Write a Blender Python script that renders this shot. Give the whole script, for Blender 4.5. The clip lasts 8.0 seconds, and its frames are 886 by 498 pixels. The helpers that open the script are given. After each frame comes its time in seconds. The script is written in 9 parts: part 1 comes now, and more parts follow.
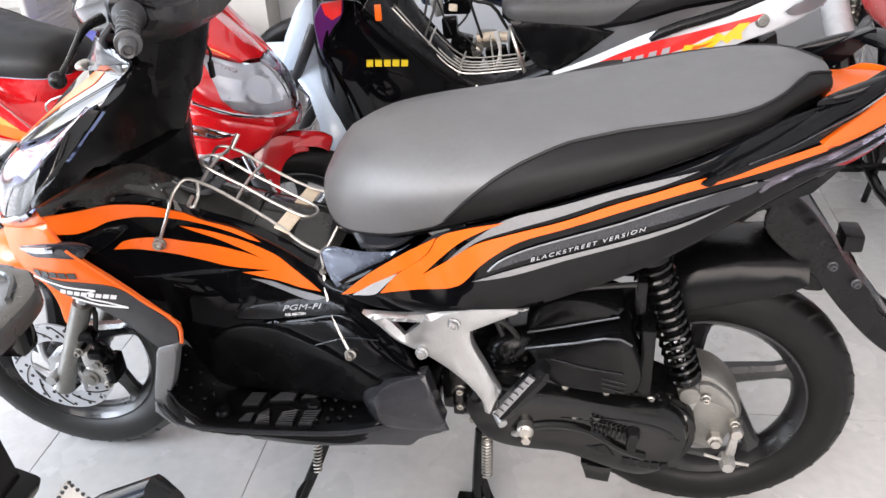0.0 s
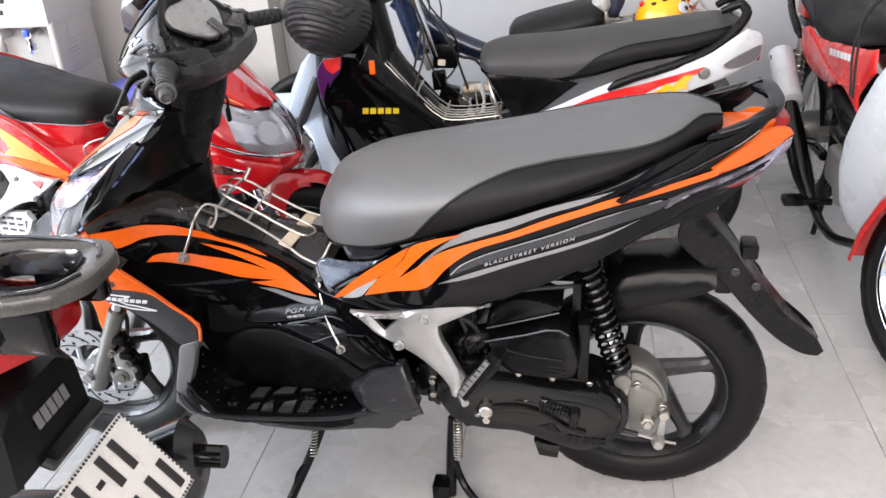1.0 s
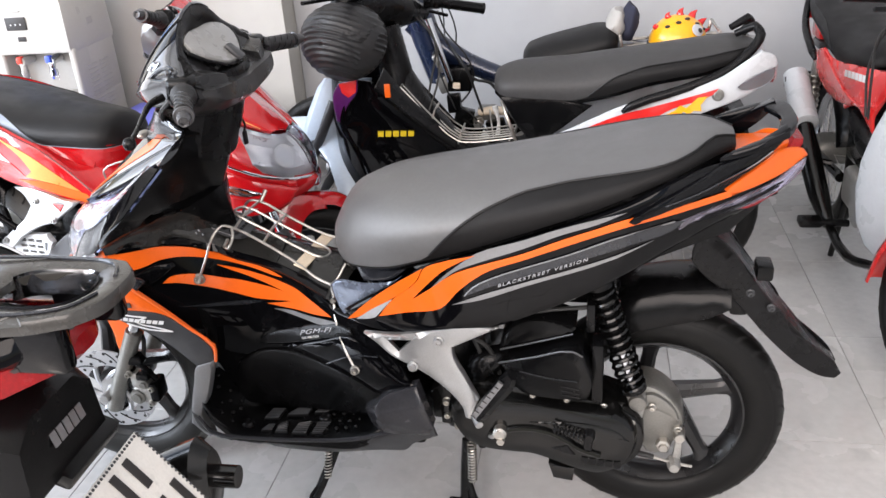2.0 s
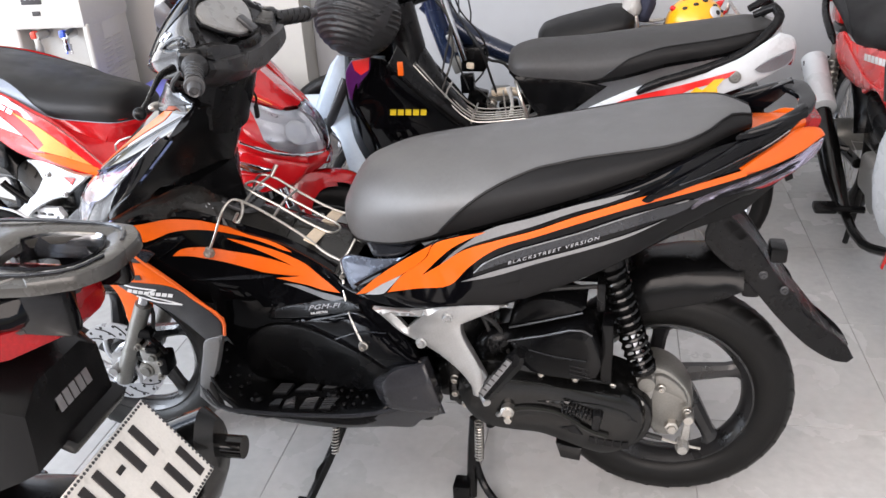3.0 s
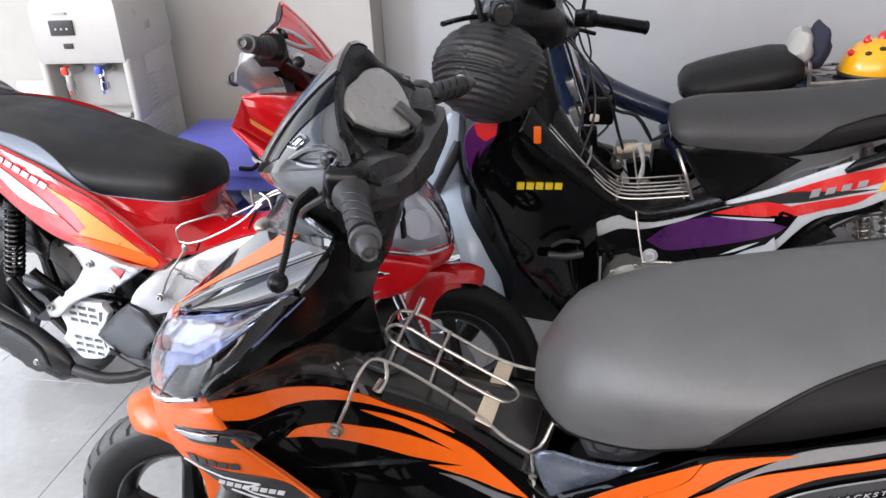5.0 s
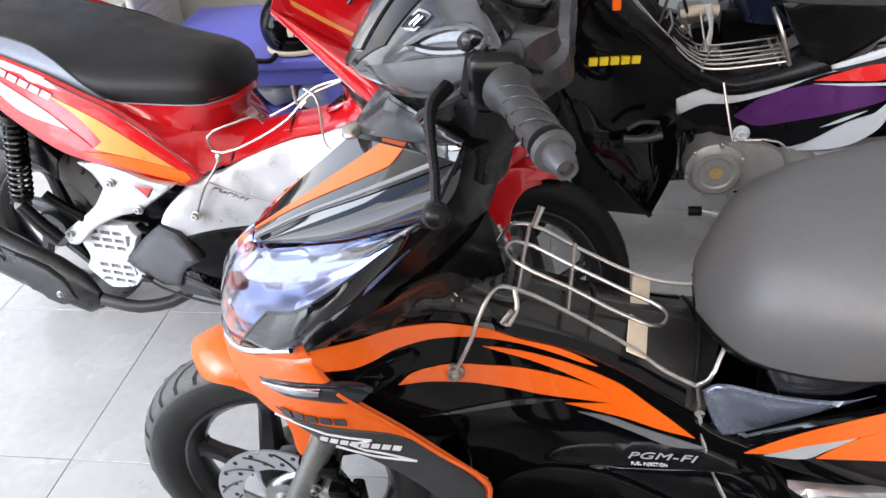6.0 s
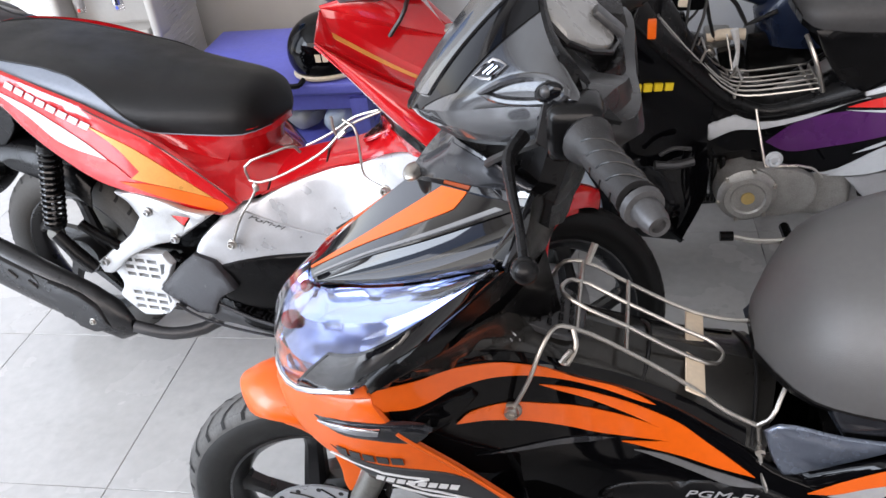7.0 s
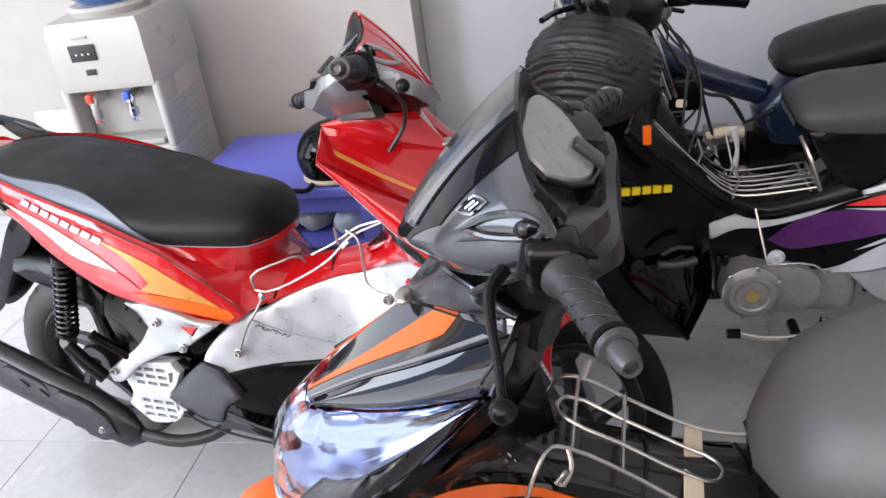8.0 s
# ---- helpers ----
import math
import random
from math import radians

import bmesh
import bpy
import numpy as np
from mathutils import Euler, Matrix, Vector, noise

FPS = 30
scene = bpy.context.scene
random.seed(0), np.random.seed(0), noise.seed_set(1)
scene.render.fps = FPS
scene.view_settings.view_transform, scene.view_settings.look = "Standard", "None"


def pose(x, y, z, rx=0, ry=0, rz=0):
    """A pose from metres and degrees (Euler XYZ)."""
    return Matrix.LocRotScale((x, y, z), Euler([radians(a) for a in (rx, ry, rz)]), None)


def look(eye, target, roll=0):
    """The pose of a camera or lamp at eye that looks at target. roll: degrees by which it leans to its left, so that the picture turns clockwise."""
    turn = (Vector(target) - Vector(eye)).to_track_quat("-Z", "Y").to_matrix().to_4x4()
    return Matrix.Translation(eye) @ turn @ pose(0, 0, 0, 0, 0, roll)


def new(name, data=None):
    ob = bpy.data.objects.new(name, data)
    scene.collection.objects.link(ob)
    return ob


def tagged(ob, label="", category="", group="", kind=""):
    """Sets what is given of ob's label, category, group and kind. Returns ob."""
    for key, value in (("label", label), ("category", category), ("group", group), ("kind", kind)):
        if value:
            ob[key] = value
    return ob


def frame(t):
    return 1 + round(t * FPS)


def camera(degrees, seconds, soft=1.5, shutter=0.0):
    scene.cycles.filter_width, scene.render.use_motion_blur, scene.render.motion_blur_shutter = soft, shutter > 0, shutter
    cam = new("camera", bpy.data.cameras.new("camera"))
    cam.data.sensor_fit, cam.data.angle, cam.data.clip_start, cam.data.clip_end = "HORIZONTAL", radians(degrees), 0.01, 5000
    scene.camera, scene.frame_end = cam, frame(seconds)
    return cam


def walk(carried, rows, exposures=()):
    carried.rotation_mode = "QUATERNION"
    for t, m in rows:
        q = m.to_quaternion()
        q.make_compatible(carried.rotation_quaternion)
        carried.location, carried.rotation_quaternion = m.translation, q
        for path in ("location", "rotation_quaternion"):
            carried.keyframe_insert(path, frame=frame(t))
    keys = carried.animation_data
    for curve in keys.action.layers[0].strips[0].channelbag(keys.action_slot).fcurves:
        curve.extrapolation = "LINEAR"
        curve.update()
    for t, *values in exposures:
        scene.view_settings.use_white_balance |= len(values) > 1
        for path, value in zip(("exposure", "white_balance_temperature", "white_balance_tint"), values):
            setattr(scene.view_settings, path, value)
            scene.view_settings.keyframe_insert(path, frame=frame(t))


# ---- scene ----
cam = camera(56.2, 8.0)
PATH = [
    (0, (0.601, -1.013, 1.283), (0.332, 0.689, 0.267), -3.3),
    (0.5, (0.679, -1.181, 1.301), (0.414, 0.537, 0.312), -3.2),
    (1, (0.711, -1.287, 1.358), (0.417, 0.47, 0.449), -3.6),
    (1.2, (0.711, -1.3, 1.374), (0.403, 0.476, 0.508), -3.5),
    (1.5, (0.715, -1.295, 1.371), (0.395, 0.488, 0.522), -4.0),
    (3, (0.718, -1.292, 1.338), (0.358, 0.464, 0.451), -3.6),
    (3.5, (0.608, -1.227, 1.367), (0.243, 0.533, 0.491), -3.4),
    (4, (0.439, -1.102, 1.392), (0.073, 0.673, 0.546), -3.6),
    (4.2, (0.407, -1.038, 1.383), (0.035, 0.738, 0.541), -4.0),
    (5.3, (0.224, -0.691, 1.335), (-0.152, 1.03, 0.388), -3.3),
    (5.5, (0.164, -0.644, 1.307), (-0.201, 1.02, 0.259), -5.0),
    (6, (0.078, -0.595, 1.295), (-0.261, 1.021, 0.166), -6.7),
    (6.5, (0.032, -0.587, 1.316), (-0.306, 1.021, 0.176), -6.9),
    (7, (0.013, -0.587, 1.331), (-0.334, 1.043, 0.226), -7.0),
    (7.5, (0.015, -0.578, 1.354), (-0.349, 1.096, 0.322), -7.3),
    (8, (0.05, -0.572, 1.377), (-0.339, 1.155, 0.446), -8.4),
]
walk(cam, [(t, look(eye, target, roll)) for t, eye, target, roll in PATH], [(0, 0.66, 6950, 17), (0.5, 0.45, 6950, 17), (1.0, 0.44, 6950, 17), (1.5, 0.37, 6950, 17), (3.0, 0.36, 6950, 17), (3.5, 0.38, 6950, 17), (4.0, 0.14, 6800, 17), (5.5, -0.06, 6850, 17), (6.0, 0.14, 6850, 17), (6.5, 0.18, 6850, 17), (7.0, -0.06, 6850, 17), (8, -0.12, 6850, 17)])

# ---------------------------------------------------------------- world, sun, large lights
world = bpy.data.worlds.new("sky")
scene.world = world
world.use_nodes = True
wn = world.node_tree
bg = wn.nodes["Background"]
sky = wn.nodes.new("ShaderNodeTexSky")
sky.sky_type = "NISHITA"
sky.sun_disc = False
sky.sun_elevation, sky.sun_rotation = radians(48), radians(235)
wn.links.new(sky.outputs[0], bg.inputs[0])
bg.inputs[1].default_value = 0.14

sun = new("sun", bpy.data.lights.new("sun", "SUN"))
sun.data.energy, sun.data.angle, sun.data.color = 2.0, radians(0.6), (1.0, 0.95, 0.88)
sun.matrix_world = look((-6, -8, 9), (0, 0, 0))


def opening_light(name, eye, target, sx, sy, watts, color):
    lamp = new(name, bpy.data.lights.new(name, "AREA"))
    lamp.data.shape, lamp.data.size, lamp.data.size_y = "RECTANGLE", sx, sy
    lamp.data.energy, lamp.data.color = watts, color
    lamp.matrix_world = look(eye, target)
    return lamp


for k, (yy, sx, watts) in enumerate(((-2.9, 1.9, 560), (-0.75, 1.9, 170))):
    opening_light("daylight_side", (-5.55, yy, 2.45), (0, yy * 0.5, 0.9), sx, 4.0, watts, (0.72, 0.86, 1.0))
# Lamp in an assumed opening, added for white reflections on the front cowl.
opening_light("assumed_bay_light", (-3.9, 2.3, 1.5), (-0.6, -0.6, 0.5), 2.9, 2.7, 42, (0.84, 0.92, 1.0))
opening_light("daylight_front", (-0.8, -4.35, 3.0), (0, 0, 0.6), 7.6, 2.6, 380, (1.0, 0.945, 0.88))

# ---------------------------------------------------------------- materials
def material(name, color, rough=0.5, metal=0.0, coat=0.0, vary=0.12, scale=18.0, bump=0.0, bscale=400.0,
             transmission=0.0, ior=1.45, rvary=0.08, spots=0.0, spec=0.5, scatter=False):
    """A principled material with grain at two sizes, worn gloss and fine relief."""
    m = bpy.data.materials.new(name)
    m.use_nodes = True
    nt = m.node_tree
    p = nt.nodes["Principled BSDF"]
    L = nt.links.new
    co = nt.nodes.new("ShaderNodeTexCoord")
    n1 = nt.nodes.new("ShaderNodeTexNoise")
    n1.inputs["Scale"].default_value, n1.inputs["Detail"].default_value = scale, 6
    n2 = nt.nodes.new("ShaderNodeTexNoise")
    n2.inputs["Scale"].default_value, n2.inputs["Detail"].default_value = scale * 9, 3
    place = co.outputs["Object"]
    if scatter:
        info = nt.nodes.new("ShaderNodeObjectInfo")
        off = nt.nodes.new("ShaderNodeVectorMath")
        off.operation = "MULTIPLY_ADD"
        off.inputs[1].default_value = (1, 1, 1)
        wide = nt.nodes.new("ShaderNodeMath")
        wide.operation, wide.inputs[1].default_value = "MULTIPLY", 40.0
        L(info.outputs["Random"], wide.inputs[0])
        L(place, off.inputs[0])
        L(wide.outputs[0], off.inputs[2])
        place = off.outputs[0]
    for n in (n1, n2):
        L(place, n.inputs["Vector"])
    add = nt.nodes.new("ShaderNodeMath")
    add.operation = "ADD"
    L(n1.outputs["Fac"], add.inputs[0])
    L(n2.outputs["Fac"], add.inputs[1])
    rng = nt.nodes.new("ShaderNodeMapRange")
    rng.inputs["From Min"].default_value, rng.inputs["From Max"].default_value = 0.6, 1.4
    L(add.outputs[0], rng.inputs["Value"])
    mix = nt.nodes.new("ShaderNodeMix")
    mix.data_type = "RGBA"
    dark = tuple(c * (1 - vary) for c in color)
    lite = tuple(min(1, c * (1 + vary)) for c in color)
    mix.inputs[6].default_value, mix.inputs[7].default_value = (*dark, 1), (*lite, 1)
    L(rng.outputs[0], mix.inputs[0])
    last = mix.outputs[2]
    if spots:
        v = nt.nodes.new("ShaderNodeTexNoise")
        v.inputs["Scale"].default_value, v.inputs["Detail"].default_value = scale * 2.3, 9
        L(place, v.inputs["Vector"])
        r2 = nt.nodes.new("ShaderNodeMapRange")
        r2.inputs["From Min"].default_value, r2.inputs["From Max"].default_value = 0.62, 0.72
        r2.inputs["To Max"].default_value = spots
        L(v.outputs["Fac"], r2.inputs["Value"])
        mx = nt.nodes.new("ShaderNodeMix")
        mx.data_type = "RGBA"
        mx.inputs[7].default_value = (*(c * 0.5 for c in color), 1)
        L(last, mx.inputs[6])
        L(r2.outputs[0], mx.inputs[0])
        last = mx.outputs[2]
    L(last, p.inputs["Base Color"])
    rr = nt.nodes.new("ShaderNodeMapRange")
    rr.inputs["From Min"].default_value, rr.inputs["From Max"].default_value = 0.3, 0.7
    rr.inputs["To Min"].default_value, rr.inputs["To Max"].default_value = max(0.02, rough - rvary), min(1, rough + rvary)
    L(n1.outputs["Fac"], rr.inputs["Value"])
    L(rr.outputs[0], p.inputs["Roughness"])
    p.inputs["Metallic"].default_value = metal
    p.inputs["Specular IOR Level"].default_value = spec
    p.inputs["Coat Weight"].default_value, p.inputs["Coat Roughness"].default_value = coat, 0.04
    p.inputs["Transmission Weight"].default_value, p.inputs["IOR"].default_value = transmission, ior
    if bump:
        nb = nt.nodes.new("ShaderNodeTexNoise")
        nb.inputs["Scale"].default_value, nb.inputs["Detail"].default_value = bscale, 4
        L(place, nb.inputs["Vector"])
        b = nt.nodes.new("ShaderNodeBump")
        b.inputs["Strength"].default_value, b.inputs["Distance"].default_value = bump, 0.001
        L(nb.outputs["Fac"], b.inputs["Height"])
        L(b.outputs[0], p.inputs["Normal"])
    return m


gloss_black = material("gloss_black", (0.002, 0.002, 0.0026), 0.05, 0, 0.0, 0.3, 12, spots=0.2, spec=0.22, rvary=0.03)
rail_grey = material("rail_grey", (0.034, 0.0325, 0.030), 0.25, 0.1, 0.3, 0.15, 25, 0.2, 900, spots=0.08, spec=0.4)
lacquer_black = material("lacquer_black", (0.004, 0.004, 0.005), 0.05, 0, 0.7, 0.3, 12, spec=0.7, rvary=0.03)
deck_grey = material("deck_grey", (0.021, 0.0205, 0.0195), 0.18, 0.3, 0.2, 0.2, 24, 0.12, 650, spots=0.2, spec=0.4)
fairing_grey = material("fairing_grey", (0.060, 0.062, 0.067), 0.20, 0.65, 0.9, 0.2, 16, 0.05, 900, spec=0.5, rvary=0.05)
# Dark gloss panel made pale blue: the sky's reflection is in its base colour.
pillar_sky_tint = material("pillar_sky_tint", (0.15, 0.175, 0.225), 0.24, 0.6, 0.5, 0.2, 50, spec=0.5)
heel_black = material("heel_black", (0.022, 0.022, 0.025), 0.2, 0, 0.1, 0.25, 22, 0.1, 900, spec=0.4)
metal_dark = material("metal_dark", (0.065, 0.065, 0.068), 0.38, 0.5, 0, 0.2, 40)
pod_grey = material("pod_grey", (0.017, 0.017, 0.018), 0.30, 0.1, 0.1, 0.2, 20, 0.15, 800, spec=0.35)
grip_grey = material("grip_grey", (0.020, 0.020, 0.021), 0.42, 0, 0, 0.25, 40, 0.5, 900, spots=0.3, spec=0.35)
engine_alloy = material("engine_alloy", (0.33, 0.325, 0.31), 0.42, 0.6, 0, 0.25, 40, 0.35, 500, spots=0.35)
tunnel_black = material("tunnel_black", (0.002, 0.002, 0.0024), 0.05, 0, 0, 0.3, 12, spots=0.25, spec=0.13, rvary=0.03)
graphite_flake = material("graphite_flake", (0.026, 0.028, 0.033), 0.22, 0.6, 0.5, 0.2, 60, spec=0.5)
gloss_graphite = material("gloss_graphite", (0.020, 0.0215, 0.026), 0.16, 0.3, 0.4, 0.2, 14, spec=0.45)
plastic_black = material("plastic_black", (0.0028, 0.0028, 0.0031), 0.23, 0, 0, 0.3, 22, 0.10, 900, spots=0.25, spec=0.22)
plastic_dark = material("plastic_dark", (0.0055, 0.0055, 0.006), 0.28, 0, 0, 0.25, 20, 0.15, 700, spots=0.2, spec=0.2)
plastic_grey = material("plastic_grey", (0.038, 0.039, 0.042), 0.36, 0.2, 0.1, 0.12, 20, 0.15, 800)
metal_grey = material("metal_grey", (0.22, 0.22, 0.225), 0.35, 0.6, 0.3, 0.1, 25)
orange = material("orange_paint", (0.66, 0.098, 0.004), 0.34, 0.0, 0.2, 0.07, 9)
red = material("red_paint", (0.44, 0.006, 0.009), 0.20, 0.0, 0.9, 0.10, 9)
red_bright = material("red_bright_paint", (0.62, 0.02, 0.018), 0.25, 0, 0.6, 0.08, 9)
gold = material("gold_decal", (0.62, 0.26, 0.06), 0.32, 0.3, 0.4, 0.12, 20)
silver = material("silver_paint", (0.46, 0.47, 0.49), 0.33, 0.55, 0.4, 0.06, 18)
white_paint = material("white_paint", (0.48, 0.50, 0.52), 0.3, 0, 0.5, 0.05, 10)
blue_white = material("blue_white_paint", (0.47, 0.56, 0.66), 0.35, 0, 0.4, 0.06, 10)
blue_dark = material("blue_dark_paint", (0.008, 0.015, 0.038), 0.28, 0.2, 0.5, 0.2, 10, spots=0.3)
purple = material("purple_paint", (0.078, 0.010, 0.105), 0.3, 0.2, 0.5, 0.15, 10)
yellow = material("yellow_paint", (0.85, 0.40, 0.012), 0.32, 0, 0.5, 0.06, 10)
yellow_ink = material("yellow_ink", (0.62, 0.45, 0.015), 0.5, 0, 0, 0.05)
white_ink = material("white_ink", (0.62, 0.62, 0.62), 0.5, 0, 0, 0.05)
grey_ink = material("grey_ink", (0.36, 0.36, 0.38), 0.45, 0.2, 0, 0.05)
black_ink = material("black_ink", (0.02, 0.018, 0.018), 0.5, 0, 0, 0.05)
seat_vinyl = material("seat_vinyl", (0.074, 0.074, 0.075), 0.47, 0, 0, 0.10, 14, 0.3, 1100, spec=0.85)
seat_vinyl_dark = material("seat_vinyl_dark", (0.0065, 0.0062, 0.0064), 0.46, 0, 0, 0.15, 14, 0.5, 1100, spec=0.2)
seat_black = material("seat_black", (0.0075, 0.0075, 0.008), 0.46, 0, 0, 0.2, 14, 0.4, 900, spec=0.28)
seat_worn = material("seat_worn", (0.036, 0.035, 0.035), 0.5, 0, 0, 0.15, 12, 0.45, 900, spots=0.2, spec=0.35)
seat_bluegrey = material("seat_bluegrey", (0.20, 0.23, 0.28), 0.5, 0, 0, 0.1, 14, 0.35, 900)
tyre_rubber = material("tyre_rubber", (0.0050, 0.0049, 0.0048), 0.42, 0, 0, 0.3, 30, 0.2, 600, spots=0.4, spec=0.22)
tyre_dusty = material("tyre_dusty", (0.05, 0.048, 0.045), 0.75, 0, 0, 0.25, 30, 0.3, 600)
tyre_front = material("tyre_front", (0.013, 0.013, 0.0125), 0.5, 0, 0, 0.25, 30, 0.3, 600, spots=0.3, spec=0.35)
# Greyer than the other treads: dust, plus the light on it put into the colour.
tread_dusty_lit = material("tread_dusty_lit", (0.085, 0.083, 0.080), 0.55, 0, 0, 0.3, 26, 0.4, 500, spots=0.35, spec=0.35)
groove_black = material("groove_black", (0.004, 0.004, 0.004), 0.8, 0, 0, 0.2, 40)
rim_black = material("rim_black", (0.010, 0.010, 0.011), 0.32, 0.2, 0.25, 0.2, 20)
aluminium = material("aluminium", (0.41, 0.41, 0.41), 0.36, 0.9, 0, 0.12, 40, 0.2, 500)
cast_alloy = material("cast_alloy", (0.22, 0.215, 0.20), 0.42, 0.75, 0, 0.15, 30, 0.25, 500, spots=0.25)
steel_wire = material("steel_wire", (0.44, 0.42, 0.39), 0.34, 0.95, 0, 0.2, 60)
chrome = material("chrome", (0.55, 0.56, 0.59), 0.10, 1.0, 0, 0.03, 20, rvary=0.03)
chrome_violet = material("chrome_violet", (0.36, 0.43, 0.72), 0.10, 1.0, 0, 0.1, 20, rvary=0.04)
engine_black = material("engine_black", (0.0030, 0.0030, 0.0030), 0.16, 0.0, 0, 0.35, 30, 0.06, 700, spots=0.4, spec=0.42)
clear_plastic = material("clear_plastic", (0.95, 0.96, 1.0), 0.04, 0, 0, 0.01, 10, transmission=1.0, ior=1.3, rvary=0.02)
smoke_plastic = material("smoke_plastic", (0.72, 0.66, 0.82), 0.07, 0, 0, 0.02, 10, transmission=0.9, ior=1.35, rvary=0.03)
red_lens = material("red_lens", (0.20, 0.004, 0.006), 0.22, 0, 0.0, 0.3, 30, spec=0.3)
meter_face = material("meter_face", (0.22, 0.217, 0.21), 0.3, 0, 0.5, 0.12, 40)
cable_black = material("cable_black", (0.012, 0.012, 0.012), 0.5)
brass = material("brass", (0.60, 0.44, 0.18), 0.35, 0.9)
plate_white = material("plate_white", (0.66, 0.64, 0.60), 0.42, 0, 0.1, 0.08, 30, spots=0.3)
cooler_white = material("cooler_white", (0.40, 0.388, 0.366), 0.35, 0, 0.1, 0.04, 8)
cooler_grey = material("cooler_grey", (0.36, 0.35, 0.335), 0.4, 0, 0, 0.05, 8)
table_blue = material("table_blue", (0.13, 0.14, 0.52), 0.42, 0, 0, 0.1, 8, 0.1, 300)
tap_red = material("tap_red", (0.70, 0.05, 0.03), 0.3)
tap_blue = material("tap_blue", (0.05, 0.10, 0.55), 0.3)
water_blue = material("water_blue", (0.12, 0.28, 0.62), 0.08, 0, 0, 0.05, transmission=0.5, ior=1.33)
cloth_navy = material("cloth_navy", (0.02, 0.022, 0.04), 0.9, 0, 0, 0.3, 30, 0.6, 500)
cream = material("cream", (0.66, 0.55, 0.42), 0.5)
wall_paint = material("wall_paint", (0.355, 0.36, 0.37), 0.75, 0, 0, 0.04, 1.3, 0.25, 140, spots=0.10)
wall_beige = material("wall_beige", (0.38, 0.362, 0.33), 0.75, 0, 0, 0.05, 1.5, 0.25, 140)
ceiling_paint = material("ceiling_paint", (0.74, 0.74, 0.72), 0.8, 0, 0, 0.03, 2)
tile_stone = material("tile_stone", (0.455, 0.452, 0.444), 0.24, 0, 0.1, 0.10, 4.5, 0.05, 60, spots=0.22, rvary=0.1, scatter=True)
grout = material("grout", (0.30, 0.29, 0.28), 0.8, 0, 0, 0.15, 40)
helmet_black = material("helmet_black", (0.016, 0.016, 0.017), 0.42, 0, 0, 0.2, 30, 0.2, 700, spec=0.4)
paving = material("paving", (0.36, 0.35, 0.33), 0.8, 0, 0, 0.15, 2)
paper_white = material("paper_white", (0.75, 0.74, 0.72), 0.6)


# ---------------------------------------------------------------- mesh helpers
from mathutils import geometry


def part(name, bm, mat, parent=None, label="", sharp=38, category="", kind="", group=""):
    bmesh.ops.recalc_face_normals(bm, faces=bm.faces)
    lim = radians(sharp)
    for f in bm.faces:
        f.smooth = True
    for e in bm.edges:
        if len(e.link_faces) == 2 and e.calc_face_angle(0) > lim:
            e.smooth = False
    me = bpy.data.meshes.new(name)
    bm.to_mesh(me)
    bm.free()
    me.materials.append(mat)
    ob = new(name, me)
    if parent is not None:
        ob.parent = parent
    return tagged(ob, label, category, group, kind)


def thing(name, label, category, m=None, group=""):
    e = new(name)
    e.empty_display_size = 0.1
    if m is not None:
        e.matrix_world = m
    return tagged(e, label, category, group)


def spline(pts, closed=True, n=5, corner=50):
    """A smooth line through the points; sharp turns stay sharp."""
    P = [np.array(p, float) for p in pts]
    N = len(P)
    out = []
    ti, to = [], []
    for i in range(N):
        a, b, c = P[i - 1], P[i], P[(i + 1) % N]
        if not closed and i in (0, N - 1):
            d = (c - b) if i == 0 else (b - a)
            ti.append(d), to.append(d)
            continue
        d0, d1 = b - a, c - b
        l0, l1 = np.linalg.norm(d0) + 1e-9, np.linalg.norm(d1) + 1e-9
        ang = math.degrees(math.acos(max(-1, min(1, float(d0 @ d1) / (l0 * l1)))))
        if ang > corner:
            ti.append(d0), to.append(d1)
        else:
            t = (d0 / l0 + d1 / l1) / 2
            ti.append(t * l0), to.append(t * l1)
    for i in range(N if closed else N - 1):
        a, b, m0, m1 = P[i], P[(i + 1) % N], to[i], ti[(i + 1) % N]
        for k in range(n):
            s = k / n
            h = (2 * s**3 - 3 * s**2 + 1, s**3 - 2 * s**2 + s, -2 * s**3 + 3 * s**2, s**3 - s**2)
            out.append(h[0] * a + h[1] * m0 + h[2] * b + h[3] * m1)
    if not closed:
        out.append(P[-1])
    return out


def seg_dist(q, loop):
    """Distance of many points to a closed line."""
    a = np.array(loop)
    b = np.roll(a, -1, 0)
    d = b - a
    l2 = (d * d).sum(1) + 1e-12
    w = q[:, None, :] - a[None]
    t = np.clip((w * d).sum(2) / l2, 0, 1)
    return np.sqrt(((w - t[..., None] * d) ** 2).sum(2).min(1))


def inside(q, loop):
    a = np.array(loop)
    b = np.roll(a, -1, 0)
    x, y = q[:, 0][:, None], q[:, 1][:, None]
    c = ((a[:, 1] > y) != (b[:, 1] > y)) & (x < (b[:, 0] - a[:, 0]) * (y - a[:, 1]) / (b[:, 1] - a[:, 1] + 1e-12) + a[:, 0])
    return c.sum(1) % 2 == 1


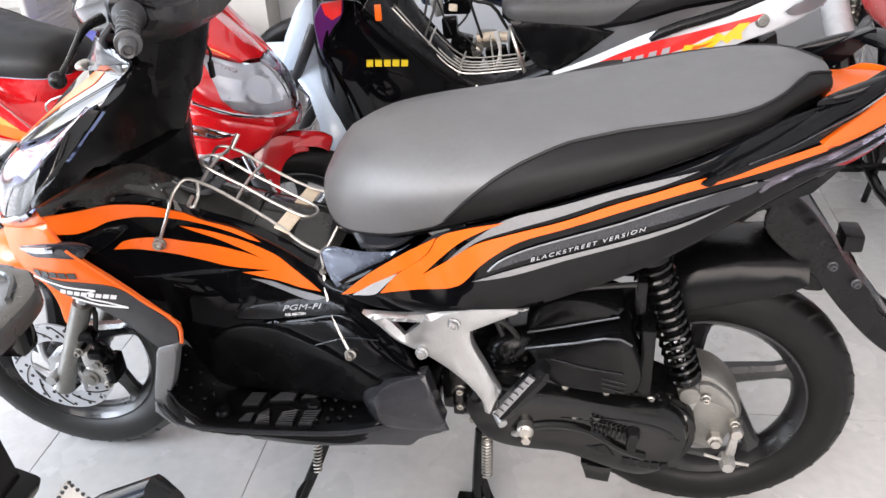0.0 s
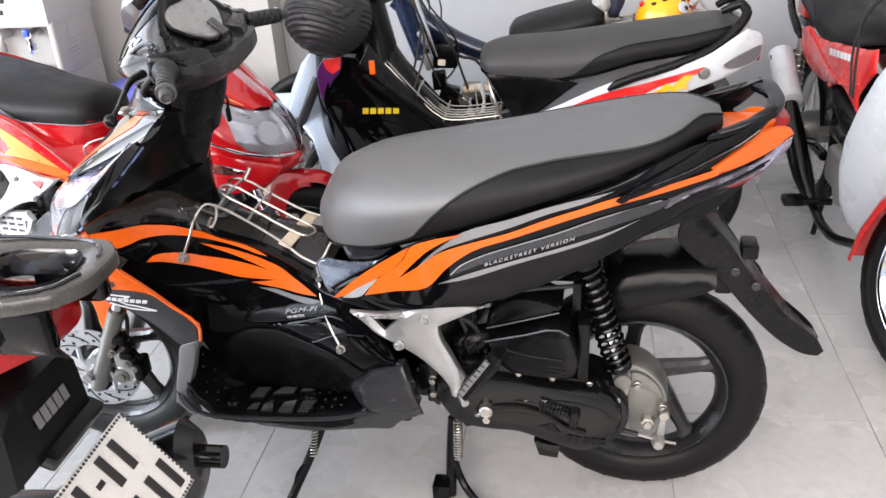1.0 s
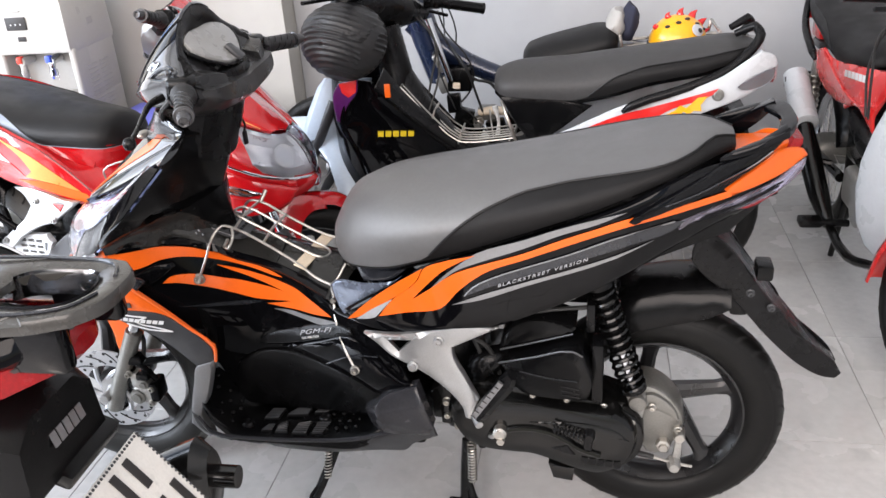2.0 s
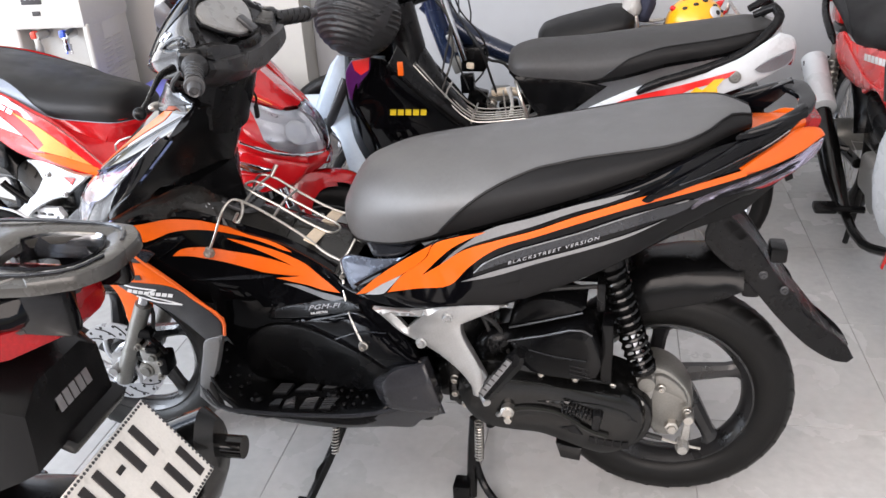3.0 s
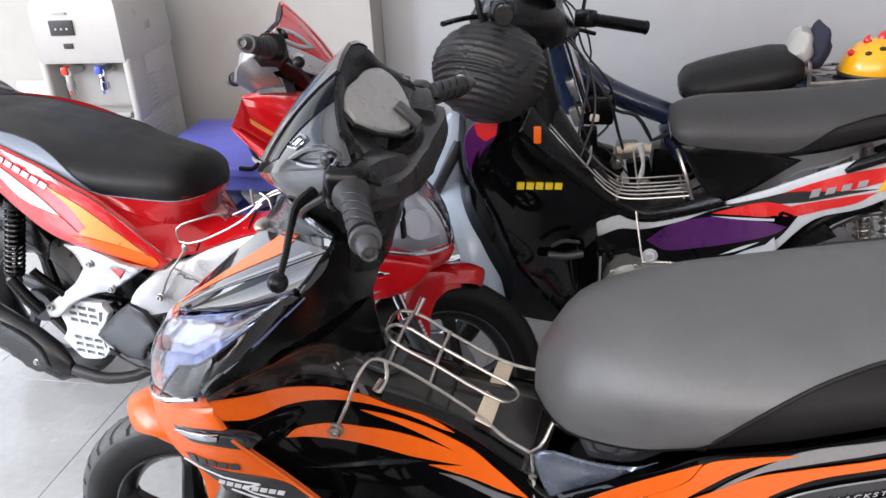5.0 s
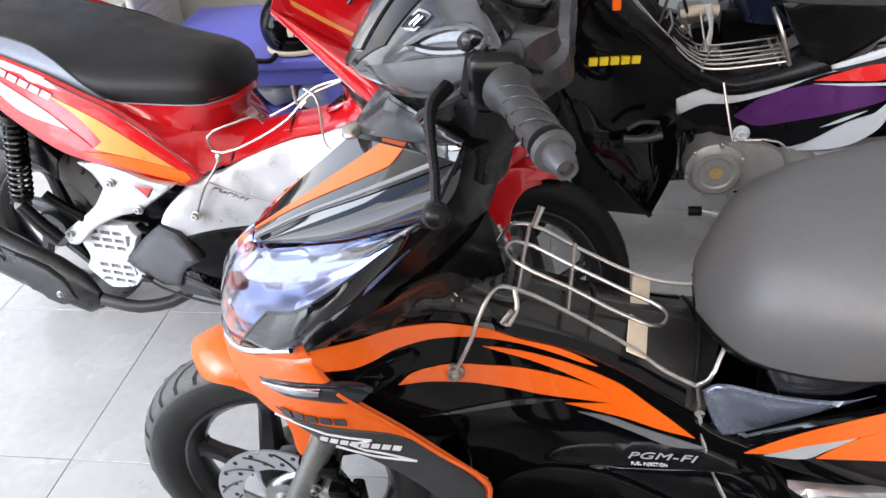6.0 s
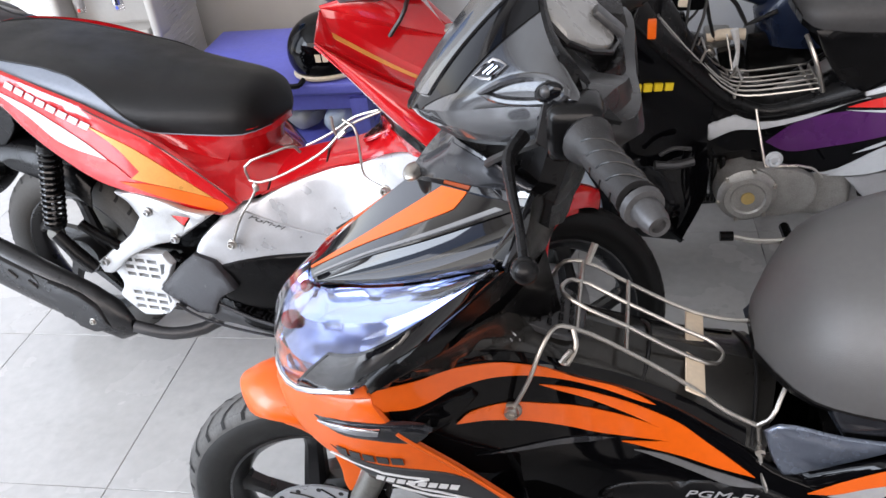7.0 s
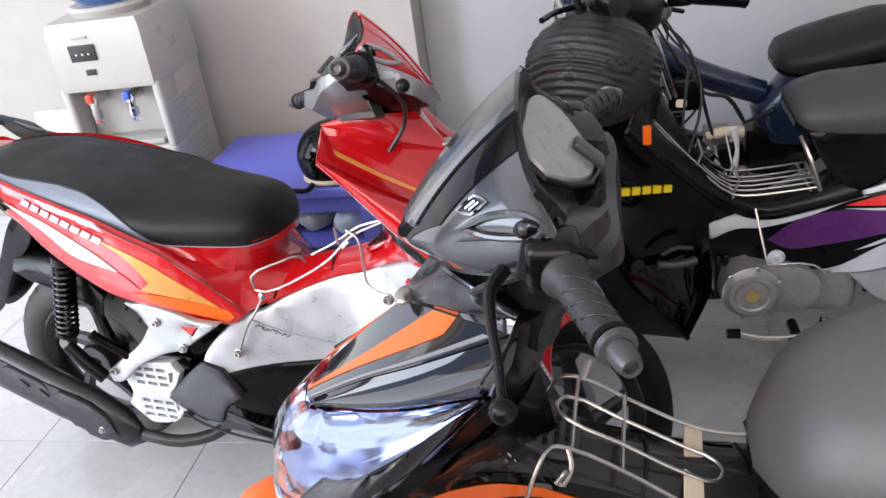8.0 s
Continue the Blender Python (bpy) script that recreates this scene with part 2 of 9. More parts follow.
def panel(outline, wf, th=0.004, r=0.006, step=0.025, side=-1, lift=0.0, smooth=True, n=4, holes=(), corner=50, axis="v"):
    """A shaped shell over an outline in (u, z): bulged by the width field wf, edges rolled by r, th thick.
    axis 'v': stands on the side of a bike; 'z': lies as a lid over (u, v); 'u': faces ahead over (v, z)."""
    loop = np.array(spline(outline, True, n, corner) if smooth else [np.array(p, float) for p in outline])
    loops = [loop] + [np.array(spline(h, True, 3, corner)) for h in holes]
    pts, edges = [], []
    for lp in loops:
        o = len(pts)
        pts += [tuple(p) for p in lp]
        edges += [(o + i, o + (i + 1) % len(lp)) for i in range(len(lp))]
    nb = len(pts)
    lo, hi = loop.min(0), loop.max(0)
    cand = [(x + (step / 2 if j % 2 else 0), y) for j, y in enumerate(np.arange(lo[1], hi[1], step)) for x in np.arange(lo[0], hi[0], step)]
    area = 0.5 * float(np.sum(loop[:, 0] * np.roll(loop[:, 1], -1) - np.roll(loop[:, 0], -1) * loop[:, 1]))
    ring = []
    if r > 0:
        d = np.roll(loop, -1, 0) - np.roll(loop, 1, 0)
        nrm = np.stack([-d[:, 1], d[:, 0]], 1) / (np.linalg.norm(d, axis=1)[:, None] + 1e-9) * (1 if area > 0 else -1)
        for k in (0.35, 1.0):
            q = loop + nrm * r * k
            ok = inside(q, loop) & (seg_dist(q, loop) > 0.85 * r * k)
            ring += [tuple(p) for p, g in zip(q, ok) if g]
    if cand:
        c = np.array(cand)
        c = c[inside(c, loop)]
        for h in loops[1:]:
            if len(c):
                c = c[~inside(c, h)]
        if len(c):
            dd = np.min([seg_dist(c, lp) for lp in loops], 0)
            c = c[dd > max(0.45 * step, 1.3 * r)]
            pts += [tuple(p) for p in c]
    pts += ring
    res = geometry.delaunay_2d_cdt([Vector(p) for p in pts], edges, [], 2 if holes else 1, 1e-6)
    vs, fs = res[0], [list(f) for f in res[2]]
    q = np.array([tuple(v) for v in vs])
    if holes:
        keep = []
        for f in fs:
            cen = q[f].mean(0)[None]
            if inside(cen, loop)[0] and not any(inside(cen, h)[0] for h in loops[1:]):
                keep.append(f)
        fs = keep
    dist = np.min([seg_dist(q, lp) for lp in loops], 0)
    bm = bmesh.new()
    out, back = [], []
    for (u, z), d in zip(q, dist):
        drop = 0.0
        if r > 0 and d < r:
            drop = r - math.sqrt(max(0.0, r * r - (r - d) ** 2))
        w = wf(u, z) if callable(wf) else wf
        a, b = w + lift - drop * 0.8, w + lift - th - (0 if d > r else 0.0)
        b = min(b, a - 0.0006)
        for w_, arr in ((a, out), (b, back)):
            arr.append(bm.verts.new((u, side * w_, z) if axis == "v" else (u, z, side * w_) if axis == "z" else (side * w_, u, z)))
    cnt = {}
    for f in fs:
        for i in range(len(f)):
            e = tuple(sorted((f[i], f[(i + 1) % len(f)])))
            cnt[e] = cnt.get(e, 0) + 1
        bm.faces.new([out[i] for i in f])
        bm.faces.new([back[i] for i in reversed(f)])
    for (a, b), k in cnt.items():
        if k == 1:
            bm.faces.new((out[a], out[b], back[b], back[a]))
    loose = [v for v in bm.verts if not v.link_faces]
    bmesh.ops.delete(bm, geom=loose, context="VERTS")
    return bm


def tube(pts, rad, closed=False, seg=8, smooth=3, corner=75):
    """A bent rod through the points; rad may be a number or one per point."""
    P = spline([np.array(p, float) for p in pts], closed, smooth, corner) if smooth > 1 else [np.array(p, float) for p in pts]
    P = [Vector(p) for p in P]
    N = len(P)
    rads = [rad] * N if not isinstance(rad, (list, tuple)) else list(np.interp(np.linspace(0, 1, N), np.linspace(0, 1, len(rad)), rad))
    bm = bmesh.new()
    rings, ref = [], None
    for i, p in enumerate(P):
        a = P[i - 1] if (i or closed) else p
        b = P[(i + 1) % N] if (i < N - 1 or closed) else p
        t = (b - a).normalized()
        if ref is None:
            ref = t.orthogonal().normalized()
        ref = (ref - t * ref.dot(t))
        ref = ref.normalized() if ref.length > 1e-6 else t.orthogonal().normalized()
        s = t.cross(ref)
        rings.append([bm.verts.new(p + (ref * math.cos(k * 2 * math.pi / seg) + s * math.sin(k * 2 * math.pi / seg)) * rads[i]) for k in range(seg)])
    for i in range(N if closed else N - 1):
        A, B = rings[i], rings[(i + 1) % N]
        for k in range(seg):
            bm.faces.new((A[k], A[(k + 1) % seg], B[(k + 1) % seg], B[k]))
    if not closed:
        bm.faces.new(list(reversed(rings[0])))
        bm.faces.new(rings[-1])
    return bm


def lathe(profile, seg=32, m=None, closed=False):
    """Turned about y: profile of (radius, y)."""
    bm = bmesh.new()
    rings = []
    for rr, y in profile:
        rings.append([bm.verts.new((rr * math.cos(k * 2 * math.pi / seg), y, rr * math.sin(k * 2 * math.pi / seg))) for k in range(seg)] if rr > 1e-6 else [bm.verts.new((0, y, 0))])
    idx = range(len(rings)) if closed else range(len(rings) - 1)
    for i in idx:
        A, B = rings[i], rings[(i + 1) % len(rings)]
        for k in range(seg):
            l = (k + 1) % seg
            if len(A) == 1 and len(B) == 1:
                continue
            if len(A) == 1:
                bm.faces.new((A[0], B[l], B[k]))
            elif len(B) == 1:
                bm.faces.new((A[k], A[l], B[0]))
            else:
                bm.faces.new((A[k], A[l], B[l], B[k]))
    if not closed:
        for R in (rings[0], rings[-1]):
            if len(R) > 1:
                bm.faces.new(R)
    if m is not None:
        bmesh.ops.transform(bm, matrix=m, verts=bm.verts)
    return bm


def loft(rings, caps=True, closed_ring=True):
    bm = bmesh.new()
    R = [[bm.verts.new(p) for p in ring] for ring in rings]
    n = len(R[0])
    for A, B in zip(R, R[1:]):
        for k in range(n if closed_ring else n - 1):
            bm.faces.new((A[k], A[(k + 1) % n], B[(k + 1) % n], B[k]))
    if caps and closed_ring:
        bm.faces.new(R[0])
        bm.faces.new(list(reversed(R[-1])))
    return bm


def box(sx, sy, sz, at=(0, 0, 0), bevel=0.004, seg=2, m=None):
    bm = bmesh.new()
    bmesh.ops.create_cube(bm, size=1, matrix=Matrix.Translation(at) @ Matrix.Diagonal((sx, sy, sz, 1)))
    if bevel:
        bmesh.ops.bevel(bm, geom=list(bm.edges), offset=min(bevel, 0.45 * min(sx, sy, sz)), segments=seg, profile=0.6, affect="EDGES")
    if m is not None:
        bmesh.ops.transform(bm, matrix=m, verts=bm.verts)
    return bm


def ball(rx, ry, rz, at=(0, 0, 0), m=None, sub=3):
    bm = bmesh.new()
    bmesh.ops.create_icosphere(bm, subdivisions=sub, radius=1, matrix=Matrix.Translation(at) @ Matrix.Diagonal((rx, ry, rz, 1)))
    if m is not None:
        bmesh.ops.transform(bm, matrix=m, verts=bm.verts)
    return bm


def join(*bms):
    out = bmesh.new()
    for b in bms:
        me = bpy.data.meshes.new("tmp")
        b.to_mesh(me)
        out.from_mesh(me)
        b.free()
        bpy.data.meshes.remove(me)
    return out


def moved(bm, m):
    bmesh.ops.transform(bm, matrix=m, verts=bm.verts)
    return bm


def bolt(at, r=0.008, h=0.006, side=-1):
    """A socket-headed bolt on a side face."""
    return lathe([(0, 0.4 * h), (0.45 * r, 0.4 * h), (0.5 * r, h), (0.85 * r, h), (r, 0.7 * h), (r, 0), (1.35 * r, -0.001), (1.35 * r, -0.004)], 14,
                 Matrix.Translation(at) @ Matrix.Rotation(math.pi if side < 0 else 0, 4, "Z"))


def words(text, size, u0, z0, ang, wf, side=-1, lift=0.002, shear=0.0, depth=0.0006, space=1.0, wide=1.0):
    """Lettering laid on the flank of a bike, following its bulge."""
    cu = bpy.data.curves.new("lettering", "FONT")
    cu.body, cu.size, cu.extrude, cu.shear, cu.space_character = text, size, depth, shear, space
    tmp = bpy.data.objects.new("lettering", cu)
    me = bpy.data.meshes.new_from_object(tmp)
    bm = bmesh.new()
    bm.from_mesh(me)
    bpy.data.objects.remove(tmp)
    bpy.data.meshes.remove(me)
    bpy.data.curves.remove(cu)
    c, s = math.cos(ang), math.sin(ang)
    for v in bm.verts:
        x, y, z = v.co
        x = wide * (x if side < 0 else -x)
        u, zz = u0 + x * c - y * s, z0 + x * s + y * c
        w = wf(u, zz) if callable(wf) else wf
        v.co = (u, side * (w + lift + z), zz)
    return bm


def bars(count, height, length, u0, z0, ang, wf, side=-1, lift=0.002, gap=0.22, lean=0.0):
    """A word as plain blocks of its size."""
    bm = bmesh.new()
    pitch = length / count
    c, s = math.cos(ang), math.sin(ang)
    for i in range(count):
        x0, x1 = i * pitch, (i + 1 - gap) * pitch
        rows = []
        for lf in (lift, lift - 0.0012):
            row = []
            for x, y in ((x0, 0), (x1, 0), (x1 + lean * height, height), (x0 + lean * height, height)):
                x = x if side < 0 else -x
                u, zz = u0 + x * c - y * s, z0 + x * s + y * c
                w = wf(u, zz) if callable(wf) else wf
                row.append(bm.verts.new((u, side * (w + lf), zz)))
            rows.append(row)
        A, B = rows
        bm.faces.new(A), bm.faces.new(list(reversed(B)))
        for k in range(4):
            bm.faces.new((A[k], A[(k + 1) % 4], B[(k + 1) % 4], B[k]))
    return bm


def field(ctrl):
    """A smooth width over (u, z) through fitted half-widths."""
    C = np.array(ctrl, float)
    n = len(C)
    d = np.linalg.norm(C[:, None, :2] - C[None, :, :2], axis=2)
    K = np.where(d > 0, d**2 * np.log(d + 1e-9), 0) + 0.004 * np.eye(n)
    P = np.c_[np.ones(n), C[:, :2]]
    A = np.block([[K, P], [P.T, np.zeros((3, 3))]])
    sol = np.linalg.solve(A, np.r_[C[:, 2], 0, 0, 0])

    def f(u, z):
        r = np.hypot(C[:, 0] - u, C[:, 1] - z)
        k = np.where(r > 0, r * r * np.log(r + 1e-9), 0)
        return float(k @ sol[:n] + sol[n] + sol[n + 1] * u + sol[n + 2] * z)

    return f



# ---------------------------------------------------------------- the room
def slab(name, x0, x1, y0, y1, z0, z1, mat, label, category, kind="structure"):
    return part(name, box(x1 - x0, y1 - y0, z1 - z0, ((x0 + x1) / 2, (y0 + y1) / 2, (z0 + z1) / 2), 0.003, 1), mat, None, label, category=category, kind=kind)


slab("wall_north", -0.56, 3.2, 2.34, 2.5, -0.05, 4.7, wall_paint, "pale bluish grey painted plaster back wall", "wall")
# Unseen lintel over the assumed opening that the back lamp fills.
slab("lintel", -5.6, -2.35, 2.20, 2.5, 3.0, 4.7, wall_beige, "assumed wall over an unseen open bay", "wall")
slab("wall_north_west", -2.35, -0.56, 2.20, 2.5, -0.05, 4.7, wall_beige, "pale warm grey painted wall stepping forward", "wall")
slab("wall_east", 3.2, 3.35, -4.4, 2.5, -0.05, 4.7, wall_paint, "plain pale grey painted side wall", "wall")
# Out of view; its white is raised to bounce fill light into the room.
slab("ceiling", -5.6, 3.35, -4.4, 2.5, 4.7, 4.85, ceiling_paint, "assumed ceiling out of view, white to bounce fill light", "ceiling")
slab("pillar", -5.75, -5.5, 2.15, 2.4, -0.05, 4.7, wall_beige, "plain painted pillar beside the open shop front", "pillar")
# Unseen beam, set high so the tall side lamps fit below it.
slab("beam", -5.7, -5.5, -4.4, 2.5, 4.5, 4.7, wall_beige, "assumed beam over the open side, out of view", "beam")
slab("ground", -400, 400, -400, 400, -0.25, -0.012, paving, "grey concrete paving outside the shop", "ground")
floor = slab("floor", -5.6, 3.2, -4.4, 2.34, -0.03, -0.0025, grout, "pale beige polished stone tile floor with thin joints", "floor")

# ---------------------------------------------------------------- scooter
# u runs back along the bike, v to its right, z up; half-widths of the bodywork
BODY = field([
    (-0.70, 0.63, 0.035), (-0.62, 0.74, 0.05), (-0.65, 0.58, 0.085), (-0.58, 0.60, 0.140), (-0.50, 0.68, 0.17), (-0.55, 0.55, 0.155), (-0.44, 0.80, 0.135),
    (-0.33, 0.84, 0.155), (-0.28, 0.92, 0.13), (-0.36, 0.68, 0.14), (-0.42, 0.50, 0.165), (-0.30, 0.45, 0.175), (-0.33, 0.24, 0.185),
    (0.16, 0.28, 0.19), (0.06, 0.38, 0.19), (-0.03, 0.53, 0.15), (0.16, 0.66, 0.193), (0.19, 0.52, 0.202), (0.31, 0.55, 0.202),
    (0.44, 0.75, 0.195), (0.44, 0.62, 0.195), (0.54, 0.78, 0.185), (0.63, 0.80, 0.158), (0.72, 0.80, 0.115), (0.80, 0.83, 0.06), (0.84, 0.86, 0.022), (0.68, 0.74, 0.13)])
TUNNEL = field([
    (-0.50, 0.66, 0.165), (-0.44, 0.67, 0.146), (-0.41, 0.665, 0.122), (-0.384, 0.655, 0.102), (-0.355, 0.64, 0.086), (-0.33, 0.62, 0.077), (-0.29, 0.61, 0.070), (-0.22, 0.59, 0.068),
    (-0.185, 0.575, 0.070), (-0.10, 0.55, 0.090), (-0.045, 0.545, 0.113), (-0.382, 0.607, 0.128), (-0.364, 0.60, 0.11), (-0.335, 0.585, 0.092), (-0.306, 0.573, 0.080), (-0.265, 0.55, 0.073),
    (-0.22, 0.535, 0.073), (-0.165, 0.535, 0.080), (-0.03, 0.52, 0.130), (-0.13, 0.47, 0.108), (0.02, 0.45, 0.165), (0.005, 0.421, 0.162), (0.10, 0.42, 0.182), (0.12, 0.36, 0.18),
    (-0.30, 0.40, 0.085), (-0.30, 0.26, 0.08), (-0.10, 0.30, 0.10), (-0.19, 0.42, 0.10), (-0.42, 0.55, 0.145), (-0.50, 0.58, 0.155), (-0.33, 0.50, 0.12)])

TUNNEL_RED = field([
    (-0.50, 0.66, 0.165), (-0.384, 0.655, 0.102), (-0.29, 0.61, 0.072), (-0.185, 0.575, 0.074), (-0.045, 0.545, 0.113), (-0.33, 0.50, 0.105), (-0.13, 0.47, 0.112), (0.02, 0.45, 0.160),
    (0.12, 0.36, 0.18), (-0.30, 0.26, 0.11), (-0.10, 0.30, 0.145), (0.10, 0.42, 0.178), (-0.45, 0.56, 0.150)])


def wheel(parent, at, R, rim_r, width, spokes, m_tyre, turn=None, wire=False, disc=0.0, name="wheel", rim_mat=None, tread=None):
    """A wheel standing in the u-z plane: tyre with tread grooves, rim, spokes, hub, brake disc."""
    M = Matrix.Translation(at) if turn is None else turn @ Matrix.Translation(at)
    h = width / 2
    rm = rim_mat or rim_black
    prof = [(rim_r - 0.006, h * 0.62), (rim_r + 0.01, h * 0.86), (rim_r + 0.35 * (R - rim_r), h), (R - 0.35 * (R - rim_r), h * 0.93), (R - 0.10 * (R - rim_r), h * 0.62), (R - 0.015 * (R - rim_r), h * 0.3), (R, 0)]
    prof = prof + [(r, -y) for r, y in reversed(prof[:-1])]
    hub = part(name, lathe([(0.0, 0.055), (0.018, 0.055), (0.02, 0.045), (0.05, 0.042), (0.055, 0.03), (0.05, -0.03), (0.045, -0.045), (0.02, -0.05), (0, -0.05)], 24, M), rm, parent, "wheel with cast hub")
    tyre = part("tyre", lathe(prof, 72, M, closed=True), m_tyre, hub, "black rubber tyre", 60)
    # tread grooves: slanted dark strips lying on the crown and shoulders
    bm = bmesh.new()
    n = 34
    outer = sorted((y, r_) for r_, y in prof[3:10])
    crown = lambda y: float(np.interp(y, [q[0] for q in outer], [q[1] for q in outer]))
    band = [(crown(y * h) + 0.0012, y * h) for y in np.linspace(0.86, -0.86, 13)]
    part("tread", lathe(band + [(r_ - 0.004, y) for r_, y in reversed(band)], 72, M, closed=True), tread or tyre_rubber, hub, "worn tread band", 60)
    for k in range(n):
        for sgn in (-1, 1):
            a0 = (k + (0.5 if sgn > 0 else 0)) * 2 * math.pi / n
            p = []
            for f, lean in ((0.06, 0.0), (0.25, 0.07), (0.45, 0.13), (0.66, 0.17), (0.82, 0.18)):
                y = sgn * h * f
                rr = crown(y) + 0.0024
                for da in (-0.012 - 0.006 * f, 0.012 + 0.006 * f):
                    p.append(bm.verts.new((rr * math.cos(a0 + lean + da), y, rr * math.sin(a0 + lean + da))))
            for q in range(4):
                bm.faces.new((p[2 * q], p[2 * q + 1], p[2 * q + 3], p[2 * q + 2]))
    moved(bm, M)
    part("tread_groove", bm, groove_black, hub, "worn tread pattern", kind="stuff")
    ring = [(rim_r + 0.004, h * 0.66), (rim_r - 0.006, h * 0.70), (rim_r - 0.012, h * 0.55), (rim_r - 0.022, h * 0.30), (rim_r - 0.026, 0), (rim_r - 0.022, -h * 0.30), (rim_r - 0.012, -h * 0.55), (rim_r - 0.006, -h * 0.70), (rim_r + 0.004, -h * 0.66)]
    part("rim", lathe(ring, 64, M, closed=True), rm, hub, "", 50)
    if wire:
        for k in range(36):
            a, b = k * 2 * math.pi / 36, (k + (3 if k % 2 else -3)) * 2 * math.pi / 36
            y = 0.025 if k % 4 < 2 else -0.025
            part("spoke", moved(tube([(0.04 * math.cos(b), y, 0.04 * math.sin(b)), ((rim_r - 0.02) * math.cos(a), 0, (rim_r - 0.02) * math.sin(a))], 0.0014, seg=5, smooth=1), M), steel_wire, hub)
    else:
        for k in range(spokes):
            a = k * 2 * math.pi / spokes + 0.14
            rings = []
            for rr, hw, off, th in ((-0.035, 0.016, 0.036, 0.016), (0.02, 0.020, 0.038, 0.020), (rim_r * 0.45, 0.017, 0.040, 0.015), (rim_r - 0.055, 0.0145, 0.041, 0.013), (rim_r - 0.032, 0.017, 0.042, 0.014), (rim_r - 0.020, 0.030, 0.042, 0.017)):
                c = Vector((math.cos(a) * rr, 0, math.sin(a) * rr)) + Vector((-math.sin(a), 0, math.cos(a))) * off
                t = Vector((-math.sin(a), 0, math.cos(a)))
                rings.append([c + t * hw + Vector((0, th * 0.5, 0)), c + t * hw * 0.5 + Vector((0, th, 0)), c - t * hw * 0.5 + Vector((0, th, 0)), c - t * hw + Vector((0, th * 0.5, 0)),
                              c - t * hw + Vector((0, -th * 0.5, 0)), c - t * hw * 0.5 + Vector((0, -th, 0)), c + t * hw * 0.5 + Vector((0, -th, 0)), c + t * hw + Vector((0, -th * 0.5, 0))])
            part("spoke", moved(loft(rings), M), rm, hub)
    if disc:
        y = -0.062
        flat = [(disc, y), (disc, y - 0.004), (disc * 0.62, y - 0.004), (disc * 0.62, y)]
        d = part("brake_disc", lathe(flat, 56, M, closed=True), silver, hub, "drilled steel brake disc", 30)
        bm = bmesh.new()
        for k in range(36):
            a = k * 2 * math.pi / 36
            rr = disc * (0.92 if k % 2 else 0.74)
            b2 = lathe([(0, y - 0.0042), (0.0042, y - 0.0044), (0.0042, y - 0.003)], 8, Matrix.Translation((rr * math.cos(a), 0, rr * math.sin(a))))
            bm = join(bm, b2)
        for k in range(12):
            a = k * math.pi / 6
            part("disc_slot", moved(tube([(disc * f * math.cos(a + 0.5 * (f - 0.66) / 0.30), y - 0.0045, disc * f * math.sin(a + 0.5 * (f - 0.66) / 0.30)) for f in (0.66, 0.74, 0.84, 0.95)], 0.0016, seg=5), M), rim_black, d)
        part("drilling", moved(bm, M), rim_black, d, "rows of drilled holes")
        for k in range(6):
            a = k * math.pi / 3
            pts = [(disc * 0.62 * math.cos(a), y - 0.002, disc * 0.62 * math.sin(a)), (disc * 0.42 * math.cos(a + 0.35), y - 0.002, disc * 0.42 * math.sin(a + 0.35)), (disc * 0.26 * math.cos(a + 0.9), y, disc * 0.26 * math.sin(a + 0.9))]
            part("disc_arm", moved(tube(pts, 0.006, seg=6), M), silver, d)
        part("disc_boss", lathe([(0, y - 0.012), (0.012, y - 0.012), (0.014, y - 0.006), (disc * 0.3, y - 0.004), (disc * 0.3, y + 0.01), (0.02, y + 0.02)], 20, M), aluminium, hub)
    return hub


def spring(parent, a, b, r, turns, wire, mat, name="spring"):
    a, b = Vector(a), Vector(b)
    t = (b - a).normalized()
    x = t.orthogonal().normalized()
    y = t.cross(x)
    n = turns * 12
    pts = [a + (b - a) * (k / n) + (x * math.cos(k * math.pi / 6) + y * math.sin(k * math.pi / 6)) * r for k in range(n + 1)]
    return part(name, tube(pts, wire, seg=6, smooth=1), mat, parent)


def shock(parent, a, b, mat=plastic_black):
    a, b = Vector(a), Vector(b)
    s = part("shock_absorber", tube([a, a + (b - a) * 0.55], 0.017, seg=14, smooth=1), plastic_black, parent, "coil-over rear shock absorber")
    part("rod", tube([a + (b - a) * 0.5, b], 0.008, seg=10, smooth=1), chrome, s)
    part("spring_seat", tube([a + (b - a) * 0.86, a + (b - a) * 0.90], 0.026, seg=16, smooth=1), plastic_black, s)
    part("top_cap", tube([a, a + (b - a) * 0.06], 0.027, seg=16, smooth=1), plastic_black, s)
    spring(s, a + (b - a) * 0.05, a + (b - a) * 0.87, 0.024, 13, 0.0042, mat)
    part("lower_eye", lathe([(0, 0.014), (0.016, 0.014), (0.018, 0.01), (0.018, -0.01), (0.016, -0.014), (0, -0.014)], 16, Matrix.Translation(b)), cast_alloy, s)
    return s


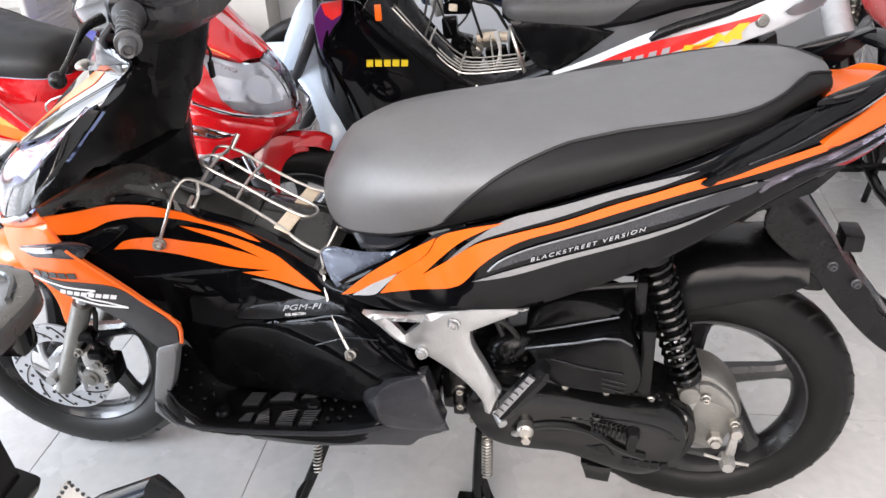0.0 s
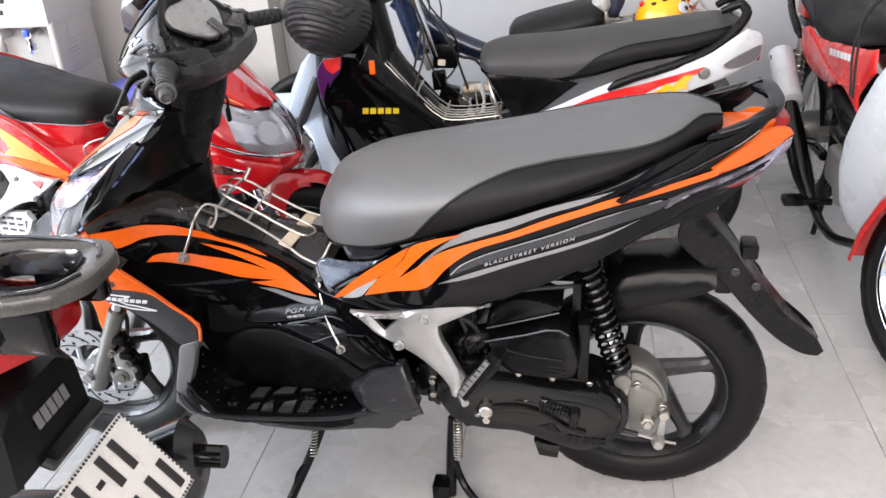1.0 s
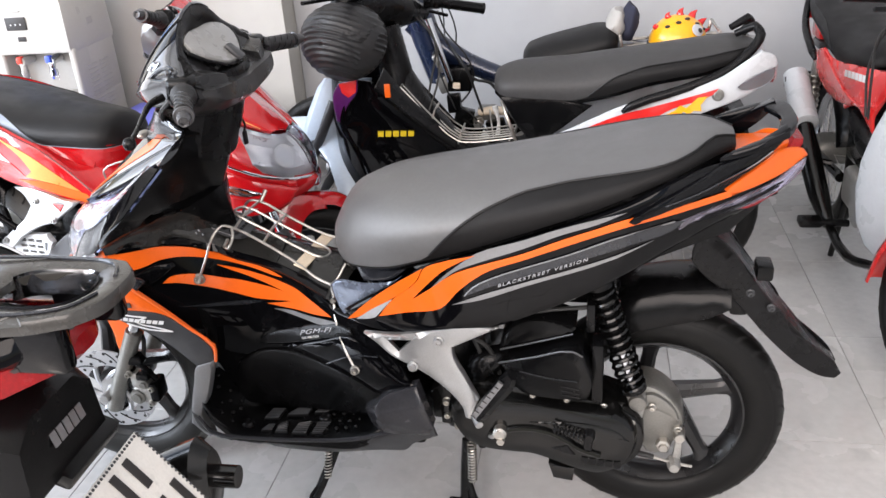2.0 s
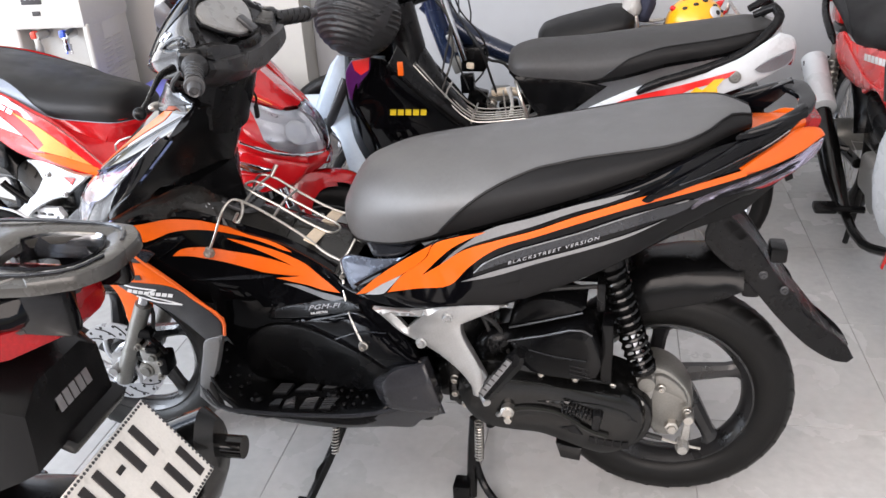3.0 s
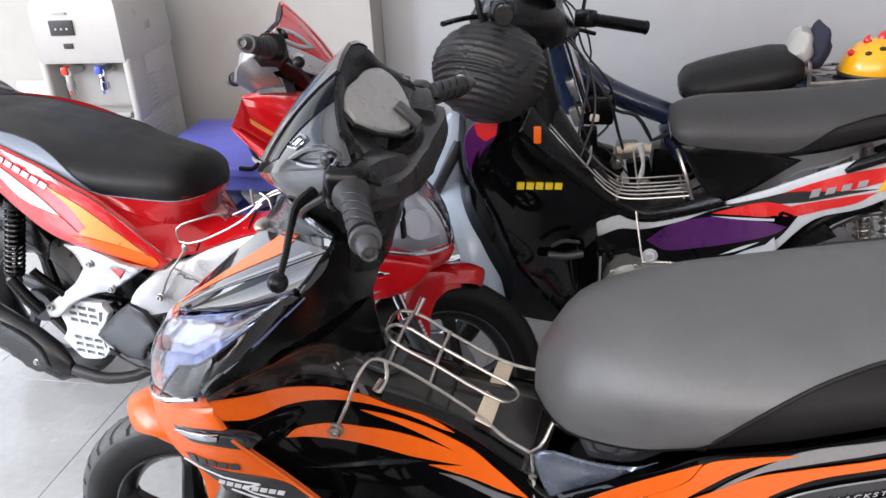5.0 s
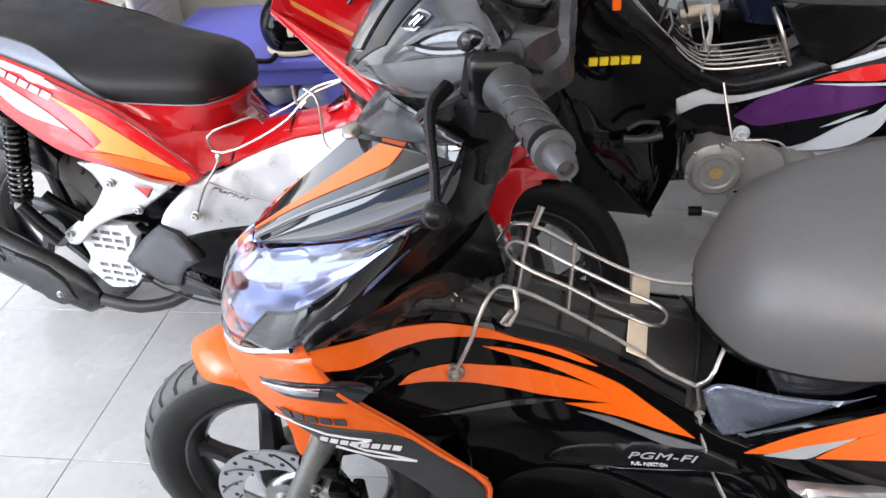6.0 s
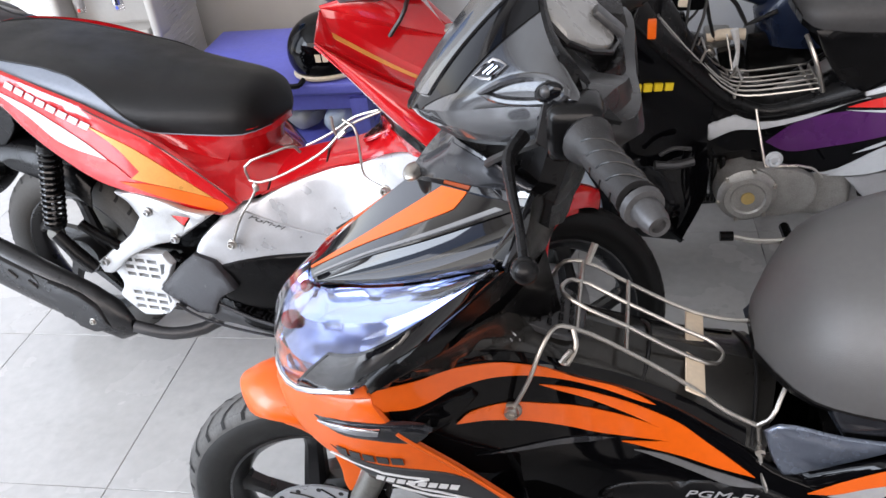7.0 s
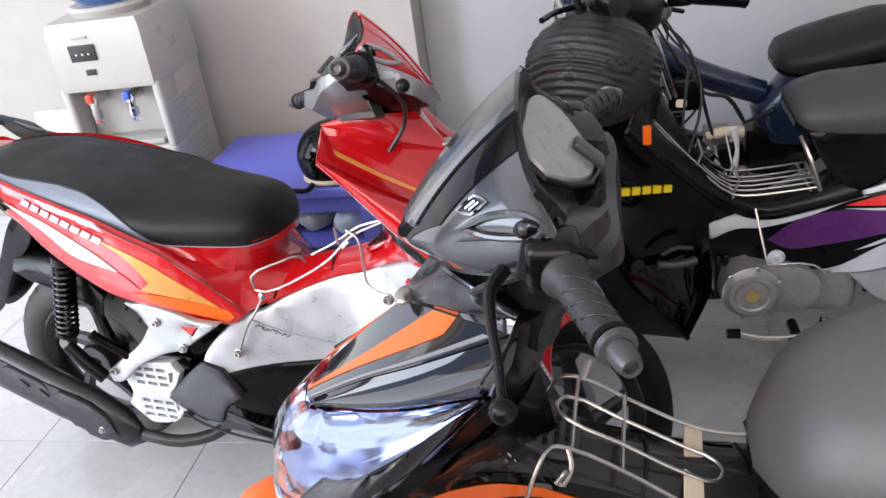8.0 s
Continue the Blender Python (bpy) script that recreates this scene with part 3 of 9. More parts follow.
def seat(parent, st, pipe, mt, ms, under=plastic_black):
    """A long saddle: stations of (u, half-width, low z, high z); pipe gives the seam's height share along u."""
    us = [s[0] for s in st]
    uu = np.linspace(us[0], us[-1], 44)
    W, ZB, ZT = (np.interp(uu, us, [s[k] for s in st]) for k in (1, 2, 3))
    k = np.array([0.25, 0.5, 0.25])
    for A in (W, ZB, ZT):
        A[1:-1] = np.convolve(A, k, "valid")
    F = np.interp(uu, [p[0] for p in pipe], [p[1] for p in pipe])
    nlow, nup = 5, 9
    rings, lows = [], []
    for u, w, zb, zt, f in zip(uu, W, ZB, ZT, F):
        half = []
        fa = max(f, 0.02)
        for i in range(nlow):
            half.append((i / (nlow - 1)) * fa)
        for i in range(1, nup):
            half.append(fa + (1 - fa) * i / (nup - 1))
        ring = []
        for h in half:
            # side stands nearly upright, then rounds over into a flat top
            y = w * (1 - h**3.4) ** 0.62 * (0.965 + 0.035 * math.sin(min(1, h * 1.6) * math.pi))
            ring.append(Vector((u, -y, zb + (zt - zb) * h ** 0.9)))
        rings.append(ring)
    full = []
    for ring in rings:
        full.append(ring + [Vector((p.x, -p.y, p.z)) for p in reversed(ring[:-1])])
    n = len(full[0])
    top, sides = bmesh.new(), [bmesh.new(), bmesh.new()]

    def strip(bm, k0, k1):
        V = [[bm.verts.new(r[k]) for k in range(k0, k1 + 1)] for r in full]
        for A, B in zip(V, V[1:]):
            for j in range(k1 - k0):
                bm.faces.new((A[j], A[j + 1], B[j + 1], B[j]))
        return V

    V = strip(top, nlow - 1, n - nlow)
    # close front and rear
    top.faces.new(V[0]), top.faces.new(list(reversed(V[-1])))
    strip(sides[0], 0, nlow - 1)
    strip(sides[1], n - nlow, n - 1)
    s = part("seat", top, mt, parent, "grey vinyl seat top", 60)
    for b in sides:
        part("seat_side", b, ms, s, "black seat flank", 60)
    for idx in (nlow - 1, n - nlow):
        pts = [full[i][idx] + Vector((0, 0.0, 0.0005)) for i in range(len(full)) if F[i] > 0.03]
        if len(pts) > 3:
            part("piping", tube(pts[::2] + [pts[-1]], 0.0026, seg=6, smooth=2), seat_black, s)
    base = [[Vector((r[0].x, r[0].y * 0.96, r[0].z + 0.006)), Vector((r[0].x, -r[0].y * 0.96, r[0].z + 0.006)), Vector((r[0].x, -r[0].y * 0.9, r[0].z - 0.014)), Vector((r[0].x, r[0].y * 0.9, r[0].z - 0.014))] for r in rings]
    part("seat_base", loft(base), under, s)
    return s


SEAT_ST = [(-0.052, 0.035, 0.640, 0.690), (-0.03, 0.085, 0.636, 0.735), (0.0, 0.125, 0.636, 0.772), (0.05, 0.150, 0.642, 0.795), (0.10, 0.168, 0.652, 0.806), (0.164, 0.182, 0.676, 0.814), (0.27, 0.192, 0.712, 0.826),
           (0.44, 0.190, 0.772, 0.848), (0.535, 0.178, 0.807, 0.866), (0.616, 0.150, 0.836, 0.880), (0.68, 0.10, 0.856, 0.890), (0.722, 0.05, 0.858, 0.876)]
SEAT_RED = [(-0.056, 0.045, 0.676, 0.706), (-0.044, 0.085, 0.674, 0.742), (-0.02, 0.112, 0.674, 0.766), (0.03, 0.132, 0.678, 0.776), (0.10, 0.150, 0.684, 0.782), (0.164, 0.166, 0.690, 0.788), (0.22, 0.174, 0.706, 0.795),
            (0.29, 0.178, 0.738, 0.806), (0.375, 0.177, 0.766, 0.818), (0.44, 0.175, 0.780, 0.827), (0.535, 0.165, 0.803, 0.840), (0.616, 0.140, 0.824, 0.852), (0.68, 0.095, 0.838, 0.862), (0.722, 0.05, 0.842, 0.856)]
SEAT_PIPE = [(-0.06, 0), (0.155, 0.0), (0.182, 0.05), (0.20, 0.15), (0.236, 0.35), (0.272, 0.50), (0.308, 0.59), (0.362, 0.68), (0.434, 0.71), (0.488, 0.68), (0.542, 0.61), (0.596, 0.53), (0.632, 0.55), (0.65, 0.60), (0.668, 0.73), (0.686, 0.82), (0.73, 0.85)]


def along(pts, t):
    """The point at share t of a fine line of points."""
    q = pts
    k = max(0.0, min(1.0, t)) * (len(q) - 1)
    j = min(len(q) - 2, int(k))
    return Vector(q[j]).lerp(Vector(q[j + 1]), k - j)


class Skin:
    """A taut surface stretched between two lines a and b, crowned by bulge."""

    def __init__(self, a, b, bulge=0.0, side=-1, out=(-0.5, 0.6, 0.6)):
        self.a = [Vector(p) for p in spline([(p[0], side * p[1], p[2]) for p in a], False, 6)]
        self.b = [Vector(p) for p in spline([(p[0], side * p[1], p[2]) for p in b], False, 6)]
        self.bulge, self.out = bulge, Vector((out[0], side * out[1], out[2]))

    def base(self, t, j):
        return along(self.a, t).lerp(along(self.b, t), j)

    def normal(self, t, j):
        e = 0.02
        du = self.base(min(1, t + e), j) - self.base(max(0, t - e), j)
        dv = along(self.b, min(0.97, max(0.03, t))) - along(self.a, min(0.97, max(0.03, t)))
        n = du.cross(dv)
        n = n.normalized() if n.length > 1e-9 else Vector((0, 0, 1))
        return n if n.dot(self.out) > 0 else -n

    def near(self, p):
        """The (t, j) whose place lies nearest to p."""
        return min(((t, j) for t in np.linspace(0, 1, 61) for j in np.linspace(0, 1, 61)), key=lambda q: (self.at(*q) - p).length)

    def at(self, t, j, lift=0.0):
        return self.base(t, j) + self.normal(t, j) * (self.bulge * 4 * j * (1 - j) + lift)

    def sheet(self, t0=0.0, t1=1.0, j0=0.0, j1=1.0, lift=0.0, th=0.004, nt=22, nj=9):
        """A shell over part of the surface; j0 and j1 may be functions of t."""
        f0 = j0 if callable(j0) else lambda t: j0
        f1 = j1 if callable(j1) else lambda t: j1
        top, low = [], []
        for i in range(nt + 1):
            t = t0 + (t1 - t0) * i / nt
            rows = [f0(t) + (f1(t) - f0(t)) * k / nj for k in range(nj + 1)]
            top.append([self.at(t, j, lift) for j in rows])
            low.append([self.at(t, j, lift - th) for j in rows])
        return loft([a + list(reversed(c)) for a, c in zip(top, low)])


FRONT = dict(
    ridge=[(-0.606, 0.0, 0.737), (-0.569, 0.0, 0.770), (-0.516, 0.0, 0.815), (-0.462, 0.0, 0.858)],
    crease=[(-0.590, 0.052, 0.742), (-0.50, 0.080, 0.797), (-0.42, 0.104, 0.838), (-0.308, 0.124, 0.893)],
    lens_top=[(-0.590, 0.060, 0.740), (-0.51, 0.105, 0.773), (-0.43, 0.148, 0.812), (-0.322, 0.192, 0.869)],
    lamp_top=[(-0.612, 0.0, 0.730), (-0.590, 0.060, 0.737), (-0.51, 0.107, 0.770), (-0.43, 0.150, 0.809), (-0.322, 0.194, 0.867)],
    lamp_low=[(-0.686, 0.0, 0.606), (-0.652, 0.075, 0.610), (-0.585, 0.138, 0.634), (-0.505, 0.182, 0.686), (-0.322, 0.195, 0.863)],
    visor=[(-0.405, 0.0, 0.930), (-0.390, 0.05, 0.936), (-0.355, 0.092, 0.936), (-0.300, 0.118, 0.912)],
    seam=[(-0.462, 0.0, 0.862), (-0.41, 0.050, 0.884), (-0.36, 0.092, 0.898), (-0.302, 0.118, 0.907)],
    rear_edge=[(-0.487, 0.197, 0.706), (-0.43, 0.192, 0.755), (-0.36, 0.165, 0.83), (-0.300, 0.118, 0.905)],
    deck_edge=[(-0.500, 0.168, 0.668), (-0.44, 0.148, 0.676), (-0.384, 0.104, 0.664), (-0.33, 0.078, 0.642), (-0.26, 0.072, 0.617), (-0.20, 0.071, 0.601), (-0.14, 0.081, 0.581), (-0.08, 0.100, 0.558), (-0.040, 0.116, 0.545)],
    deck_top=[(-0.487, 0.197, 0.704), (-0.41, 0.160, 0.732), (-0.348, 0.104, 0.738), (-0.322, 0.045, 0.690), (-0.29, 0.0, 0.662), (-0.22, 0.0, 0.640), (-0.15, 0.0, 0.622), (-0.08, 0.0, 0.602), (-0.015, 0.0, 0.588)])


def raised(p):
    """The taller rear corner of the red scooter's mask."""
    k = min(1.0, max(0.0, (p[0] + 0.43) / 0.11)) * (p[2] > 0.78)
    return (p[0] + 0.046 * k, p[1], p[2] + 0.036 * k)


def scooter(name, label, m, paint, kit):
    """A step-through automatic scooter: all bodywork, engine, wheels and fittings."""
    S = thing(name, label, "scooter", m)
    B, sides = (lambda u, z: 0.66 * BODY(u, z)) if kit == "fore" else BODY, (-1, 1)
    lift_ = raised if kit == "red" else tuple
    front_lines = FRONT if kit != "red" else {k: [raised(p) for p in v] for k, v in FRONT.items()}
    FL = TUNNEL_RED if kit == "red" else TUNNEL
    stripe, body, cowl, low = paint["stripe"], paint["body"], paint["cowl"], paint["low"]
    tunnel_m, deck_m = paint["tunnel"], paint["deck"]

    # rear side covers
    cover = [(-0.01, 0.55), (0.05, 0.592), (0.122, 0.637), (0.169, 0.672), (0.266, 0.703), (0.339, 0.729), (0.44, 0.764), (0.54, 0.801), (0.62, 0.836), (0.70, 0.852), (0.80, 0.845), (0.838, 0.862),
             (0.82, 0.832), (0.77, 0.775), (0.678, 0.735), (0.615, 0.706), (0.539, 0.662), (0.46, 0.620), (0.388, 0.588), (0.302, 0.554), (0.214, 0.537), (0.112, 0.522), (0.02, 0.526)]
    if kit == "fore":
        cover = cover[:8] + [(0.60, 0.828), (0.655, 0.838), (0.69, 0.815), (0.665, 0.765), (0.615, 0.716)] + cover[16:]
    if kit == "red":
        cover = [(-0.012, 0.537), (0.05, 0.604), (0.104, 0.655), (0.161, 0.697), (0.211, 0.720), (0.291, 0.756), (0.375, 0.783), (0.489, 0.815), (0.60, 0.838), (0.70, 0.852), (0.80, 0.845), (0.838, 0.862),
                 (0.82, 0.832), (0.77, 0.79), (0.65, 0.770), (0.535, 0.735), (0.477, 0.683), (0.404, 0.633), (0.31, 0.582), (0.222, 0.559), (0.125, 0.530), (0.061, 0.512), (0.022, 0.509)]
    for sd in sides:
        c = part("side_cover", panel(cover, B, 0.006, 0.012, 0.035, sd), body, S, "sweeping rear side cover")
        if kit == "orange":
            part("stripe", panel([(0.001, 0.538), (0.053, 0.587), (0.114, 0.635), (0.171, 0.673), (0.157, 0.646), (0.103, 0.600), (0.059, 0.571), (0.025, 0.546)], B, 0.0015, 0, 0.03, sd, 0.0044), stripe, c, "orange decal stripe")
            part("stripe", panel([(0.072, 0.557), (0.104, 0.598), (0.159, 0.646), (0.174, 0.673), (0.211, 0.690), (0.272, 0.706), (0.242, 0.691), (0.210, 0.671), (0.185, 0.648), (0.146, 0.606), (0.185, 0.634), (0.230, 0.667), (0.280, 0.687), (0.360, 0.713), (0.426, 0.739), (0.482, 0.758), (0.538, 0.776), (0.620, 0.790), (0.712, 0.806), (0.712, 0.794), (0.608, 0.776), (0.539, 0.762), (0.483, 0.745), (0.426, 0.725), (0.361, 0.701), (0.296, 0.677), (0.263, 0.655), (0.237, 0.632), (0.203, 0.595), (0.137, 0.578)], B, 0.0015, 0, 0.03, sd, 0.0044), stripe, c, "forked orange decal stripe")
            part("white_flash", panel([(0.021, 0.541), (0.059, 0.571), (0.105, 0.600), (0.079, 0.570), (0.062, 0.552)], B, 0.0012, 0, 0.03, sd, 0.0040), silver, c, "small silver flash")
            part("grey_band", panel([(0.179, 0.627), (0.208, 0.658), (0.239, 0.684), (0.277, 0.711), (0.360, 0.738), (0.425, 0.760), (0.488, 0.777), (0.537, 0.788), (0.489, 0.768), (0.425, 0.748), (0.360, 0.722), (0.280, 0.693), (0.238, 0.675), (0.208, 0.652)], B, 0.0012, 0, 0.03, sd, 0.0030), metal_grey, c, "grey decal band")
            part("inset", panel([(0.247, 0.622), (0.267, 0.642), (0.305, 0.663), (0.361, 0.684), (0.439, 0.710), (0.514, 0.738), (0.618, 0.763), (0.636, 0.762), (0.613, 0.746), (0.546, 0.727), (0.516, 0.717), (0.440, 0.694), (0.362, 0.669), (0.296, 0.644)], B, 0.0012, 0, 0.03, sd, 0.0036), gloss_graphite, c, "dark grey glossy inset")
            part("inset_edge", tube([(u, sd * (B(u, z) + 0.004), z) for u, z in ((0.249, 0.624), (0.267, 0.643), (0.305, 0.664), (0.361, 0.685), (0.439, 0.711), (0.514, 0.739), (0.618, 0.764))], 0.0013, seg=5), metal_grey, c)
            part("under_line", panel([(0.224, 0.603), (0.280, 0.627), (0.362, 0.656), (0.441, 0.681), (0.517, 0.706), (0.584, 0.732), (0.517, 0.700), (0.362, 0.648), (0.280, 0.617)], B, 0.0012, 0, 0.03, sd, 0.0030), metal_grey, c, "thin grey decal line")
            part("lettering", words("BLACKSTREET VERSION", 0.0085, 0.312 if sd < 0 else 0.525, 0.646 if sd < 0 else 0.718, math.atan2(0.072, 0.213), B, sd, 0.0058, 0.4, 0.0004, 1.34, 1.45), grey_ink, c, "small spaced grey-white capitals")
        else:
            part("stripe", panel([(0.300, 0.722), (0.271, 0.708), (0.189, 0.668), (0.114, 0.613), (0.043, 0.554), (0.114, 0.577), (0.180, 0.593), (0.215, 0.600), (0.190, 0.618), (0.228, 0.668)], B, 0.0015, 0, 0.03, sd, 0.0022, corner=35), gold, c, "orange-gold decal flash")
            part("stripe", panel([(0.245, 0.592), (0.170, 0.588), (0.087, 0.568), (0.025, 0.546), (0.014, 0.530), (0.030, 0.519), (0.094, 0.540), (0.160, 0.562)], B, 0.0015, 0, 0.03, sd, 0.0026, corner=35), orange, c, "orange decal flash along the lower edge")
            part("stripe", panel([(0.590, 0.796), (0.447, 0.752), (0.392, 0.726), (0.305, 0.676), (0.262, 0.642), (0.383, 0.676), (0.448, 0.726), (0.520, 0.768)], B, 0.0015, 0, 0.03, sd, 0.0026, corner=35), white_paint, c, "white decal flash")
            part("stripe", panel([(0.455, 0.732), (0.383, 0.678), (0.260, 0.640), (0.215, 0.602), (0.30, 0.618), (0.390, 0.650), (0.470, 0.715)], B, 0.0015, 0, 0.03, sd, 0.0022, corner=35), red_bright, c, "bright red decal flash")
            part("lettering", bars(8, 0.016, 0.225, 0.494 if sd > 0 else 0.288, 0.790 if sd > 0 else 0.700, math.atan2(0.086, 0.21), B, sd, 0.0045, lean=0.4), silver, c, "model word in silver blocks")
            part("cover_seam", tube([(u, sd * (B(u, z) + 0.0015), z) for u, z in ((-0.006, 0.540), (0.05, 0.600), (0.104, 0.651), (0.161, 0.693), (0.211, 0.716), (0.291, 0.752))], 0.0014, seg=5), black_ink, c)
            part("under_seat_panel", Skin([(0.20, 0.165, 0.705), (0.10, 0.140, 0.692), (0.03, 0.126, 0.686), (-0.03, 0.096, 0.684), (-0.050, 0.048, 0.682), (-0.052, 0.0, 0.682)], [(0.165, 0.172, 0.694), (0.104, 0.142, 0.650), (0.05, 0.118, 0.622), (0.010, 0.092, 0.608), (-0.016, 0.050, 0.606), (-0.022, 0.0, 0.606)], -0.004, sd).sheet(0, 1, 0, 1, 0, 0.005, 22, 7), body, S, "red panel tucked under the seat nose", 60)
            part("pillar_flare", Skin([(0.165, 0.172, 0.694), (0.104, 0.142, 0.650), (0.05, 0.118, 0.622), (0.010, 0.092, 0.608), (-0.016, 0.050, 0.606), (-0.022, 0.0, 0.606)], [(0.165, 0.184, 0.692), (0.104, 0.178, 0.650), (0.05, 0.168, 0.600), (-0.012, 0.146, 0.537), (-0.058, 0.095, 0.556), (-0.075, 0.0, 0.602)], 0.0, sd).sheet(0, 1, 0, 1, 0, 0.005, 22, 7), body, S, "red panel flaring down to the deck", 60)
        # rising tail panel and lens
        if kit != "fore":
            part("tail_panel", panel([(0.699, 0.808), (0.734, 0.827), (0.770, 0.845), (0.791, 0.858), (0.836, 0.852), (0.847, 0.838), (0.811, 0.818), (0.774, 0.806), (0.712, 0.793)], lambda u, z: max(0.012, B(u, min(z, 0.83))), 0.008, 0.007, 0.02, sd, 0.006), paint["tail"], S, "upswept painted tail panel")
            tl = part("tail_lens", panel([(0.628, 0.763), (0.694, 0.781), (0.748, 0.794), (0.794, 0.807), (0.846, 0.832), (0.839, 0.813), (0.797, 0.784), (0.751, 0.769), (0.696, 0.762), (0.647, 0.754), (0.622, 0.740)], lambda u, z: max(0.014, B(u, z) - 0.004), 0.010, 0.008, 0.02, sd, 0.010), paint["lens"], S, "long clear tail lamp lens")
            part("lens_reflector", panel([(0.632, 0.760), (0.694, 0.778), (0.748, 0.791), (0.794, 0.804), (0.836, 0.824), (0.797, 0.788), (0.751, 0.773), (0.696, 0.765), (0.647, 0.757), (0.626, 0.744)], lambda u, z: max(0.012, B(u, z) - 0.004 + 0.003 * math.sin(140 * u) * math.sin(90 * z)), 0.003, 0.001, 0.010, sd, 0.0035), chrome, tl, "faceted reflector behind the lens")
            for k in range(3):
                part("lens_rib", tube([(0.655 + 0.006 * k, sd * (B(0.66, 0.76) + 0.004), 0.757 + 0.005 * k), (0.72 + 0.006 * k, sd * (B(0.72, 0.77) + 0.004), 0.769 + 0.006 * k), (0.79 + 0.006 * k, sd * max(0.02, B(0.79, 0.79) + 0.003), 0.787 + 0.009 * k)], 0.0018, seg=5), gloss_black, tl)
            part("indicator_reflector", panel([(0.720, 0.768), (0.775, 0.786), (0.80, 0.784), (0.745, 0.764)], lambda u, z: max(0.014, B(u, z)), 0.004, 0.002, 0.02, sd, 0.0005), red_lens, S)

    # under-tail and number plate holder
    under = [[(u, sg * w, z) for sg, w, z in ((-1, w0, z1), (1, w0, z1), (1, w0 * 0.7, z0), (-1, w0 * 0.7, z0))] for u, w0, z0, z1 in ((0.30, 0.17, 0.56, 0.66), (0.45, 0.165, 0.61, 0.72), (0.60, 0.13, 0.66, 0.77), (0.72, 0.09, 0.70, 0.80), (0.80, 0.05, 0.775, 0.83), (0.83, 0.02, 0.82, 0.85))[: 3 if kit == "fore" else 6]]
    part("under_tail", loft(under), plastic_black, S, "black under-tail moulding")
    hold = [(0.672, 0.700), (0.703, 0.689), (0.735, 0.658), (0.776, 0.601), (0.806, 0.559), (0.836, 0.527), (0.856, 0.487), (0.894, 0.456), (0.943, 0.413), (0.961, 0.383), (0.950, 0.372), (0.922, 0.379), (0.881, 0.405), (0.845, 0.438), (0.795, 0.494), (0.737, 0.562), (0.679, 0.612), (0.660, 0.640)]
    if kit != "fore":
        part("plate_holder", join(panel(hold, lambda u, z: 0.062 - 0.03 * max(0, (u - 0.8) / 0.15), 0.008, 0.004, 0.03, -1), panel(hold, lambda u, z: 0.062 - 0.03 * max(0, (u - 0.8) / 0.15), 0.008, 0.004, 0.03, 1),
             loft([[(u, -w, z), (u, w, z), (u - 0.012, w, z - 0.012), (u - 0.012, -w, z - 0.012)] for u, z, w in ((0.700, 0.686, 0.062), (0.735, 0.655, 0.062), (0.776, 0.599, 0.058), (0.836, 0.522, 0.048), (0.894, 0.452, 0.038), (0.950, 0.402, 0.030))])), plastic_dark, S, "long black rear mudguard and plate bracket")
        part("plate_lamp", box(0.03, 0.05, 0.03, (0.792, -0.045, 0.618), 0.006), plastic_black, S)
        for u, z in ((0.81, 0.545), (0.77, 0.575)):
            part("holder_bolt", bolt((u, -0.066, z), 0.006), plastic_grey, S)

    # seat and grab rail
    stations = [(0.9 * u, 0.72 * w, zb, zt + 0.045) for u, w, zb, zt in SEAT_ST] if kit == "fore" else SEAT_RED if kit == "red" else SEAT_ST
    seat(S, stations, SEAT_PIPE, paint["seat"], paint["seat_side"], red if kit == "red" else plastic_black)
    if kit != "fore":
        for sd in sides:
            blade = [(0.541, 0.773), (0.569, 0.793), (0.611, 0.813), (0.653, 0.832), (0.694, 0.851), (0.731, 0.868), (0.766, 0.889), (0.800, 0.908), (0.803, 0.898), (0.772, 0.862), (0.739, 0.835), (0.698, 0.816), (0.656, 0.799), (0.614, 0.787), (0.579, 0.776), (0.550, 0.770)]
            rw = lambda u, z: max(0.170 - 0.30 * max(0, u - 0.56), BODY(u, min(z, 0.82)) + 0.012)
            g = part("grab_rail", panel(blade, rw, 0.028, 0.009, 0.022, sd), paint["rail"], S, "flat black grab rail arm")
            part("rail_step", tube([(u, sd * (rw(u, z) + 0.0015), z) for u, z in ((0.60, 0.797), (0.656, 0.813), (0.70, 0.830), (0.745, 0.850), (0.775, 0.872))], 0.0016, seg=5), gloss_graphite, g)
            part("rail_tip", panel([(0.540, 0.773), (0.552, 0.783), (0.566, 0.785), (0.560, 0.773), (0.549, 0.769)], lambda u, z: rw(u, z) + 0.0025, 0.006, 0.003, 0.01, sd), gloss_black, g, "glossy end cap")
        top = [(0.690, -0.112), (0.735, -0.118), (0.800, -0.100), (0.818, -0.06), (0.822, 0.0), (0.818, 0.06), (0.800, 0.100), (0.735, 0.118), (0.690, 0.112), (0.715, 0.100), (0.780, 0.088), (0.799, 0.0), (0.780, -0.088), (0.715, -0.100)]
        part("rail_bridge", panel(top, lambda u, v: 0.868 + 0.36 * (u - 0.70), 0.012, 0.005, 0.02, 1, axis="z"), paint["rail"], S, "rear bridge of the grab rail")
        part("tail_top", panel([(0.66, -0.05), (0.74, -0.05), (0.80, -0.035), (0.835, 0.0), (0.80, 0.035), (0.74, 0.05), (0.66, 0.05)], lambda u, v: 0.848 + 0.012 * (u - 0.66) / 0.17, 0.012, 0.006, 0.03, 1, axis="z"), paint["tail"], S)
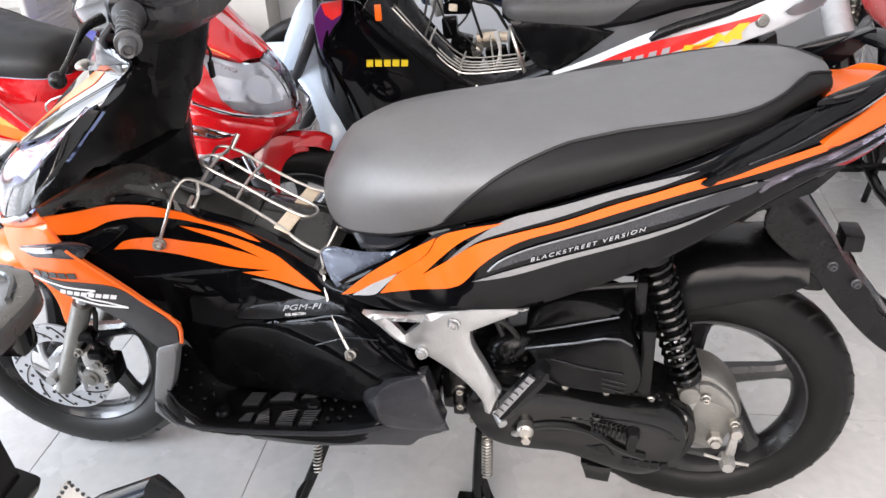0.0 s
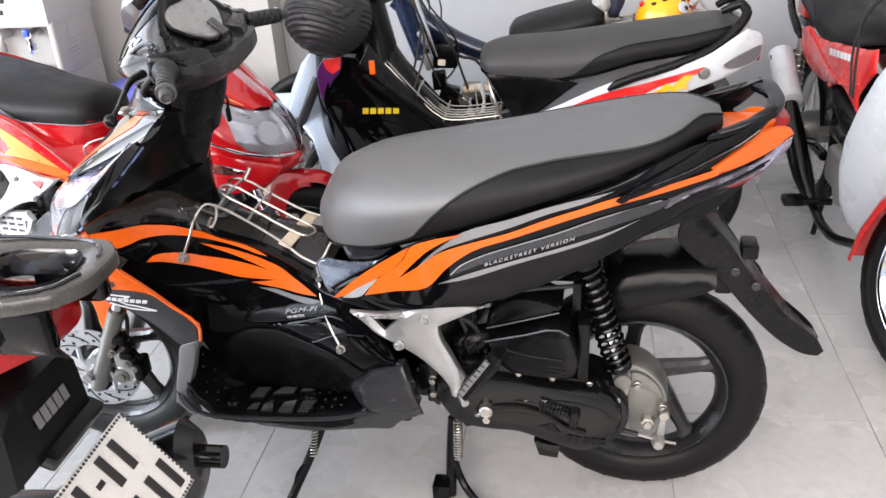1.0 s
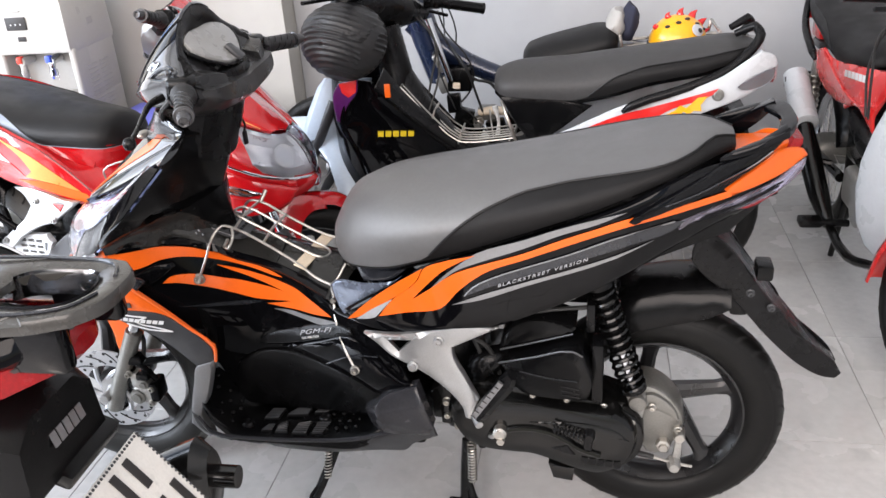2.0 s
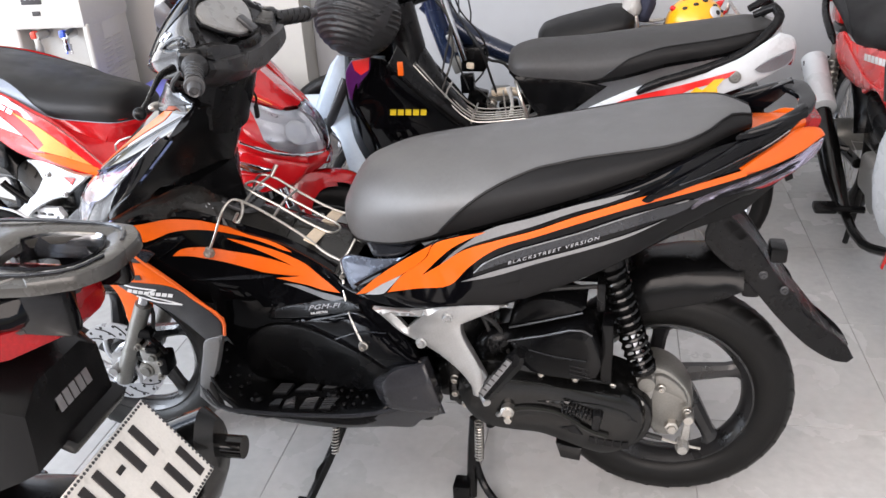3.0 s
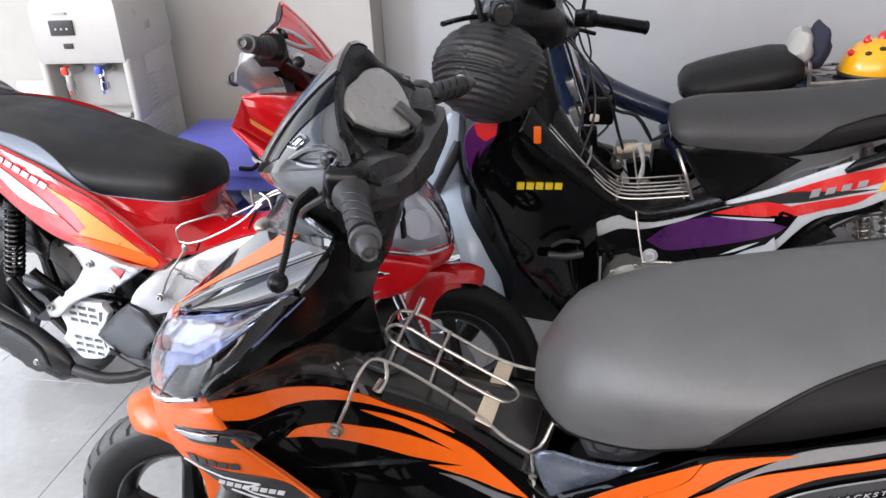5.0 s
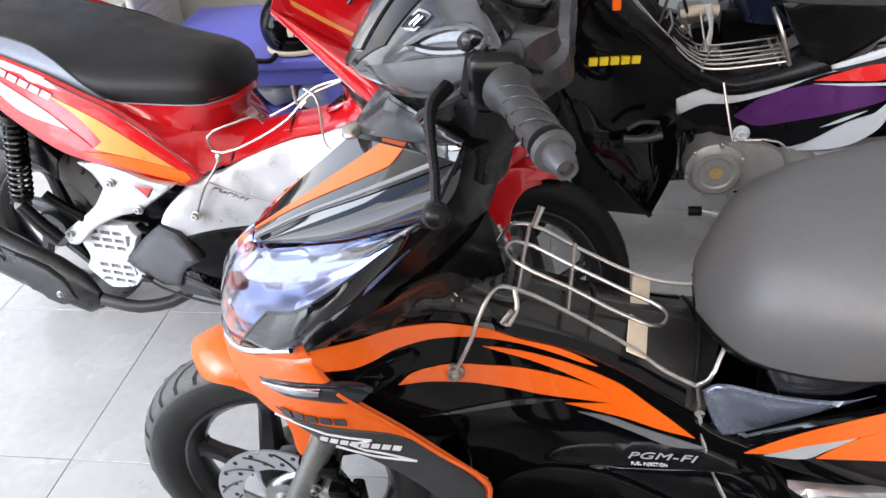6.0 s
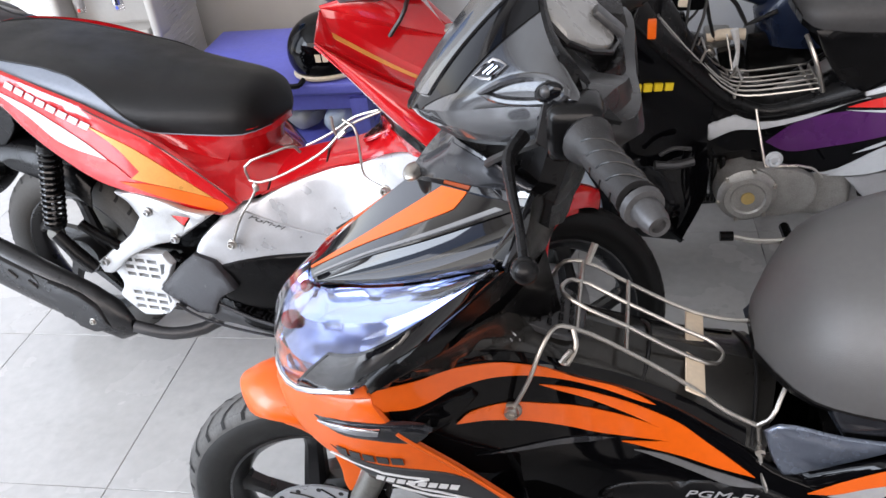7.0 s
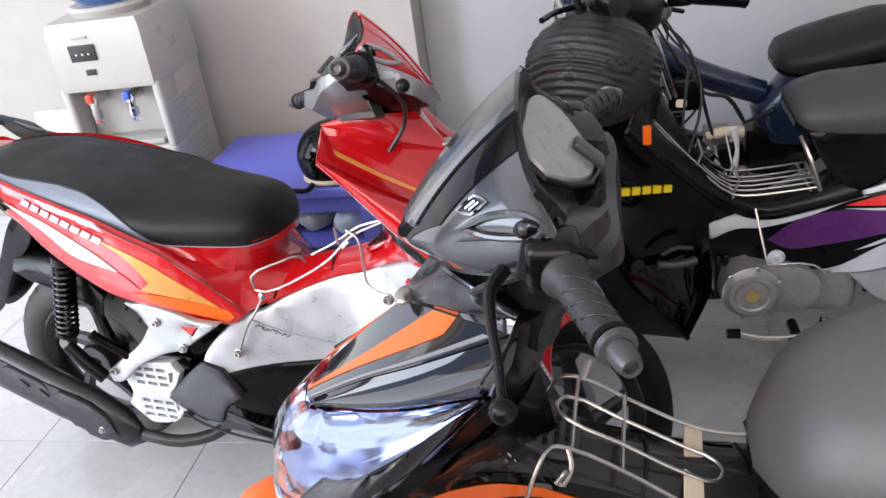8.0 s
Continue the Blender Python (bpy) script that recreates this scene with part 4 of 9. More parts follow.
        part("tail_lamp", panel([(-0.03, 0.80), (0.03, 0.80), (0.045, 0.845), (0.03, 0.868), (-0.03, 0.868), (-0.045, 0.845)], lambda v, z: 0.83 - (0.85 - z) * 0.6, 0.02, 0.006, 0.02, 1, axis="u"), red_lens, S, "red tail lamp")

    # tunnel, deck and footboards
    flank = [(-0.487, 0.668), (-0.44, 0.674), (-0.384, 0.662), (-0.33, 0.640), (-0.26, 0.615), (-0.20, 0.599), (-0.14, 0.579), (-0.08, 0.556), (-0.03, 0.532), (0.02, 0.526), (0.06, 0.49), (0.115, 0.43), (0.13, 0.37), (0.10, 0.30), (-0.10, 0.255), (-0.33, 0.250), (-0.345, 0.36), (-0.40, 0.44), (-0.455, 0.54), (-0.482, 0.60), (-0.487, 0.65)]
    for sd in sides:
        t = part("tunnel_flank", panel(flank, FL, 0.006, 0.010, 0.035, sd), tunnel_m, S, paint["tunnel_label"])
        part("flank_cover", panel([(-0.30, 0.36), (-0.26, 0.400), (-0.20, 0.416), (-0.126, 0.413), (-0.041, 0.408), (0.038, 0.394), (0.084, 0.376), (0.10, 0.34), (0.06, 0.300), (-0.117, 0.262), (-0.231, 0.255), (-0.31, 0.26)] if kit == "red" else [(-0.300, 0.36), (-0.274, 0.388), (-0.235, 0.408), (-0.162, 0.421), (-0.087, 0.409), (-0.005, 0.392), (0.054, 0.364), (0.06, 0.33), (0.02, 0.300), (-0.117, 0.262), (-0.231, 0.255), (-0.31, 0.26)], lambda u, z: FL(u, z) + 0.05 * max(0.0, 0.36 - z), 0.004, 0.008, 0.03, sd, 0.006), plastic_black, t, "matt black lower cover")
        if kit != "red":
            part("flank_lid", panel([(-0.233, 0.420), (-0.153, 0.436), (-0.08, 0.462), (-0.007, 0.490), (0.045, 0.468), (0.102, 0.416), (0.132, 0.406), (0.114, 0.389), (0.060, 0.372), (-0.005, 0.399), (-0.087, 0.417), (-0.162, 0.427)], FL, 0.006, 0.006, 0.03, sd, 0.007), gloss_black, t, "creased glossy flank panel")
            part("flank_bevel", panel([(-0.224, 0.441), (-0.147, 0.473), (-0.047, 0.505), (-0.003, 0.505), (0.004, 0.495), (-0.08, 0.466), (-0.160, 0.440), (-0.235, 0.425)], lambda u, z: FL(u, z) + 0.006 - 0.30 * max(0.0, z - 0.450 - 0.32 * (u + 0.13)), 0.006, 0.004, 0.02, sd, 0.004), plastic_dark, t, "bevelled edge over the glossy flank panel")
            part("lid_crease", tube([(u, sd * (FL(u, z) + 0.0078), z) for u, z in ((-0.067, 0.412), (0.004, 0.452), (0.060, 0.462))], 0.0016, seg=5), gloss_graphite, t)
        if kit == "orange":
            if sd < 0:
                part("stripe", panel([(-0.497, 0.663), (-0.468, 0.664), (-0.443, 0.665), (-0.412, 0.666), (-0.382, 0.659), (-0.354, 0.650), (-0.324, 0.637), (-0.287, 0.624), (-0.256, 0.613), (-0.221, 0.601), (-0.187, 0.589), (-0.166, 0.578), (-0.187, 0.581), (-0.218, 0.591), (-0.256, 0.602), (-0.287, 0.611), (-0.318, 0.620), (-0.351, 0.630), (-0.376, 0.636), (-0.408, 0.637), (-0.430, 0.630), (-0.453, 0.625), (-0.480, 0.626), (-0.496, 0.626)], FL, 0.0015, 0, 0.02, sd, 0.0030, corner=60), stripe, t, "curved orange decal stripe")
            if sd < 0:
                part("stripe", panel([(-0.308, 0.605), (-0.270, 0.595), (-0.235, 0.586), (-0.200, 0.577), (-0.166, 0.567), (-0.135, 0.557), (-0.105, 0.541), (-0.078, 0.529), (-0.049, 0.516), (-0.090, 0.512), (-0.130, 0.514), (-0.171, 0.515), (-0.206, 0.518), (-0.171, 0.524), (-0.146, 0.530), (-0.185, 0.527), (-0.235, 0.529), (-0.277, 0.542), (-0.319, 0.559), (-0.346, 0.570), (-0.378, 0.583), (-0.405, 0.588), (-0.390, 0.599), (-0.365, 0.598), (-0.335, 0.589), (-0.305, 0.578), (-0.263, 0.568), (-0.221, 0.559), (-0.186, 0.552), (-0.160, 0.546), (-0.207, 0.563), (-0.249, 0.579), (-0.287, 0.594)], FL, 0.0015, 0, 0.02, sd, 0.0030, corner=60), stripe, t, "forked orange decal stripe")
            part("grey_flash", panel([(-0.386, 0.530), (-0.340, 0.527), (-0.288, 0.524), (-0.213, 0.522), (-0.249, 0.515), (-0.312, 0.519)], FL, 0.0015, 0, 0.02, sd, 0.0024), graphite_flake, t)
            part("grey_flash", panel([(-0.190, 0.508), (-0.150, 0.510), (-0.110, 0.506), (-0.035, 0.508), (-0.075, 0.494), (-0.121, 0.498)], FL, 0.0015, 0, 0.02, sd, 0.0024), metal_grey, t)
            part("lettering", words("PGM-FI", 0.0125, -0.128 if sd < 0 else -0.03, 0.466, 0.31, lambda u, z: FL(u, z) + 0.004, sd, 0.0075, 0.45, 0.0004, 1.05, 2.1), grey_ink, t, "white italic capitals")
            part("lettering", words("FUEL INJECTION", 0.0062, -0.122 if sd < 0 else -0.03, 0.458, 0.31, lambda u, z: FL(u, z) + 0.004, sd, 0.0075, 0.25), white_ink, t, "tiny white capitals")
        else:
            part("lettering", words("PGM-FI", 0.015, -0.104 if sd < 0 else -0.011, 0.460 if sd < 0 else 0.496, 0.38, FL, sd, 0.0035, 0.45, 0.0004, 1.0, 1.7), black_ink, t, "black italic capitals")
            part("flank_crease", tube([(u, sd * (FL(u, z) + 0.0022), z) for u, z in ((0.0, 0.512), (-0.06, 0.486), (-0.12, 0.466), (-0.19, 0.450), (-0.26, 0.445))], 0.0022, seg=6), silver, t, "soft crease of the flank")
            part("side_reflector", panel([(0.090, 0.522), (0.146, 0.524), (0.118, 0.490)], lambda u, z: 0.198, 0.004, 0.002, 0.02, sd), red_bright, S, "small red triangular reflector")
        # footboard
        fb = part("footboard", panel([(-0.36, 0.075), (-0.36, 0.178), (-0.33, 0.188), (-0.17, 0.190), (-0.04, 0.192), (0.03, 0.190), (0.06, 0.17), (0.06, 0.08)], lambda u, v: 0.252 + 0.05 * max(0, (u + 0.05) / 0.12) ** 2 + (0.10 * ((-0.28 - u) / 0.08) ** 2 if u < -0.28 else 0), 0.02, 0.006, 0.03, 1, axis="z") if sd > 0 else
                  panel([(-0.36, -0.178), (-0.36, -0.075), (0.06, -0.08), (0.06, -0.17), (0.03, -0.190), (-0.04, -0.192), (-0.17, -0.190), (-0.33, -0.188)], lambda u, v: 0.252 + 0.05 * max(0, (u + 0.05) / 0.12) ** 2 + (0.10 * ((-0.28 - u) / 0.08) ** 2 if u < -0.28 else 0), 0.02, 0.006, 0.03, 1, axis="z"), plastic_black, S, "ribbed black footboard")
        zf = lambda u: 0.256 + 0.05 * max(0, (u + 0.05) / 0.12) ** 2 + (0.10 * ((-0.28 - u) / 0.08) ** 2 if u < -0.28 else 0)
        pads = (((-0.232, 0.138), (-0.225, 0.103), (-0.197, 0.100), (-0.201, 0.135)), ((-0.184, 0.123), (-0.170, 0.097), (-0.138, 0.093), (-0.139, 0.116)), ((-0.126, 0.108), (-0.118, 0.092), (-0.090, 0.090), (-0.100, 0.104)),
                ((-0.189, 0.184), (-0.190, 0.160), (-0.177, 0.142), (-0.163, 0.182)), ((-0.151, 0.182), (-0.148, 0.149), (-0.122, 0.138), (-0.120, 0.180)), ((-0.108, 0.178), (-0.107, 0.140), (-0.078, 0.136), (-0.085, 0.175)), ((-0.222, 0.182), (-0.214, 0.162), (-0.200, 0.158), (-0.200, 0.180)))
        for q in pads:
            cu, cv = sum(a[0] for a in q) / 4, sum(a[1] for a in q) / 4
            pad = part("tread_pad", loft([[Vector((cu + (a - cu) * k, sd * (cv + (b - cv) * k), zf(a) + h)) for a, b in q] for k, h in ((1.06, -0.004), (1.06, 0.001), (0.94, 0.003))]), plastic_dark, fb, "raised grip pad", 25)
            for r_ in range(6):
                g0, g1 = Vector(q[0]).lerp(Vector(q[1]), (r_ + 0.5) / 6), Vector(q[3]).lerp(Vector(q[2]), (r_ + 0.5) / 6)
                part("pad_rib", tube([(g0.x, sd * g0.y, zf(g0.x) + 0.0032), (g1.x, sd * g1.y, zf(g1.x) + 0.0032)], 0.0013, seg=5, smooth=1), plastic_grey, pad)
        for u, v, rr in ((-0.262, 0.158, 0.015), (-0.096, 0.122, 0.014)):
            part("tread_boss", lathe([(0, 0.003), (0.45 * rr, 0.003), (0.5 * rr, 0.006), (0.8 * rr, 0.006), (rr, 0.002), (rr, -0.003)], 18, Matrix.Translation((u, sd * v, zf(u))) @ Matrix.Rotation(math.pi / 2, 4, "X")), plastic_dark, fb, "round screw boss")
        bm = bmesh.new()
        for u, v in [(-0.081 + 0.021 * (k % 4), 0.106 + 0.026 * (k // 4) - 0.004 * (k % 4)) for k in range(12)] + [(-0.350 + 0.022 * (k % 3) + 0.008 * (k // 3 % 2), 0.095 + 0.022 * (k // 3)) for k in range(12)]:
            bm = join(bm, lathe([(0, 0.004), (0.003, 0.0036), (0.0048, 0)], 10, Matrix.Translation((u, sd * v, zf(u))) @ Matrix.Rotation(math.pi / 2, 4, "X")))
        part("grip_studs", bm, plastic_dark, fb, kind="stuff")
        part("skirt", panel([(-0.378, 0.300), (-0.345, 0.262), (-0.33, 0.246), (-0.244, 0.238), (-0.113, 0.244), (-0.01, 0.256), (0.091, 0.288), (0.165, 0.306), (0.172, 0.282), (0.120, 0.258), (0.100, 0.238), (0.075, 0.234), (0.050, 0.232), (-0.04, 0.213), (-0.104, 0.206), (-0.232, 0.216), (-0.320, 0.226), (-0.364, 0.258)], lambda u, z: 0.192 - 0.35 * max(0, 0.246 - z), 0.006, 0.008, 0.03, sd), plastic_grey, S, "dark grey side skirt")
        part("skirt_lip", tube([(u, sd * 0.192, z) for u, z in ((-0.36, 0.290), (-0.335, 0.252), (-0.244, 0.243), (-0.113, 0.249), (-0.01, 0.261), (0.091, 0.293), (0.16, 0.310))], 0.0045, seg=7), heel_black, S)
        if kit == "red":
            part("heel_guard", panel([(0.231, 0.312), (0.170, 0.377), (0.120, 0.416), (0.072, 0.401), (0.042, 0.366), (0.025, 0.338), (0.066, 0.312), (0.091, 0.265), (0.14, 0.263)], lambda u, z: 0.203 - 0.14 * max(0, z - 0.30), 0.02, 0.005, 0.02, sd, corner=30), heel_black, S, "dark grey heel panel of the footboard", 30)
            part("skirt_edge", tube([(0.190, sd * 0.206, 0.284), (0.141, sd * 0.207, 0.259), (0.047, sd * 0.206, 0.239), (-0.06, sd * 0.204, 0.232), (-0.20, sd * 0.200, 0.236), (-0.33, sd * 0.196, 0.246)], 0.0035, seg=6), heel_black, S)
            bm = bmesh.new()
            for i in range(15):
                for j in range(4):
                    for k in (-1, 1):
                        du, dv = (0.0, 0.0055 * k) if (i + j) % 2 else (0.0055 * k, 0.0)
                        sx, sy = (0.017, 0.005) if (i + j) % 2 else (0.005, 0.017)
                        u, v = 0.085 - 0.023 * i + du, 0.105 + 0.023 * j + dv
                        bm = join(bm, box(sx, sy, 0.006, (u, sd * v, 0.258 + 0.05 * max(0, (u + 0.05) / 0.12) ** 2), 0.0, 1))
            part("tread_mat", bm, plastic_dark, fb, "basket-weave rubber foot mat", kind="stuff")
        else:
            hw = lambda u, z: 0.214 - 0.42 * max(0, z - 0.350 - 0.25 * (u - 0.05)) - 0.55 * max(0, 0.336 - z - 0.10 * (u - 0.05)) * 0.5 - 0.9 * max(0, 0.055 - u)
            part("heel_guard", panel([(0.020, 0.335), (0.040, 0.352), (0.071, 0.382), (0.106, 0.398), (0.139, 0.408), (0.150, 0.384), (0.170, 0.322), (0.160, 0.296), (0.100, 0.290), (0.030, 0.296)], hw, 0.03, 0.004, 0.012, sd, corner=30), heel_black, S, "faceted black heel guard", 18)
        # footrest bracket
        arm = [(0.277, 0.562), (0.222, 0.566), (0.151, 0.553), (0.092, 0.535), (0.030, 0.532), (0.098, 0.485), (0.144, 0.455), (0.201, 0.438), (0.285, 0.396), (0.340, 0.352), (0.366, 0.350), (0.380, 0.374), (0.329, 0.412), (0.266, 0.458), (0.226, 0.505), (0.245, 0.540)]
        br = part("footrest_bracket", panel(arm if kit == "red" else [(0.044, 0.530), (0.118, 0.530), (0.235, 0.554), (0.280, 0.557), (0.310, 0.555), (0.275, 0.537), (0.220, 0.508), (0.221, 0.488), (0.245, 0.435), (0.266, 0.395), (0.259, 0.378), (0.249, 0.350), (0.238, 0.354), (0.233, 0.376), (0.186, 0.427), (0.136, 0.460), (0.096, 0.482), (0.066, 0.512)], lambda u, z: 0.205 + 0.12 * max(0, 0.45 - z), 0.016, 0.007, 0.025, sd, holes=[[(0.090, 0.517), (0.140, 0.518), (0.111, 0.491)]] ), aluminium, S, "brushed cast footrest bracket")
        for u, z in ((0.194, 0.524), (0.139, 0.464)):
            part("bracket_bolt", bolt((u, sd * 0.210, z), 0.008, 0.006, sd), aluminium, br)
        if kit == "red":
            part("footrest_bar", tube([(0.368, sd * 0.232, 0.372), (0.40, sd * 0.240, 0.412), (0.436, sd * 0.245, 0.462)], [0.016, 0.017, 0.015], seg=12, smooth=1), plastic_dark, br, "folded rubber footrest bar")
            part("bracket_eye", bolt((0.350, sd * 0.214, 0.382), 0.009, 0.007, sd), aluminium, br)
        pg = None if kit == "red" else part("footrest", loft([[Vector((0.268, sd * 0.240, 0.388)) + Vector((0.066 * k, 0, 0.094 * k)) + Vector((0.82 * a * s, sd * b, -0.57 * a * s)) for a, b in ((-0.010, -0.004), (-0.009, 0.016), (0.008, 0.021), (0.018, 0.014), (0.019, -0.008), (0.0, -0.012))] for k, s in ((-0.02, 0.7), (0.08, 1.0), (0.85, 1.1), (0.97, 0.9), (1.03, 0.6))]), plastic_dark, S, "folded rubber footrest", 30)
        pl = None if kit == "red" else part("footrest_plate", loft([[Vector((0.262, sd * 0.262, 0.392)) + Vector((0.062 * k, 0, 0.092 * k)) + Vector((0.82 * a, sd * b, -0.57 * a)) for a, b in ((-0.005, 0.0), (-0.005, 0.005), (0.005, 0.007), (0.006, 0.002))] for k in (0.06, 0.5, 0.94)]), metal_grey, pg, "worn metal face of the footrest", 30)
        if pl:
            for k in range(8):
                q = Vector((0.266, sd * 0.2690, 0.400)) + Vector((0.054, 0, 0.080)) * (k / 7)
                part("tread_notch", tube([q + Vector((-0.005, 0, 0.0035)), q + Vector((0.003, 0, -0.002))], 0.0012, seg=5, smooth=1), black_ink, pl)
            part("footrest_pin", tube([(0.262, sd * 0.236, 0.376), (0.274, sd * 0.258, 0.372)], 0.008, seg=9, smooth=1), aluminium, pg)

    # deck over the tunnel, with the inner leg shield rising ahead of it
    for sd in sides:
        dk = Skin(front_lines["deck_edge"], front_lines["deck_top"], 0.004, sd)
        d0 = part("deck", dk.sheet(0, 1, 0.0, 1.0, 0.0, 0.005, 40, 10), deck_m, S, "dark satin step-through deck", 60)
        part("deck_rim", dk.sheet(0.0, 0.93, 0.0, lambda t: 0.30 - 0.12 * min(1, 2 * t), 0.0022, 0.003, 36, 4), gloss_black if kit == "orange" else body, d0, "glossy band along the deck", 60)
        part("deck_lip", dk.sheet(0.0, 0.33, lambda t: 0.90, 1.0, 0.003, 0.004, 16, 3), gloss_black if kit == "orange" else body, d0, "glossy lip under the inner shield", 60)
        if sd < 0 and kit == "orange":
            for (t0, j0), (t1, j1) in (((0.330, 0.62), (0.338, 0.56)), ((0.352, 0.50), (0.356, 0.46)), ((0.322, 0.50), (0.330, 0.45))):
                part("deck_scratch", tube([dk.at(t0, j0, 0.0006), dk.at(t1, j1, 0.0006)], 0.0009, seg=5, smooth=1), silver, d0, "pale scratch")
        back = [(-0.487, 0.197, 0.706), (-0.41, 0.160, 0.735), (-0.34, 0.100, 0.745), (-0.316, 0.040, 0.752), (-0.306, 0.0, 0.757), (-0.290, 0.0, 0.80), (-0.278, 0.0, 0.85), (-0.272, 0.0, 0.905)]
        part("inner_shield", Skin(front_lines["rear_edge"], back, -0.010, sd).sheet(0, 1, 0, 1, 0, 0.004, 30, 12), plastic_black, S, "matt black inner shield facing the rider", 60)
        part("shield_foot", Skin([(-0.348, 0.104, 0.742), (-0.316, 0.040, 0.752), (-0.306, 0.0, 0.757)], [(-0.348, 0.102, 0.736), (-0.318, 0.045, 0.688), (-0.288, 0.0, 0.660)], 0.0, sd).sheet(0, 1, 0, 1, 0, 0.004, 12, 6), plastic_black, S, "black hollow behind the filler lid", 60)
    part("shield_block", loft([[Vector((u0 + (u1 - u0) * (1 - abs(a) ** 1.6), w * a, z)) for a in np.linspace(-1, 1, 15)] for z, w, u0, u1 in ((0.776, 0.080, -0.340, -0.302), (0.788, 0.088, -0.336, -0.294), (0.83, 0.092, -0.322, -0.283), (0.87, 0.096, -0.310, -0.274), (0.905, 0.098, -0.302, -0.270))], False, False), plastic_black, S, "raised black block under the steering neck", 25)
    for u, w, z, zc in ((-0.185, 0.071, 0.596, 0.634), (-0.055, 0.108, 0.551, 0.600)):
        part("deck_seam", tube([(u + 0.012 * math.cos(a * math.pi / 2), w * a, z + (zc - z) * (1 - abs(a) ** 1.3)) for a in np.linspace(-1, 1, 13)], 0.0024, seg=5), seat_black, S)
    lid = part("filler_lid", panel([(-0.345, -0.048), (-0.275, -0.048), (-0.258, -0.03), (-0.258, 0.03), (-0.275, 0.048), (-0.345, 0.048)], lambda u, v: 0.690 - (u + 0.345) * 0.42, 0.008, 0.004, 0.03, 1, axis="z"), plastic_grey if kit != "red" else body, S, "textured filler lid")
    for i in range(6):
        for j in range(5):
            part("lid_stud", box(0.006, 0.012, 0.003, (0, 0, 0), 0.001, 1, Matrix.Translation((-0.336 + 0.013 * i, -0.034 + 0.017 * j, 0.6915 - (0.009 + 0.013 * i) * 0.42)) @ Matrix.Rotation(radians(22.8), 4, "Y")), plastic_dark, lid)
    for sd in sides:
        if kit == "orange":
            part("under_seat_panel", panel([(0.014, 0.668), (0.094, 0.660), (0.172, 0.688), (0.122, 0.640), (0.093, 0.619), (0.033, 0.606), (0.020, 0.630)], lambda u, z: 0.128 + 0.24 * (u - 0.02) - 0.10 * (z - 0.62), 0.005, 0.005, 0.02, sd), gloss_graphite, S, "glossy dark panel under the seat nose")
            part("pillar_flare", panel([(-0.045, 0.585), (-0.03, 0.600), (0.036, 0.606), (0.097, 0.621), (0.122, 0.638), (0.06, 0.586), (0.031, 0.562), (-0.018, 0.523), (-0.032, 0.545)], lambda u, z: 0.124 + 0.30 * (u + 0.03) - 0.05 * (z - 0.55), 0.005, 0.005, 0.02, sd), pillar_sky_tint, S, "glossy panel sweeping up to the seat, coloured with the sky's blue reflection")
    neck = [[Vector((u + 0.02 * abs(a) ** 2, w * a, z)) for a in np.linspace(-1, 1, 11)] for u, w, z in ((0.045, 0.14, 0.55), (0.022, 0.12, 0.585), (0.0, 0.105, 0.635), (-0.01, 0.10, 0.652))]
    part("seat_pillar", loft(neck, False, False), paint["pillar"], S, "glossy panel under the seat nose")
    inner = []
    for z, w, u in ((0.25, 0.175, -0.345), (0.33, 0.175, -0.335), (0.42, 0.172, -0.315), (0.49, 0.160, -0.318), (0.54, 0.112, -0.36), (0.62, 0.10, -0.42)):
        inner.append([Vector((u - 0.03 * (1 - a * a), w * a, z)) for a in np.linspace(-1, 1, 13)])
    part("leg_shield", loft(inner, False, False), plastic_black, S, "black inner leg shield")

    # front cowl
    nose_w = lambda u, z: max(0.01, B(u, z))
    for sd in sides:
        part("front_cowl", panel([(-0.668, 0.585), (-0.60, 0.612), (-0.50, 0.652), (-0.475, 0.608), (-0.462, 0.594), (-0.412, 0.550), (-0.353, 0.502), (-0.298, 0.462), (-0.298, 0.426), (-0.344, 0.409), (-0.393, 0.452), (-0.452, 0.486), (-0.53, 0.512), (-0.59, 0.522), (-0.645, 0.545)], nose_w, 0.006, 0.008, 0.03, sd), cowl, S, "painted front cowl cheek")
        part("lower_cowl", panel([(-0.575, 0.542), (-0.521, 0.536), (-0.457, 0.536), (-0.407, 0.530), (-0.366, 0.508), (-0.318, 0.472), (-0.303, 0.455), (-0.302, 0.428), (-0.344, 0.411), (-0.393, 0.452), (-0.452, 0.486), (-0.52, 0.512)], nose_w, 0.002, 0.003, 0.03, sd, 0.003), low, S, "grey lower cowl panel")
        part("cowl_upper", panel([(-0.662, 0.606), (-0.60, 0.634), (-0.505, 0.676), (-0.495, 0.652), (-0.60, 0.613), (-0.665, 0.588)], nose_w, 0.006, 0.005, 0.03, sd, 0.002), stripe if kit == "orange" else cowl, S)
        part("front_indicator", panel([(-0.594, 0.581), (-0.550, 0.599), (-0.485, 0.615), (-0.440, 0.612), (-0.428, 0.604), (-0.447, 0.585), (-0.505, 0.584), (-0.554, 0.576)], nose_w, 0.010, 0.004, 0.010, sd, 0.004, corner=30), paint["signal"], S, "slim dark wedge-shaped indicator lens")
        if kit == "orange":
            part("indicator_lens", panel([(-0.586, 0.583), (-0.550, 0.597), (-0.490, 0.611), (-0.494, 0.599), (-0.548, 0.588)], nose_w, 0.003, 0.001, 0.010, sd, 0.0085, corner=30), chrome, S, "bright front of the indicator lens")
